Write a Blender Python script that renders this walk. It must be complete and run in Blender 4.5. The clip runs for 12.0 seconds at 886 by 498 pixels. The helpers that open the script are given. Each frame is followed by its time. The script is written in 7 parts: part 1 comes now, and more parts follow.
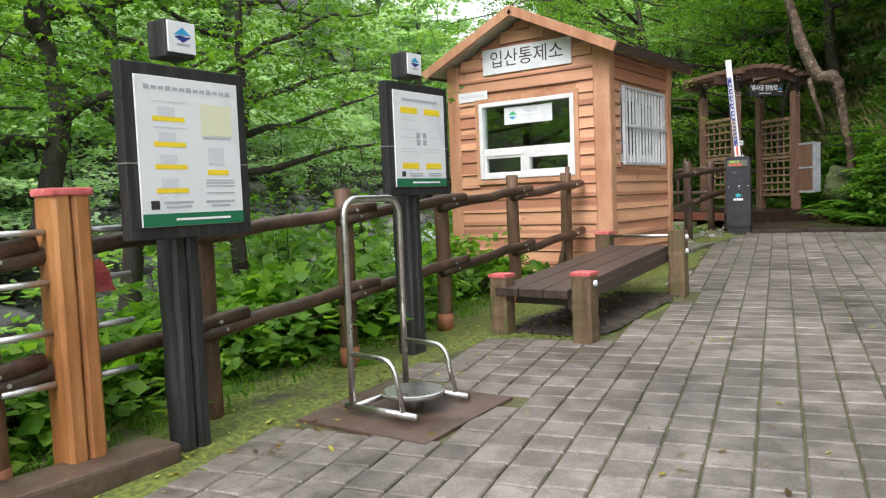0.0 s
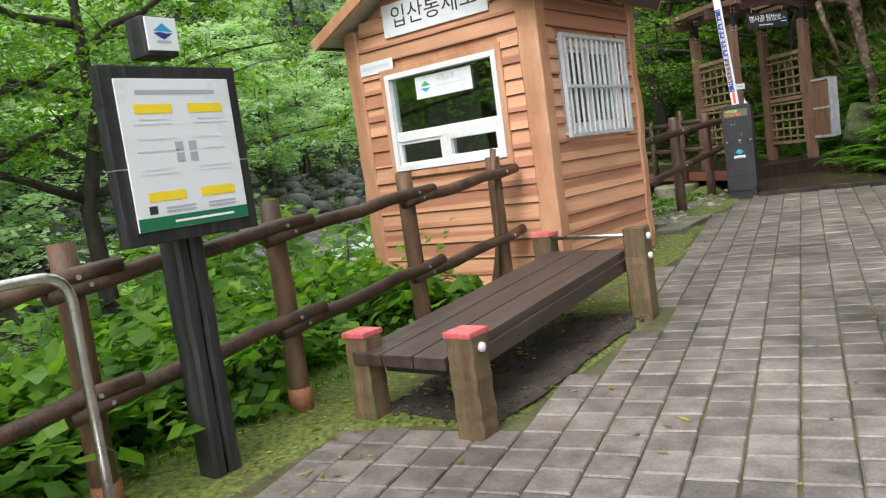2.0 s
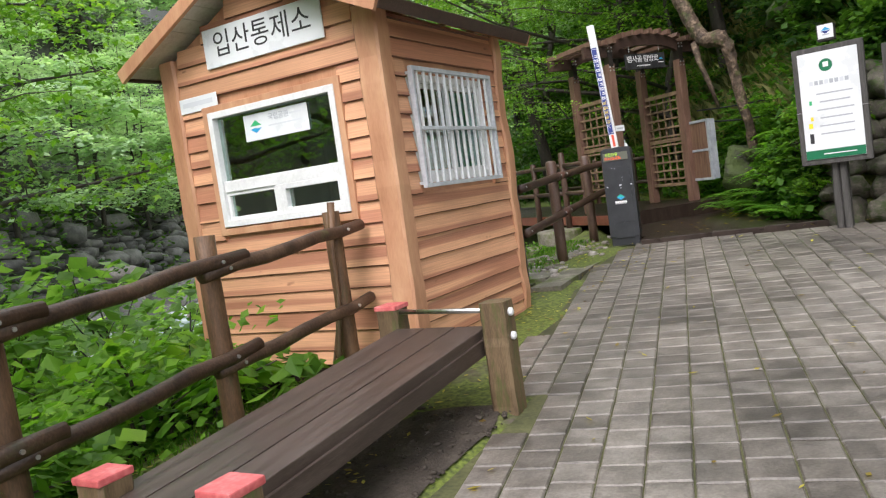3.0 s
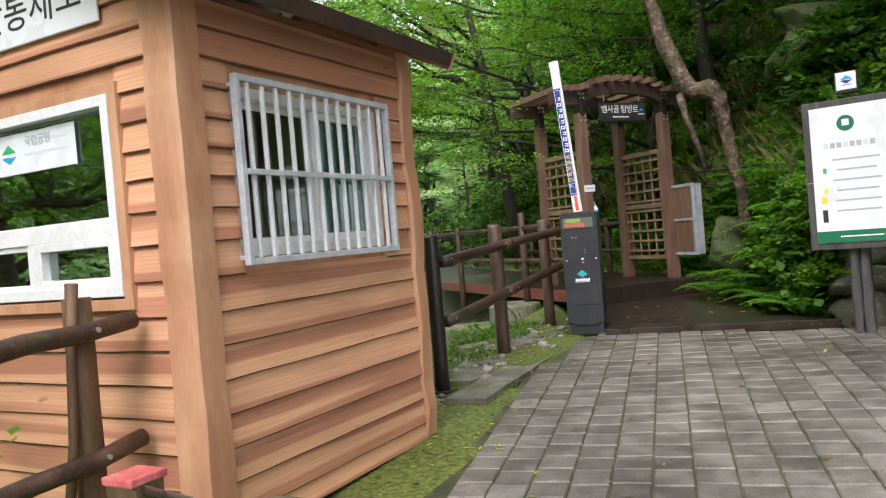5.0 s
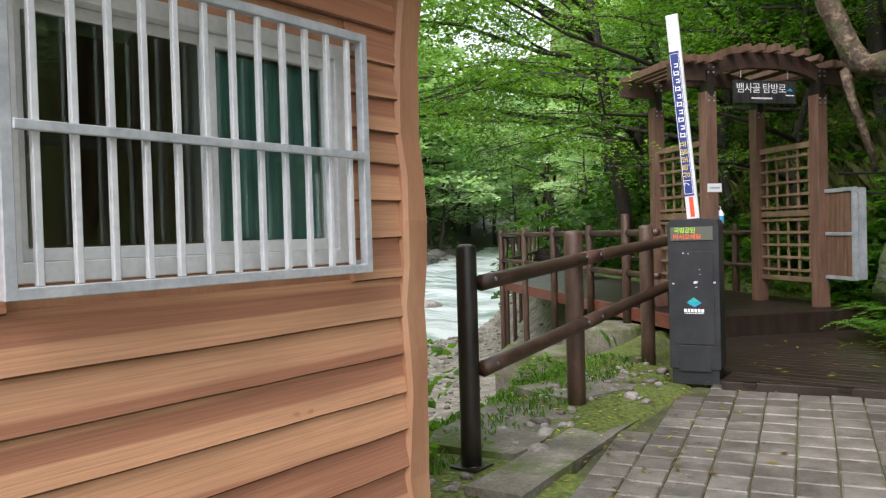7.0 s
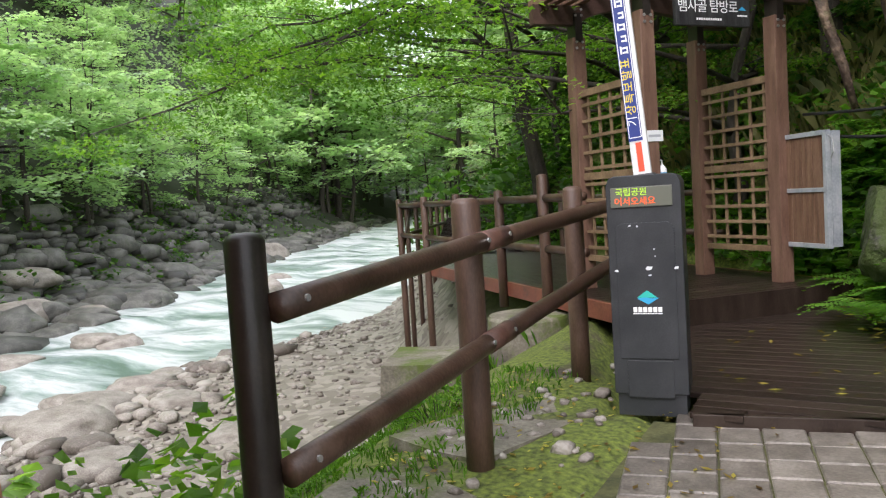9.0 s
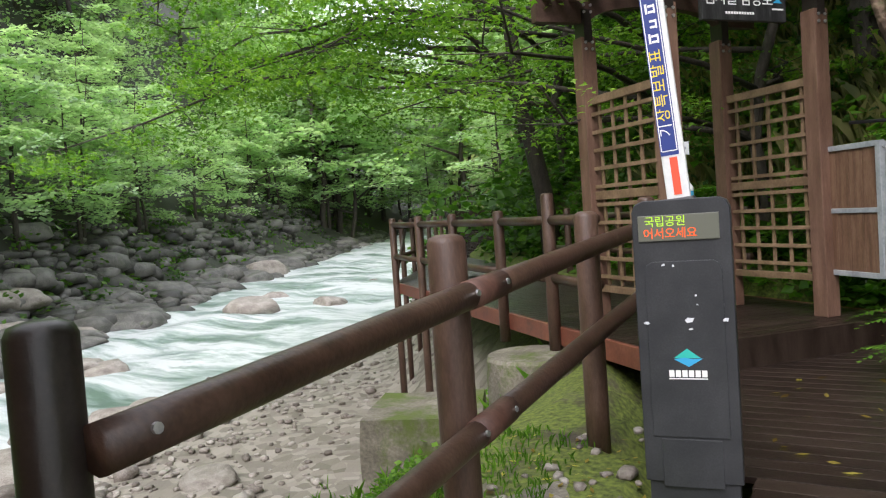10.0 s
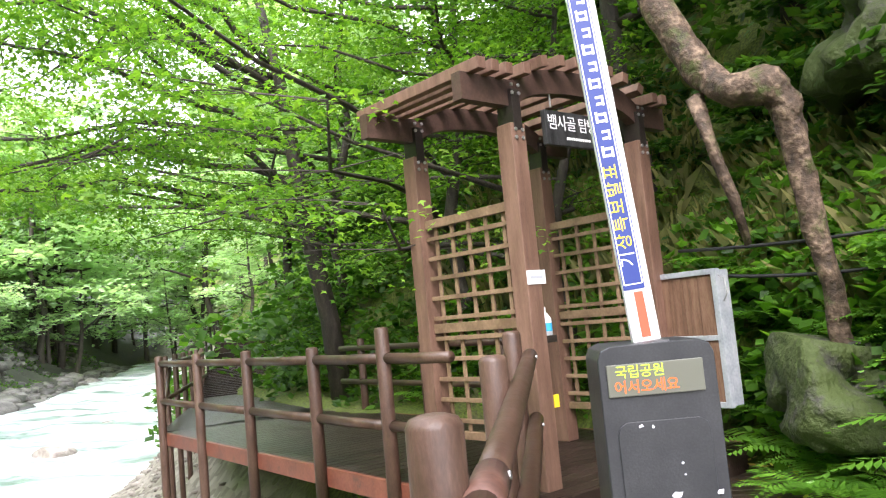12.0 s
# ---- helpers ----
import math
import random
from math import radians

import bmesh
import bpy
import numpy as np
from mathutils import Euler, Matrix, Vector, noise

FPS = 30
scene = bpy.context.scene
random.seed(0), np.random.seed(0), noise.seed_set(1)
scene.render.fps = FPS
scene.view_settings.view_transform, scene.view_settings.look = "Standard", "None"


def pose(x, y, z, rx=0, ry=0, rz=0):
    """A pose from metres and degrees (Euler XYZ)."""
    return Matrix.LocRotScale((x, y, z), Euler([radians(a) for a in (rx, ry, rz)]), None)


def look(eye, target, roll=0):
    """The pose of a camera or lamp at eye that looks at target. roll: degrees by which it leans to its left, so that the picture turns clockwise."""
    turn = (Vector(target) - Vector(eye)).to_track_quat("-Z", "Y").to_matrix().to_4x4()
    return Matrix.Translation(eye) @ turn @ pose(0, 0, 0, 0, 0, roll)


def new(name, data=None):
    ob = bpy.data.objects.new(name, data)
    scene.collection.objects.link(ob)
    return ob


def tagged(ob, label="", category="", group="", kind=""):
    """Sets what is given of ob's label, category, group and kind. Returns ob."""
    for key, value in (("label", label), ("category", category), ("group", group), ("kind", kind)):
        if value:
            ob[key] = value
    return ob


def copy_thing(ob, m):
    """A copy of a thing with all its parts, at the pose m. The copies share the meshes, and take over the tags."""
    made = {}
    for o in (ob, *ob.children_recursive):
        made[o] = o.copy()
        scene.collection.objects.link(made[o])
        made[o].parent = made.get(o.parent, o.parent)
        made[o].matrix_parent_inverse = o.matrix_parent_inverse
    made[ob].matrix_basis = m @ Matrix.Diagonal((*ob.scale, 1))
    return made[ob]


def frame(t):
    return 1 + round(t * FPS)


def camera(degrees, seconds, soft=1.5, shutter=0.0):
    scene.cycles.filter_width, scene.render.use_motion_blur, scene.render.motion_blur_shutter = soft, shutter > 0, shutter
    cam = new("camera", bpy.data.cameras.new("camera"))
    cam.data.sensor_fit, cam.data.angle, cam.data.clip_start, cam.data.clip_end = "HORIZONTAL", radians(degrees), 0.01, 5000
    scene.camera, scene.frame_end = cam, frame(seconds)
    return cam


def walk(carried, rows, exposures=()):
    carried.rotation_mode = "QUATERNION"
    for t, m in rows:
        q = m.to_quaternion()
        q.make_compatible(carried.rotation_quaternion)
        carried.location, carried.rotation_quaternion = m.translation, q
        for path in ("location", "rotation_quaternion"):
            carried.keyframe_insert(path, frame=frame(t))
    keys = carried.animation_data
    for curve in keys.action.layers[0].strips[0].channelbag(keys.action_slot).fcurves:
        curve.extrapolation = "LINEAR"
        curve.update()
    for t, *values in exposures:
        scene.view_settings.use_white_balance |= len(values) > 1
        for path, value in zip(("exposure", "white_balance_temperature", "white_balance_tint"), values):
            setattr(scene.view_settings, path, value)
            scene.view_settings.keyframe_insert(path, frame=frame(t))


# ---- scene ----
cam = camera(60.6, 12.0, soft=1.2)
PATH = [
    (0, (0.581, -0.306, 1.556), (-0.594, 1.306, 1.422), -2.3),
    (0.5, (0.515, 0.298, 1.626), (-0.69, 1.89, 1.51), -3.4),
    (1, (0.504, 0.945, 1.707), (-0.715, 2.526, 1.585), -5.1),
    (1.5, (0.369, 1.544, 1.751), (-0.855, 3.117, 1.579), -6.1),
    (2, (0.278, 2.194, 1.773), (-0.954, 3.755, 1.559), -7.8),
    (2.5, (0.098, 2.771, 1.795), (-1.071, 4.379, 1.573), -9.1),
    (3, (-0.006, 3.446, 1.849), (-1.011, 5.168, 1.694), -8.0),
    (3.5, (-0.157, 4.038, 1.916), (-0.994, 5.853, 1.844), -7.1),
    (3.7, (-0.215, 4.245, 1.924), (-0.991, 6.083, 1.882), -6.9),
    (5.3, (-0.48, 6.073, 1.953), (-1.586, 7.739, 1.922), -3.0),
    (5.5, (-0.529, 6.255, 1.965), (-1.795, 7.803, 1.937), -2.3),
    (6, (-0.683, 6.737, 1.972), (-2.095, 8.153, 1.959), -2.1),
    (6.5, (-0.792, 7.281, 2.001), (-2.214, 8.687, 1.986), -1.2),
    (7, (-0.963, 7.769, 2.028), (-2.185, 9.352, 1.989), -1.6),
    (7.5, (-1.176, 8.339, 2.006), (-2.204, 10.054, 1.956), -2.4),
    (9.3, (-2.084, 10.135, 2.039), (-3.141, 11.828, 1.906), -4.1),
    (9.5, (-2.178, 10.334, 2.056), (-3.252, 12.016, 1.926), -4.2),
    (10, (-2.352, 10.76, 2.104), (-3.403, 12.459, 2.012), -4.0),
    (10.5, (-2.611, 10.965, 2.112), (-3.504, 12.754, 2.12), -4.2),
    (11, (-2.857, 11.129, 2.143), (-3.551, 13.0, 2.278), -4.2),
    (11.5, (-3.104, 11.295, 2.229), (-3.615, 13.216, 2.449), -4.7),
    (12, (-3.361, 11.314, 2.261), (-3.772, 13.263, 2.439), -5.4),
]
walk(cam, [(t, look(eye, target, roll)) for t, eye, target, roll in PATH],
     exposures=[(0.0, 0.82, 6250, 16), (3.5, 0.84, 6250, 16), (5.5, 0.80, 6250, 16), (6.0, 0.86, 6250, 16), (6.5, 0.66, 6250, 16), (7.0, 0.8, 6250, 16), (7.5, 1.0, 6250, 17), (9.5, 0.85, 6250, 18), (10.0, 0.8, 6250, 17), (10.5, 1.15, 6250, 16),
                (11.2, 1.65, 6250, 18), (12.0, 1.9, 6250, 19)])

# ---- world and light: an overcast, misty sky ----
world = bpy.data.worlds.new("sky")
scene.world = world
world.use_nodes = True
wn = world.node_tree
wn.nodes.clear()
sky = wn.nodes.new("ShaderNodeTexSky")
sky.sky_type = "NISHITA"
sky.sun_disc = False
sky.sun_elevation, sky.sun_rotation = radians(47), radians(171)
sky.dust_density, sky.air_density = 4.0, 1.0
cloud = wn.nodes.new("ShaderNodeMixRGB")
cloud.inputs[0].default_value = 0.75
cloud.inputs[2].default_value = (9.0, 9.3, 9.2, 1)
back = wn.nodes.new("ShaderNodeBackground")
back.inputs[1].default_value = 0.15
wout = wn.nodes.new("ShaderNodeOutputWorld")
wn.links.new(sky.outputs[0], cloud.inputs[1])
wn.links.new(cloud.outputs[0], back.inputs[0])
wn.links.new(back.outputs[0], wout.inputs[0])
sun = new("sun", bpy.data.lights.new("sun", "SUN"))
sun.data.energy, sun.data.angle, sun.data.color = 1.5, radians(32), (1.0, 0.97, 0.92)
sun.matrix_world = look((3, -16, 22), (0, 4, 0))


# ---- materials ----
def material(name, colours, scale=6.0, stretch=(1, 1, 1), rough=0.7, metal=0.0, bump=0.3, fine=40.0,
             island=0.0, per_object=0.0, detail=0.25, coords="Object", spec=0.5, wear=None, bump_distance=0.01, coat=0.0, span=0.44, stain=0.0):
    """A two-scale noise material: colours are stops of a ramp, detail is the grain's share, wear an optional (colour, amount)."""
    m = bpy.data.materials.new(name)
    m.use_nodes = True
    nt = m.node_tree
    n, l = nt.nodes, nt.links
    bsdf = n["Principled BSDF"]
    tc = n.new("ShaderNodeTexCoord")
    mp = n.new("ShaderNodeMapping")
    mp.inputs["Scale"].default_value = stretch
    l.new(tc.outputs[coords], mp.inputs["Vector"])
    source = mp.outputs["Vector"]
    rnd = None
    if per_object or island:
        info = n.new("ShaderNodeObjectInfo") if per_object else n.new("ShaderNodeNewGeometry")
        rnd = info.outputs["Random"] if per_object else info.outputs["Random Per Island"]
        shift = n.new("ShaderNodeVectorMath")
        shift.operation = "MULTIPLY_ADD"
        comb = n.new("ShaderNodeCombineXYZ")
        for k in range(3):
            l.new(rnd, comb.inputs[k])
        l.new(comb.outputs[0], shift.inputs[0])
        shift.inputs[1].default_value = (37.0, 53.0, 71.0)
        l.new(source, shift.inputs[2])
        source = shift.outputs[0]
    big = n.new("ShaderNodeTexNoise")
    big.inputs["Scale"].default_value = scale
    big.inputs["Detail"].default_value = 6
    big.inputs["Roughness"].default_value = 0.6
    small = n.new("ShaderNodeTexNoise")
    small.inputs["Scale"].default_value = fine
    small.inputs["Detail"].default_value = 4
    l.new(source, big.inputs["Vector"])
    l.new(source, small.inputs["Vector"])
    mix = n.new("ShaderNodeMath")
    mix.operation = "MULTIPLY_ADD"
    sub = n.new("ShaderNodeMath")
    sub.operation = "SUBTRACT"
    sub.inputs[1].default_value = 0.5
    l.new(small.outputs[0], sub.inputs[0])
    l.new(sub.outputs[0], mix.inputs[0])
    mix.inputs[1].default_value = detail * 2
    l.new(big.outputs[0], mix.inputs[2])
    value = mix.outputs[0]
    if rnd is not None:
        add = n.new("ShaderNodeMath")
        add.operation = "MULTIPLY_ADD"
        cen = n.new("ShaderNodeMath")
        cen.operation = "SUBTRACT"
        cen.inputs[1].default_value = 0.5
        l.new(rnd, cen.inputs[0])
        l.new(cen.outputs[0], add.inputs[0])
        add.inputs[1].default_value = per_object or island
        l.new(value, add.inputs[2])
        value = add.outputs[0]
    ramp = n.new("ShaderNodeValToRGB")
    el = ramp.color_ramp.elements
    while len(el) < len(colours):
        el.new(0.5)
    for k, c in enumerate(colours):
        el[k].position = 0.5 - span / 2 + span * k / max(1, len(colours) - 1)
        el[k].color = (*c, 1)
    l.new(value, ramp.inputs[0])
    colour = ramp.outputs[0]
    if wear:
        wn_ = n.new("ShaderNodeTexNoise")
        wn_.inputs["Scale"].default_value = scale * 0.7
        wn_.inputs["Detail"].default_value = 8
        wn_.inputs["Roughness"].default_value = 0.7
        l.new(source, wn_.inputs["Vector"])
        wr = n.new("ShaderNodeValToRGB")
        wr.color_ramp.elements[0].position, wr.color_ramp.elements[1].position = 1 - wear[1] - 0.06, 1 - wear[1] + 0.06
        l.new(wn_.outputs[0], wr.inputs[0])
        wm = n.new("ShaderNodeMixRGB")
        wm.inputs[2].default_value = (*wear[0], 1)
        l.new(wr.outputs[0], wm.inputs[0])
        l.new(colour, wm.inputs[1])
        colour = wm.outputs[0]
    if stain:
        geo = n.new("ShaderNodeNewGeometry")
        sn = n.new("ShaderNodeTexNoise")
        sn.inputs["Scale"].default_value, sn.inputs["Detail"].default_value, sn.inputs["Roughness"].default_value = 1.1, 7, 0.7
        l.new(geo.outputs["Position"], sn.inputs["Vector"])
        sr_ = n.new("ShaderNodeMapRange")
        sr_.inputs["From Min"].default_value, sr_.inputs["From Max"].default_value = 0.36, 0.62
        sr_.inputs["To Min"].default_value, sr_.inputs["To Max"].default_value = 1 - stain, 1 + stain * 0.35
        l.new(sn.outputs[0], sr_.inputs["Value"])
        sm = n.new("ShaderNodeMixRGB")
        sm.blend_type = "MULTIPLY"
        sm.inputs[0].default_value = 1
        l.new(colour, sm.inputs[1])
        l.new(sr_.outputs[0], sm.inputs[2])
        colour = sm.outputs[0]
    l.new(colour, bsdf.inputs["Base Color"])
    bsdf.inputs["Metallic"].default_value = metal
    bsdf.inputs["Specular IOR Level"].default_value = spec
    rr = n.new("ShaderNodeMapRange")
    rr.inputs["To Min"].default_value, rr.inputs["To Max"].default_value = max(0.02, rough - 0.15), min(1, rough + 0.12)
    l.new(big.outputs[0], rr.inputs["Value"])
    l.new(rr.outputs[0], bsdf.inputs["Roughness"])
    bsdf.inputs["Coat Weight"].default_value = coat
    if bump:
        bp = n.new("ShaderNodeBump")
        bp.inputs["Strength"].default_value = bump
        bp.inputs["Distance"].default_value = bump_distance
        l.new(mix.outputs[0], bp.inputs["Height"])
        l.new(bp.outputs[0], bsdf.inputs["Normal"])
    return m


def leaf_material(name, dark, mid, light, scale=0.5, mottle=0.45, glow=(1.5, 1.6, 0.7, 1)):
    m = bpy.data.materials.new(name)
    m.use_nodes = True
    nt = m.node_tree
    n, l = nt.nodes, nt.links
    bsdf = n["Principled BSDF"]
    out = n["Material Output"]
    geo = n.new("ShaderNodeNewGeometry")
    tc = n.new("ShaderNodeTexCoord")
    noi = n.new("ShaderNodeTexNoise")
    noi.inputs["Scale"].default_value = scale
    l.new(tc.outputs["Object"], noi.inputs["Vector"])
    ma = n.new("ShaderNodeMath")
    ma.operation = "MULTIPLY_ADD"
    ma.inputs[1].default_value = mottle
    l.new(geo.outputs["Random Per Island"], ma.inputs[0])
    l.new(noi.outputs[0], ma.inputs[2])
    ramp = n.new("ShaderNodeValToRGB")
    el = ramp.color_ramp.elements
    el.new(0.7)
    for k, (p, c) in enumerate(zip((0.45, 0.72, 1.0), (dark, mid, light))):
        el[k].position = p
        el[k].color = (*c, 1)
    l.new(ma.outputs[0], ramp.inputs[0])
    l.new(ramp.outputs[0], bsdf.inputs["Base Color"])
    bsdf.inputs["Roughness"].default_value = 0.45
    bsdf.inputs["Specular IOR Level"].default_value = 0.35
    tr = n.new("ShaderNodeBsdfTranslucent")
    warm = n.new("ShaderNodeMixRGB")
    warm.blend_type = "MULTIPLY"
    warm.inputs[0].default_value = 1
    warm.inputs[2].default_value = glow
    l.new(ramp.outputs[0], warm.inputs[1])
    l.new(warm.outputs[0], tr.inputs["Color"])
    mx = n.new("ShaderNodeMixShader")
    mx.inputs[0].default_value = 0.52
    l.new(bsdf.outputs[0], mx.inputs[1])
    l.new(tr.outputs[0], mx.inputs[2])
    l.new(mx.outputs[0], out.inputs["Surface"])
    return m


def plain(name, colour, rough=0.5, metal=0.0, emit=0.0):
    m = bpy.data.materials.new(name)
    m.use_nodes = True
    b = m.node_tree.nodes["Principled BSDF"]
    b.inputs["Base Color"].default_value = (*colour, 1)
    b.inputs["Roughness"].default_value = rough
    b.inputs["Metallic"].default_value = metal
    if emit:
        b.inputs["Emission Color"].default_value = (*colour, 1)
        b.inputs["Emission Strength"].default_value = emit
    return m


M = {}
def cedar_material():
    """Cedar boards: tan sapwood, red-brown heartwood in sharp streaks along the board, fine grain."""
    m = bpy.data.materials.new("cedar_siding")
    m.use_nodes = True
    n, l = m.node_tree.nodes, m.node_tree.links
    bsdf = n["Principled BSDF"]
    tc, info = n.new("ShaderNodeTexCoord"), n.new("ShaderNodeObjectInfo")
    rnd3 = n.new("ShaderNodeCombineXYZ")
    for k in range(3):
        l.new(info.outputs["Random"], rnd3.inputs[k])
    shift = n.new("ShaderNodeVectorMath")
    shift.operation = "MULTIPLY_ADD"
    shift.inputs[1].default_value = (37.0, 53.0, 71.0)
    l.new(rnd3.outputs[0], shift.inputs[0])
    l.new(tc.outputs["Object"], shift.inputs[2])

    def grain(scale, stretch, detail, distort=0.0):
        mp, nz = n.new("ShaderNodeMapping"), n.new("ShaderNodeTexNoise")
        mp.inputs["Scale"].default_value = stretch
        nz.inputs["Scale"].default_value, nz.inputs["Detail"].default_value, nz.inputs["Distortion"].default_value = scale, detail, distort
        l.new(shift.outputs[0], mp.inputs["Vector"])
        l.new(mp.outputs["Vector"], nz.inputs["Vector"])
        return nz.outputs[0]

    def mapped(value, a, b, c, d):
        mr = n.new("ShaderNodeMapRange")
        for key, v in (("From Min", a), ("From Max", b), ("To Min", c), ("To Max", d)):
            mr.inputs[key].default_value = v
        l.new(value, mr.inputs["Value"])
        return mr.outputs[0]

    def blend(kind, factor, a, b):
        mx = n.new("ShaderNodeMixRGB")
        mx.blend_type = kind
        for k, v in ((0, factor), (1, a), (2, b)):
            if isinstance(v, tuple):
                mx.inputs[k].default_value = v
            elif isinstance(v, (int, float)):
                mx.inputs[k].default_value = v
            else:
                l.new(v, mx.inputs[k])
        return mx.outputs[0]

    heart = mapped(grain(1.0, (0.10, 0.10, 7.5), 1.5, 0.15), 0.50, 0.54, 0.0, 1.0)
    fine = grain(1.0, (2.2, 2.2, 130.0), 3, 0.3)
    cloud = grain(1.0, (1.1, 1.1, 4.0), 4)
    colour = blend("MIX", heart, (0.66, 0.35, 0.20, 1), (0.45, 0.20, 0.118, 1))
    colour = blend("MULTIPLY", 1.0, colour, mapped(fine, 0.3, 0.7, 0.84, 1.12))
    colour = blend("MULTIPLY", 1.0, colour, mapped(cloud, 0.3, 0.7, 0.86, 1.12))
    colour = blend("MULTIPLY", 1.0, colour, mapped(info.outputs["Random"], 0.0, 1.0, 0.88, 1.08))
    spots = mapped(grain(1.0, (4.0, 4.0, 9.0), 2), 0.72, 0.76, 0.0, 0.75)
    colour = blend("MIX", spots, colour, (0.24, 0.10, 0.055, 1))
    l.new(colour, bsdf.inputs["Base Color"])
    l.new(mapped(cloud, 0.3, 0.7, 0.42, 0.62), bsdf.inputs["Roughness"])
    bp = n.new("ShaderNodeBump")
    bp.inputs["Strength"].default_value, bp.inputs["Distance"].default_value = 0.35, 0.004
    l.new(fine, bp.inputs["Height"])
    l.new(bp.outputs[0], bsdf.inputs["Normal"])
    return m


M["cedar"] = cedar_material()
# shadow line under each lap, given as dark colour on the lower edge
M["cedar_edge"] = material("lap_shadow_board_edge", [(0.10, 0.045, 0.027), (0.17, 0.078, 0.047), (0.26, 0.125, 0.075)], 3, (1, 1, 1), 0.75, 0, 0.2, 40, per_object=0.2)
M["cedar_trim"] = material("cedar_trim", [(0.36, 0.165, 0.088), (0.48, 0.24, 0.135), (0.58, 0.33, 0.19)], 3, (2, 2, 0.4), 0.5, 0, 0.2, 40, per_object=0.2, detail=0.12)
M["pine"] = material("varnished_pine", [(0.22, 0.085, 0.025), (0.36, 0.15, 0.05), (0.47, 0.22, 0.08)], 4, (3, 3, 0.4), 0.4, 0, 0.2, 40, per_object=0.1, detail=0.15, wear=((0.10, 0.06, 0.03), 0.36))
M["log"] = material("dark_stained_log", [(0.022, 0.012, 0.008), (0.055, 0.03, 0.018), (0.11, 0.065, 0.04)], 5, (1, 1, 1), 0.5, 0, 0.5, 60, per_object=0.15, wear=((0.075, 0.075, 0.03), 0.36))
M["log_post"] = material("brown_log_post", [(0.05, 0.027, 0.014), (0.10, 0.053, 0.026), (0.16, 0.085, 0.042)], 5, (2, 2, 0.5), 0.6, 0, 0.5, 60, per_object=0.2, wear=((0.06, 0.06, 0.02), 0.40))
M["rail"] = material("painted_brown_rail", [(0.035, 0.018, 0.012), (0.062, 0.033, 0.022), (0.095, 0.055, 0.038)], 6, (1, 1, 1), 0.42, 0, 0.3, 60, per_object=0.15, wear=((0.12, 0.085, 0.065), 0.33))
M["rail_post"] = material("painted_brown_post", [(0.055, 0.03, 0.021), (0.085, 0.047, 0.033), (0.12, 0.072, 0.052)], 6, (2, 2, 0.6), 0.5, 0, 0.3, 60, per_object=0.2, wear=((0.15, 0.10, 0.07), 0.30))
M["black_post"] = material("black_steel_post", [(0.012, 0.009, 0.008), (0.02, 0.015, 0.013), (0.035, 0.026, 0.022)], 8, (1, 1, 1), 0.4, 0, 0.15, 80)
M["black_wood"] = material("black_stained_timber", [(0.010, 0.010, 0.010), (0.020, 0.020, 0.021), (0.045, 0.045, 0.046)], 3, (6, 6, 0.4), 0.5, 0, 0.5, 30)
M["grey_wood"] = material("grey_weathered_timber", [(0.03, 0.028, 0.026), (0.06, 0.056, 0.052), (0.10, 0.095, 0.088)], 3, (6, 6, 0.4), 0.6, 0, 0.5, 30)
M["bench"] = material("wet_dark_bench_plank", [(0.03, 0.02, 0.015), (0.052, 0.036, 0.029), (0.082, 0.06, 0.05)], 4, (6, 0.5, 4), 0.42, 0, 0.35, 50, per_object=0.15)
M["bench_post"] = material("mossy_bench_post", [(0.06, 0.035, 0.018), (0.11, 0.07, 0.036), (0.17, 0.115, 0.06)], 5, (3, 3, 0.5), 0.7, 0, 0.5, 50, per_object=0.2, wear=((0.075, 0.09, 0.02), 0.42))
M["red_cap"] = material("faded_red_cap", [(0.44, 0.075, 0.08), (0.56, 0.12, 0.12), (0.66, 0.2, 0.19)], 12, rough=0.55, bump=0.1, wear=((0.62, 0.3, 0.28), 0.35))
M["steel"] = material("worn_stainless_steel", [(0.45, 0.44, 0.42), (0.58, 0.57, 0.55), (0.68, 0.67, 0.65)], 14, rough=0.32, metal=1.0, bump=0.08, fine=90)
M["galv"] = material("galvanised_pipe", [(0.38, 0.38, 0.38), (0.5, 0.5, 0.5), (0.62, 0.62, 0.61)], 14, rough=0.42, metal=0.85, bump=0.08, fine=90)
M["board_white"] = material("white_sign_panel", [(0.66, 0.68, 0.70), (0.74, 0.76, 0.78), (0.78, 0.80, 0.81)], 2, rough=0.3, bump=0.0, detail=0.05)
M["board_green"] = plain("green_sign_band", (0.015, 0.16, 0.075), 0.35)
M["yellow"] = plain("yellow_print", (0.88, 0.66, 0.03), 0.4)
M["print_grey"] = plain("grey_print", (0.40, 0.42, 0.46), 0.5)
M["print_dark"] = plain("dark_print", (0.03, 0.03, 0.035), 0.5)
M["print_pale"] = plain("pale_print", (0.62, 0.64, 0.68), 0.5)
M["print_map"] = plain("pale_yellow_map", (0.72, 0.72, 0.52), 0.5)
M["print_cyan"] = plain("cyan_print", (0.04, 0.34, 0.62), 0.4)
M["print_red"] = plain("red_print", (0.75, 0.10, 0.05), 0.4)
M["print_green"] = plain("green_print", (0.04, 0.42, 0.16), 0.4)
M["print_white"] = plain("white_print", (0.85, 0.85, 0.85), 0.4)
M["print_blue"] = plain("blue_print", (0.025, 0.045, 0.22), 0.4)
M["upvc"] = material("white_window_frame", [(0.66, 0.66, 0.66), (0.74, 0.74, 0.74), (0.80, 0.80, 0.80)], 5, rough=0.35, bump=0.05, wear=((0.5, 0.48, 0.45), 0.25))
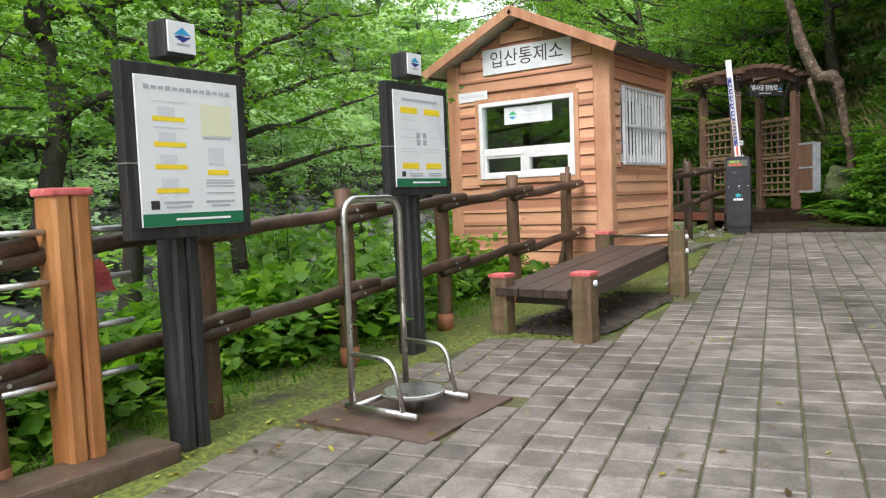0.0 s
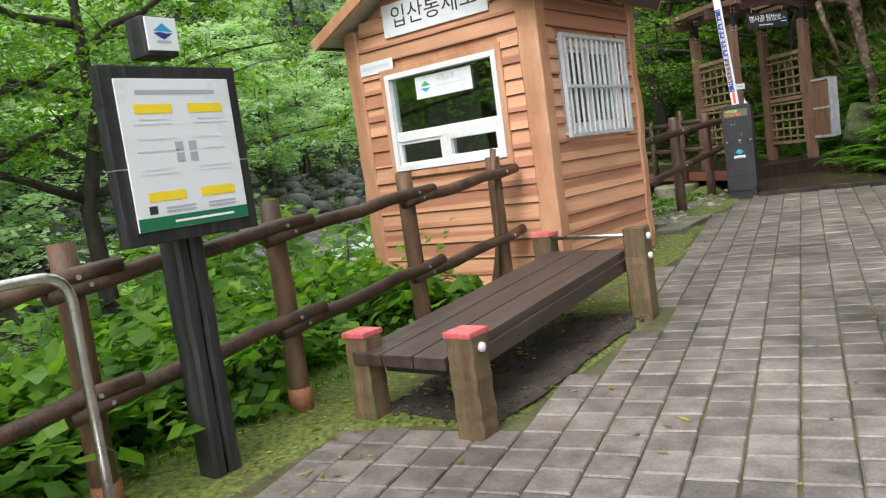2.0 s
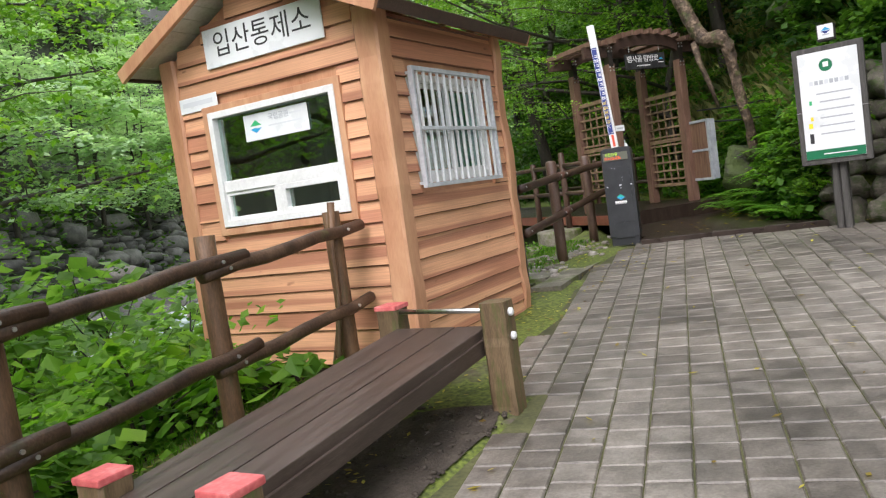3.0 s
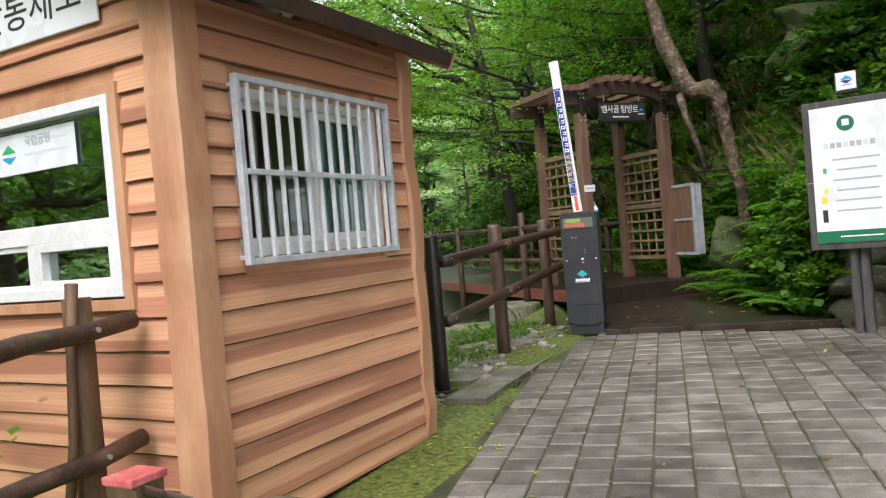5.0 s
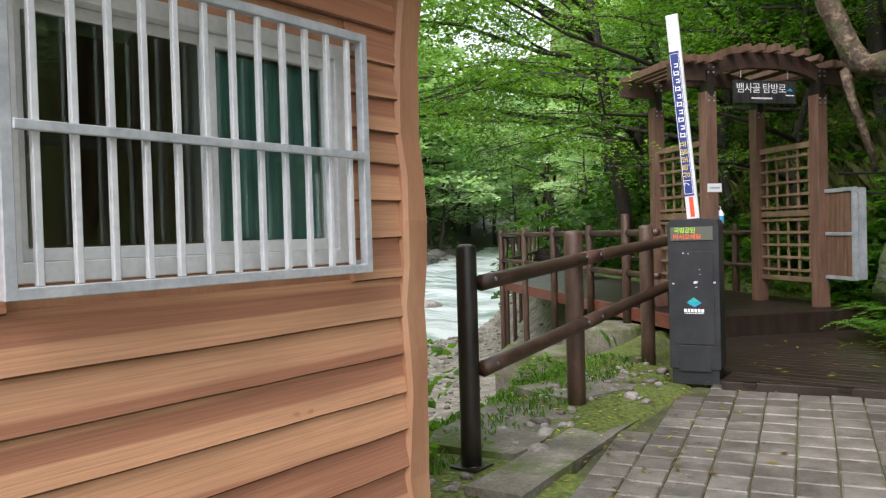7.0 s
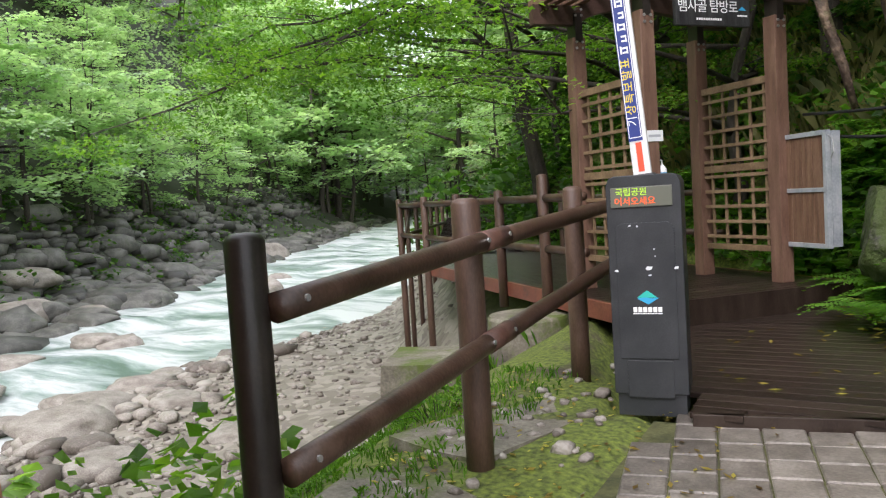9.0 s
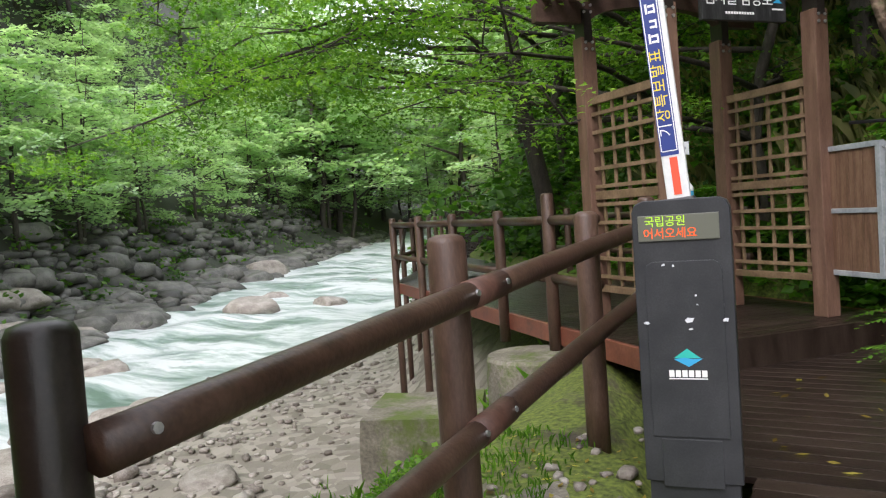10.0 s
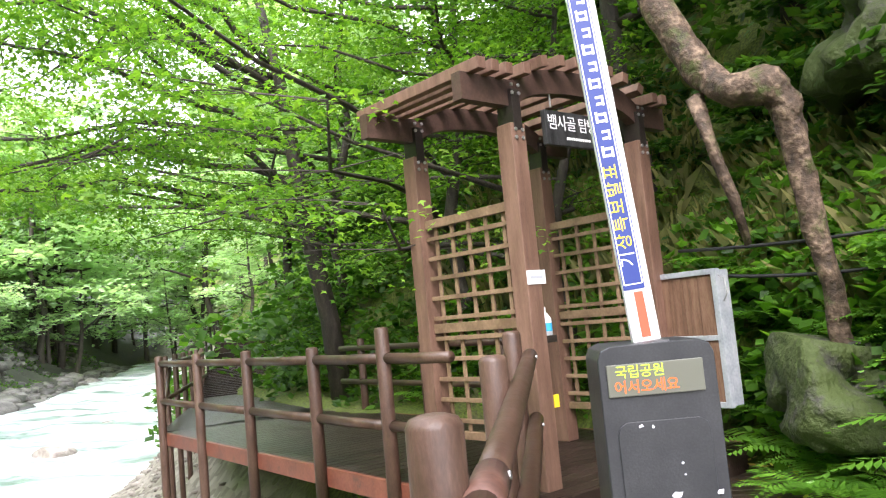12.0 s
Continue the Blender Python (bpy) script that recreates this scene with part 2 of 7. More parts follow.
M["grille"] = material("grey_painted_grille", [(0.36, 0.38, 0.41), (0.47, 0.49, 0.52), (0.58, 0.60, 0.62)], 8, rough=0.4, bump=0.1, wear=((0.25, 0.2, 0.16), 0.25))
M["white_bar"] = material("white_painted_bar", [(0.58, 0.59, 0.61), (0.68, 0.69, 0.71), (0.76, 0.77, 0.78)], 8, rough=0.35, bump=0.08, wear=((0.4, 0.36, 0.32), 0.22))
M["soffit"] = material("pale_soffit_board", [(0.46, 0.42, 0.37), (0.56, 0.52, 0.47), (0.62, 0.58, 0.53)], 5, rough=0.6, bump=0.1)
M["roofing"] = material("brown_metal_roof", [(0.07, 0.04, 0.03), (0.11, 0.065, 0.05), (0.15, 0.09, 0.07)], 4, rough=0.5, bump=0.2, wear=((0.05, 0.055, 0.02), 0.35))
M["kiosk"] = material("charcoal_cabinet_paint", [(0.022, 0.024, 0.028), (0.03, 0.032, 0.036), (0.043, 0.045, 0.05)], 5, rough=0.42, bump=0.12, fine=120, wear=((0.06, 0.06, 0.06), 0.22))
M["deck"] = material("wet_dark_deck_board", [(0.014, 0.009, 0.007), (0.026, 0.017, 0.013), (0.043, 0.03, 0.023)], 2.5, (1, 6, 1), 0.4, 0, 0.3, 50, per_object=0.25, spec=0.3)
M["deck_fascia"] = material("red_brown_fascia", [(0.11, 0.033, 0.02), (0.17, 0.055, 0.034), (0.22, 0.08, 0.05)], 4, rough=0.5, bump=0.2, wear=((0.06, 0.04, 0.03), 0.36))
M["gate"] = material("brown_gate_timber", [(0.10, 0.053, 0.036), (0.152, 0.084, 0.058), (0.212, 0.122, 0.086)], 4, (4, 4, 0.5), 0.55, 0, 0.3, 50, per_object=0.12)
M["gate_dark"] = material("dark_gate_beam", [(0.035, 0.018, 0.013), (0.06, 0.032, 0.023), (0.09, 0.05, 0.036)], 4, (1, 1, 1), 0.55, 0, 0.3, 50, per_object=0.12)
M["lattice"] = material("weathered_lattice_slat", [(0.13, 0.08, 0.045), (0.20, 0.13, 0.075), (0.27, 0.18, 0.11)], 6, rough=0.65, bump=0.3, per_object=0.2, wear=((0.10, 0.10, 0.035), 0.33))
M["old_board"] = material("weathered_box_board", [(0.09, 0.045, 0.025), (0.15, 0.08, 0.047), (0.22, 0.13, 0.08)], 4, (5, 5, 0.5), 0.7, 0, 0.5, 50, per_object=0.25)
M["zinc"] = material("grey_metal_edging", [(0.28, 0.31, 0.34), (0.4, 0.43, 0.46), (0.52, 0.54, 0.56)], 6, rough=0.5, metal=0.3, bump=0.15, wear=((0.3, 0.17, 0.1), 0.3))
M["stone"] = material("river_stone", [(0.12, 0.10, 0.085), (0.23, 0.20, 0.175), (0.36, 0.33, 0.295)], 2.5, rough=0.6, bump=0.5, island=0.5, bump_distance=0.03)
M["rock_moss"] = material("mossy_boulder", [(0.014, 0.014, 0.012), (0.035, 0.033, 0.028), (0.10, 0.095, 0.08)], 3.4, rough=0.75, bump=0.9, fine=14, bump_distance=0.05, wear=((0.045, 0.066, 0.012), 0.56))
M["wall_stone"] = material("retaining_wall_stone", [(0.06, 0.052, 0.04), (0.12, 0.105, 0.082), (0.21, 0.185, 0.15)], 3.0, rough=0.75, bump=0.7, fine=25, bump_distance=0.03, per_object=0.35, wear=((0.05, 0.07, 0.018), 0.46))
# far bank stone, a darker copy with the trees' shade in its colours
M["stone_dark"] = material("wet_shaded_bank_stone", [(0.036, 0.036, 0.032), (0.08, 0.078, 0.07), (0.155, 0.15, 0.136)], 2.5, rough=0.6, bump=0.5, island=0.5, bump_distance=0.03, wear=((0.05, 0.065, 0.02), 0.36))
M["concrete"] = material("old_mossy_concrete", [(0.09, 0.08, 0.06), (0.17, 0.15, 0.12), (0.28, 0.255, 0.21)], 3, rough=0.8, bump=0.7, fine=40, wear=((0.085, 0.115, 0.02), 0.47), bump_distance=0.02)
M["rubber"] = material("dark_wet_timber_board", [(0.05, 0.032, 0.022), (0.085, 0.055, 0.04), (0.13, 0.09, 0.065)], 4, rough=0.5, bump=0.3)
M["paver"] = material("grey_paving_stone", [(0.092, 0.079, 0.066), (0.162, 0.141, 0.120), (0.243, 0.217, 0.189)], 6.0, rough=0.45, bump=0.5, fine=60, per_object=0.2, wear=((0.28, 0.262, 0.232), 0.30), stain=0.5)
M["paver_far"] = material("grey_paving_stone_field", [(0.092, 0.079, 0.066), (0.162, 0.141, 0.120), (0.243, 0.217, 0.189)], 6.0, rough=0.45, bump=0.5, fine=60, island=0.2, wear=((0.28, 0.262, 0.232), 0.30), stain=0.5)
M["bark"] = material("dark_wet_bark", [(0.018, 0.014, 0.010), (0.04, 0.031, 0.024), (0.075, 0.06, 0.047)], 6, (2, 2, 0.6), 0.7, 0, 0.8, 40, bump_distance=0.03)
M["bark_light"] = material("peeling_mottled_bark", [(0.03, 0.02, 0.013), (0.085, 0.055, 0.036), (0.29, 0.205, 0.14)], 7, (1, 1, 1), 0.75, 0, 0.9, 22, span=0.5, detail=0.3, bump_distance=0.04, wear=((0.07, 0.085, 0.02), 0.40))
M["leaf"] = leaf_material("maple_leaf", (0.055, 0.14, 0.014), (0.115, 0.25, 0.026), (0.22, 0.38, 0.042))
# far leaves: the valley mist is mixed into these pale colours
M["leaf_haze"] = leaf_material("haze_pale_forest_leaf", (0.28, 0.40, 0.24), (0.44, 0.59, 0.36), (0.58, 0.71, 0.47), 0.55, 0.28, (1.4, 1.5, 0.85, 1))
# darker leaf copy with the slope's canopy shade put into its colours
M["leaf_shade"] = leaf_material("shade_dark_leaf", (0.022, 0.062, 0.010), (0.05, 0.125, 0.017), (0.105, 0.215, 0.03))
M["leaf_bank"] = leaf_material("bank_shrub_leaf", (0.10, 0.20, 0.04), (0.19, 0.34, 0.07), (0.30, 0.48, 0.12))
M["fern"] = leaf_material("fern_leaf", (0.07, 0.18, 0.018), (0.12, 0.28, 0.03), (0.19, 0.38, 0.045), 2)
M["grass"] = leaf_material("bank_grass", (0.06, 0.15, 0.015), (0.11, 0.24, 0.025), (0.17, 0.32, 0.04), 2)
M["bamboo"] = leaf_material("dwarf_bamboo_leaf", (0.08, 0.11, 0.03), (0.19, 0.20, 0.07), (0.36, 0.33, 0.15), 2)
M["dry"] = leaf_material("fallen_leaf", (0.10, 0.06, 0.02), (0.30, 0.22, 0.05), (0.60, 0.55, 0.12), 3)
M["dark_in"] = plain("dark_interior", (0.035, 0.04, 0.04), 0.8)
M["cable"] = plain("black_cable", (0.012, 0.012, 0.012), 0.5)


def glass_material(name, least):
    m = bpy.data.materials.new(name)
    m.use_nodes = True
    n, l = m.node_tree.nodes, m.node_tree.links
    n.remove(n["Principled BSDF"])
    tr, gl, mx, lw = (n.new("ShaderNodeBsdfTransparent"), n.new("ShaderNodeBsdfGlossy"), n.new("ShaderNodeMixShader"), n.new("ShaderNodeLayerWeight"))
    cube, fr = n.new("ShaderNodeMath"), n.new("ShaderNodeMapRange")
    tr.inputs[0].default_value = (0.72, 0.82, 0.78, 1)
    gl.inputs[0].default_value = (0.9, 1, 0.95, 1)
    gl.inputs["Roughness"].default_value = 0.015
    cube.operation = "POWER"
    cube.inputs[1].default_value = 3.0
    l.new(lw.outputs["Facing"], cube.inputs[0])
    l.new(cube.outputs[0], fr.inputs["Value"])
    fr.inputs["To Min"].default_value = least
    l.new(fr.outputs[0], mx.inputs[0])
    l.new(tr.outputs[0], mx.inputs[1])
    l.new(gl.outputs[0], mx.inputs[2])
    l.new(mx.outputs[0], n["Material Output"].inputs["Surface"])
    return m


M["glass"] = glass_material("window_glass", 0.22)
M["glass_side"] = glass_material("side_window_glass", 0.06)


# ---- mesh helpers ----
def link(name, bm, mat, parent=None, label="", smooth=False):
    me = bpy.data.meshes.new(name)
    if smooth:
        for f in bm.faces:
            f.smooth = True
    bm.to_mesh(me)
    bm.free()
    me.materials.append(M[mat])
    ob = new(name, me)
    if parent is not None:
        ob.parent = parent
    if label:
        ob["label"] = label
    return ob


def part(name, bm, mat, parent, label="", smooth=False):
    """One mesh under a thing or a part, in the thing's own coordinates."""
    return link(name, bm, mat, parent, label, smooth)


def thing(name, label, category, m=None, group=""):
    ob = new(name)
    ob.empty_display_size = 0.1
    if m is not None:
        ob.matrix_basis = m
    return tagged(ob, label, category, group)


def box(size, centre=(0, 0, 0), bevel=0.006, turn=None, bm=None):
    bm = bm or bmesh.new()
    m = Matrix.Translation(centre) @ (turn if turn is not None else Matrix()) @ Matrix.Diagonal((*size, 1))
    made = bmesh.ops.create_cube(bm, size=1, matrix=m)
    if bevel:
        edges = {e for v in made["verts"] for e in v.link_edges}
        bmesh.ops.bevel(bm, geom=list(edges), offset=min(bevel, min(size) * 0.45), segments=2, affect="EDGES", profile=0.6)
    return bm


def tube(points, radii, seg=12, bm=None, cap=True, round_end=False, wobble=0.0, seed=0):
    """A swept round bar through points; radii is one number or one for each point."""
    bm = bm or bmesh.new()
    pts = [Vector(p) for p in points]
    rs = [radii] * len(pts) if isinstance(radii, (int, float)) else list(radii)
    if round_end:
        d = (pts[-1] - pts[-2]).normalized()
        r, top = rs[-1], pts[-1]
        pts = pts[:-1] + [top - d * r * 0.45, top - d * r * 0.15, top - d * r * 0.02]
        rs = rs[:-1] + [r, r * 0.85, r * 0.45]
    rnd = random.Random(seed)
    up = None
    rings = []
    for i, p in enumerate(pts):
        d = (pts[min(i + 1, len(pts) - 1)] - pts[max(i - 1, 0)]).normalized()
        if up is None:
            up = d.orthogonal().normalized()
        up = (up - d * up.dot(d)).normalized()
        side = d.cross(up)
        ring = []
        for k in range(seg):
            a = 2 * math.pi * k / seg
            r = rs[i] * (1 + wobble * rnd.uniform(-1, 1))
            ring.append(bm.verts.new(p + (up * math.cos(a) + side * math.sin(a)) * r))
        rings.append(ring)
    for a, b in zip(rings, rings[1:]):
        for k in range(seg):
            bm.faces.new((a[k], a[(k + 1) % seg], b[(k + 1) % seg], b[k]))
    if cap:
        bm.faces.new(list(reversed(rings[0])))
        bm.faces.new(rings[-1])
    return bm


def arc_points(points, radius, steps=5):
    """Rounds the corners of a polyline."""
    pts = [Vector(p) for p in points]
    out = [pts[0]]
    for a, b, c in zip(pts, pts[1:], pts[2:]):
        d1, d2 = (a - b).normalized(), (c - b).normalized()
        p, q = b + d1 * radius, b + d2 * radius
        for k in range(steps + 1):
            t = k / steps
            out.append(p.lerp(b, t).lerp(b.lerp(q, t), t))
    out.append(pts[-1])
    return out


def prism(outline, depth, axis="y", bevel=0.0):
    """Extrudes a closed 2D outline: axis y gives (u, 0..depth, v), axis z gives (u, v, 0..depth)."""
    bm = bmesh.new()
    place = (lambda u, v, d: (u, d, v)) if axis == "y" else (lambda u, v, d: (u, v, d))
    a = [bm.verts.new(place(u, v, 0)) for u, v in outline]
    b = [bm.verts.new(place(u, v, depth)) for u, v in outline]
    n = len(outline)
    bm.faces.new(a)
    bm.faces.new(list(reversed(b)))
    for k in range(n):
        bm.faces.new((a[k], b[k], b[(k + 1) % n], a[(k + 1) % n]))
    bmesh.ops.recalc_face_normals(bm, faces=bm.faces)
    if bevel:
        bmesh.ops.bevel(bm, geom=list(bm.edges), offset=bevel, segments=1, affect="EDGES")
    return bm


def mesh_from(name, verts, faces, mat, smooth=False):
    me = bpy.data.meshes.new(name)
    me.from_pydata([tuple(v) for v in verts], [], faces)
    if smooth:
        me.polygons.foreach_set("use_smooth", [True] * len(me.polygons))
    me.materials.append(M[mat])
    return me


def writing(body, size, mat, parent, m, name="lettering", extrude=0.001, align="CENTER", spacing=1.0):
    cu = bpy.data.curves.new(name, "FONT")
    cu.body, cu.size, cu.extrude = body, size, extrude
    cu.align_x, cu.align_y, cu.space_character = align, "CENTER", spacing
    cu.resolution_u = 3
    cu.materials.append(M[mat])
    ob = new(name, cu)
    ob.parent = parent
    ob.matrix_basis = m
    return ob


# ---- the lie of the land ----
FENCE_X = [(-6, -3.2), (2, -3.45), (5, -3.62), (8, -3.75), (11, -3.75), (15, -4.0), (17, -4.05), (19, -4.7), (21, -6.2), (30, -13)]


def piecewise(table, y):
    return float(np.interp(y, [a for a, b in table], [b for a, b in table]))


def plane_z(y):
    return 0.13 + 0.04 * min(max(y, -60), 60)


def across(x, y):
    """Metres across the river from its near water edge."""
    return (x + 15.2) * -0.9 + (y - 16.9) * -0.43


SHORE = [(-8, 1.5), (2, 0.5), (5.3, -0.4), (7.8, -2.0), (11.3, -3.6), (14.3, -4.0), (17, -3.8), (29, -2.4), (42, -0.8)]


def shore(x, y):
    """How far the near shore is set back along the river."""
    return piecewise(SHORE, (x + 15.2) * -0.43 + (y - 16.9) * 0.9)


def river_z(y):
    return -1.95 + 0.022 * min(max(y, -80), 140)


HILL = [(40, 4), (14, 10.5), (6, 13.2), (0.9, 14.35), (-0.85, 14.75), (-1.55, 16.2), (-2.1, 17.9), (-3.2, 20.2), (-6.5, 22.6), (-10.5, 27.0), (-22, 46), (-60, 110)]


def hill_distance(x, y):
    """Metres uphill of the foot of the slope (negative in front of it)."""
    best, sign = 1e9, -1
    for (ax, ay), (bx, by) in zip(HILL, HILL[1:]):
        dx, dy = bx - ax, by - ay
        t = max(0, min(1, ((x - ax) * dx + (y - ay) * dy) / (dx * dx + dy * dy)))
        d = math.hypot(x - ax - t * dx, y - ay - t * dy)
        if d < best:
            best = d
            sign = 1 if dx * (y - ay) - dy * (x - ax) < 0 else -1
    return best * sign


def ease(t):
    t = max(0.0, min(1.0, t))
    return t * t * (3 - 2 * t)


def ground_z(x, y):
    z = plane_z(y)
    fx = piecewise(FENCE_X, y)
    w = across(x, y)
    rz = river_z(y)
    if x < fx:
        drop = ease((fx - 0.25 - x) / max(2.2, min(3.8, 0.75 * (fx + 15.2 + (y - 16.9) * 0.478))))
        z = z + (rz + 0.25 - z) * drop
        rough = min(1.0, max(0, fx - x - 0.3))
        z += rough * 0.10 * noise.noise((x * 0.9, y * 0.9, 0)) + rough * 0.05 * noise.noise((x * 3, y * 3, 2))
    wn = w - shore(x, y)
    if wn > -3:
        z = z + (rz - 0.45 - z) * ease((wn + 3) / 4.5)
    if w > 6:
        z = z + ease((w - 6) / 3.0) * 0.9 + max(0, w - 9.5) * 1.05 * (1 + 0.25 * noise.noise((x * 0.06, y * 0.06, 5)))
        z = min(z, 60)
    h = hill_distance(x, y)
    if h > 0:
        z += ease(h / 1.0) * 0.5 + min(h, 4) * 0.6 + min(h, 70) * 0.75 * (1 + 0.3 * noise.noise((x * 0.15, y * 0.15, 9))) + 0.25 * noise.noise((x * 0.9, y * 0.9, 4)) * min(1, h)
    return z


def spread(lo, hi, step, far, grow=1.12):
    mid = list(np.arange(lo, hi + 1e-6, step))
    left, right, s = [], [], step
    p = lo
    q = hi
    while p > -far or q < far:
        s *= grow
        p, q = p - s, q + s
        left.insert(0, p)
        right.append(q)
    return left + mid + right


def ground_material():
    m = material("bank_soil_moss_gravel", [(0.028, 0.022, 0.015), (0.06, 0.047, 0.033), (0.11, 0.09, 0.068)], 2.2, rough=0.85, bump=0.6, fine=25, bump_distance=0.03)
    n, l = m.node_tree.nodes, m.node_tree.links
    bsdf = n["Principled BSDF"]
    old = bsdf.inputs["Base Color"].links[0].from_socket
    geo = n.new("ShaderNodeNewGeometry")
    sep = n.new("ShaderNodeSeparateXYZ")
    l.new(geo.outputs["Position"], sep.inputs[0])
    nz = n.new("ShaderNodeTexNoise")
    nz.inputs["Scale"].default_value, nz.inputs["Detail"].default_value = 1.6, 7
    nz.inputs["Roughness"].default_value = 0.65
    l.new(geo.outputs["Position"], nz.inputs["Vector"])
    nf = n.new("ShaderNodeTexNoise")
    nf.inputs["Scale"].default_value, nf.inputs["Detail"].default_value = 28, 3
    l.new(geo.outputs["Position"], nf.inputs["Vector"])
    moss = n.new("ShaderNodeValToRGB")
    for k, (p, c) in enumerate(((0.33, (0.042, 0.058, 0.010)), (0.66, (0.155, 0.195, 0.03)))):
        moss.color_ramp.elements[k].position, moss.color_ramp.elements[k].color = p, (*c, 1)
    l.new(nf.outputs[0], moss.inputs[0])
    mr = n.new("ShaderNodeValToRGB")
    mr.color_ramp.elements[0].position, mr.color_ramp.elements[1].position = 0.34, 0.46
    l.new(nz.outputs[0], mr.inputs[0])
    mix = n.new("ShaderNodeMixRGB")
    l.new(mr.outputs[0], mix.inputs[0])
    l.new(old, mix.inputs[1])
    l.new(moss.outputs[0], mix.inputs[2])
    # the gravel beach lies near the water, along the river's line
    dot = n.new("ShaderNodeVectorMath")
    dot.operation = "DOT_PRODUCT"
    dot.inputs[1].default_value = (-0.9, -0.43, 0)
    l.new(geo.outputs["Position"], dot.inputs[0])
    gr = n.new("ShaderNodeMapRange")
    gr.inputs["From Min"].default_value, gr.inputs["From Max"].default_value = -0.35, -0.95
    gr.clamp = True
    low = n.new("ShaderNodeMath")
    low.operation = "MULTIPLY_ADD"
    low.inputs[1].default_value = -0.04
    l.new(sep.outputs["Y"], low.inputs[0])
    l.new(sep.outputs["Z"], low.inputs[2])
    l.new(low.outputs[0], gr.inputs["Value"])
    stones = n.new("ShaderNodeTexVoronoi")
    stones.inputs["Scale"].default_value = 5.5
    l.new(geo.outputs["Position"], stones.inputs["Vector"])
    sr = n.new("ShaderNodeValToRGB")
    for k, (p, c) in enumerate(((0.0, (0.15, 0.13, 0.11)), (1.0, (0.33, 0.295, 0.26)))):
        sr.color_ramp.elements[k].position, sr.color_ramp.elements[k].color = p, (*c, 1)
    sep2 = n.new("ShaderNodeSeparateColor")
    l.new(stones.outputs["Color"], sep2.inputs[0])
    l.new(sep2.outputs[0], sr.inputs[0])
    mix2 = n.new("ShaderNodeMixRGB")
    ma = n.new("ShaderNodeMath")
    ma.operation = "MULTIPLY"
    far = n.new("ShaderNodeMapRange")
    far.inputs["From Min"].default_value, far.inputs["From Max"].default_value = 11.5, 13.0
    far.inputs["To Min"].default_value, far.inputs["To Max"].default_value = 0.92, 0.0
    l.new(dot.outputs["Value"], far.inputs["Value"])
    l.new(far.outputs[0], ma.inputs[1])
    l.new(gr.outputs[0], ma.inputs[0])
    l.new(ma.outputs[0], mix2.inputs[0])
    l.new(mix.outputs[0], mix2.inputs[1])
    l.new(sr.outputs[0], mix2.inputs[2])
    # beyond the river the ground colour is darkened for shade under the trees
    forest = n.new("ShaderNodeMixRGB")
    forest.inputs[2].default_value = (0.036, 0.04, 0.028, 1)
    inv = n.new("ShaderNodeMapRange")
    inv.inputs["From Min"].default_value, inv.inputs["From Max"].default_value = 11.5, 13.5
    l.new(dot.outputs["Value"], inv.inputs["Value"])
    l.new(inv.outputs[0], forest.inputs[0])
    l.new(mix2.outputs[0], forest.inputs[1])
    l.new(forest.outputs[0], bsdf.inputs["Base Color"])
    return m


M["ground"] = ground_material()


def build_ground():
    xs, ys = spread(-18, 5, 0.3, 700), spread(-3, 26, 0.3, 700)
    verts, faces = [], []
    for y in ys:
        for x in xs:
            z = ground_z(x, y)
            if PAVED(x, y):
                z -= 0.10
            if 14.25 < y < 21 and x > -3.45 - max(0, y - 14.4) * 0.42 and hill_distance(x, y) < 0.1:
                z -= 0.30
            verts.append((x, y, z))
    nx = len(xs)
    for j in range(len(ys) - 1):
        for i in range(nx - 1):
            a = j * nx + i
            faces.append((a, a + 1, a + nx + 1, a + nx))
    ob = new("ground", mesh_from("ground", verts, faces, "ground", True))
    tagged(ob, "mossy soil verge, gravel beach and wooded slopes", "ground", kind="structure")


PAVE_EDGE = [(-4, -2.45), (1.75, -2.66), (2.5, -2.88), (5.1, -3.0), (5.25, -2.95), (5.35, -2.02), (7.75, -2.02), (8.0, -2.35), (8.6, -2.6), (10.5, -2.8), (12, -3.15), (14.4, -3.2)]


def PAVED(x, y):
    return -3.5 < y < 14.3 and piecewise(PAVE_EDGE, y) + 0.1 < x < 4.5 and hill_distance(x, y) < -0.1


build_ground()

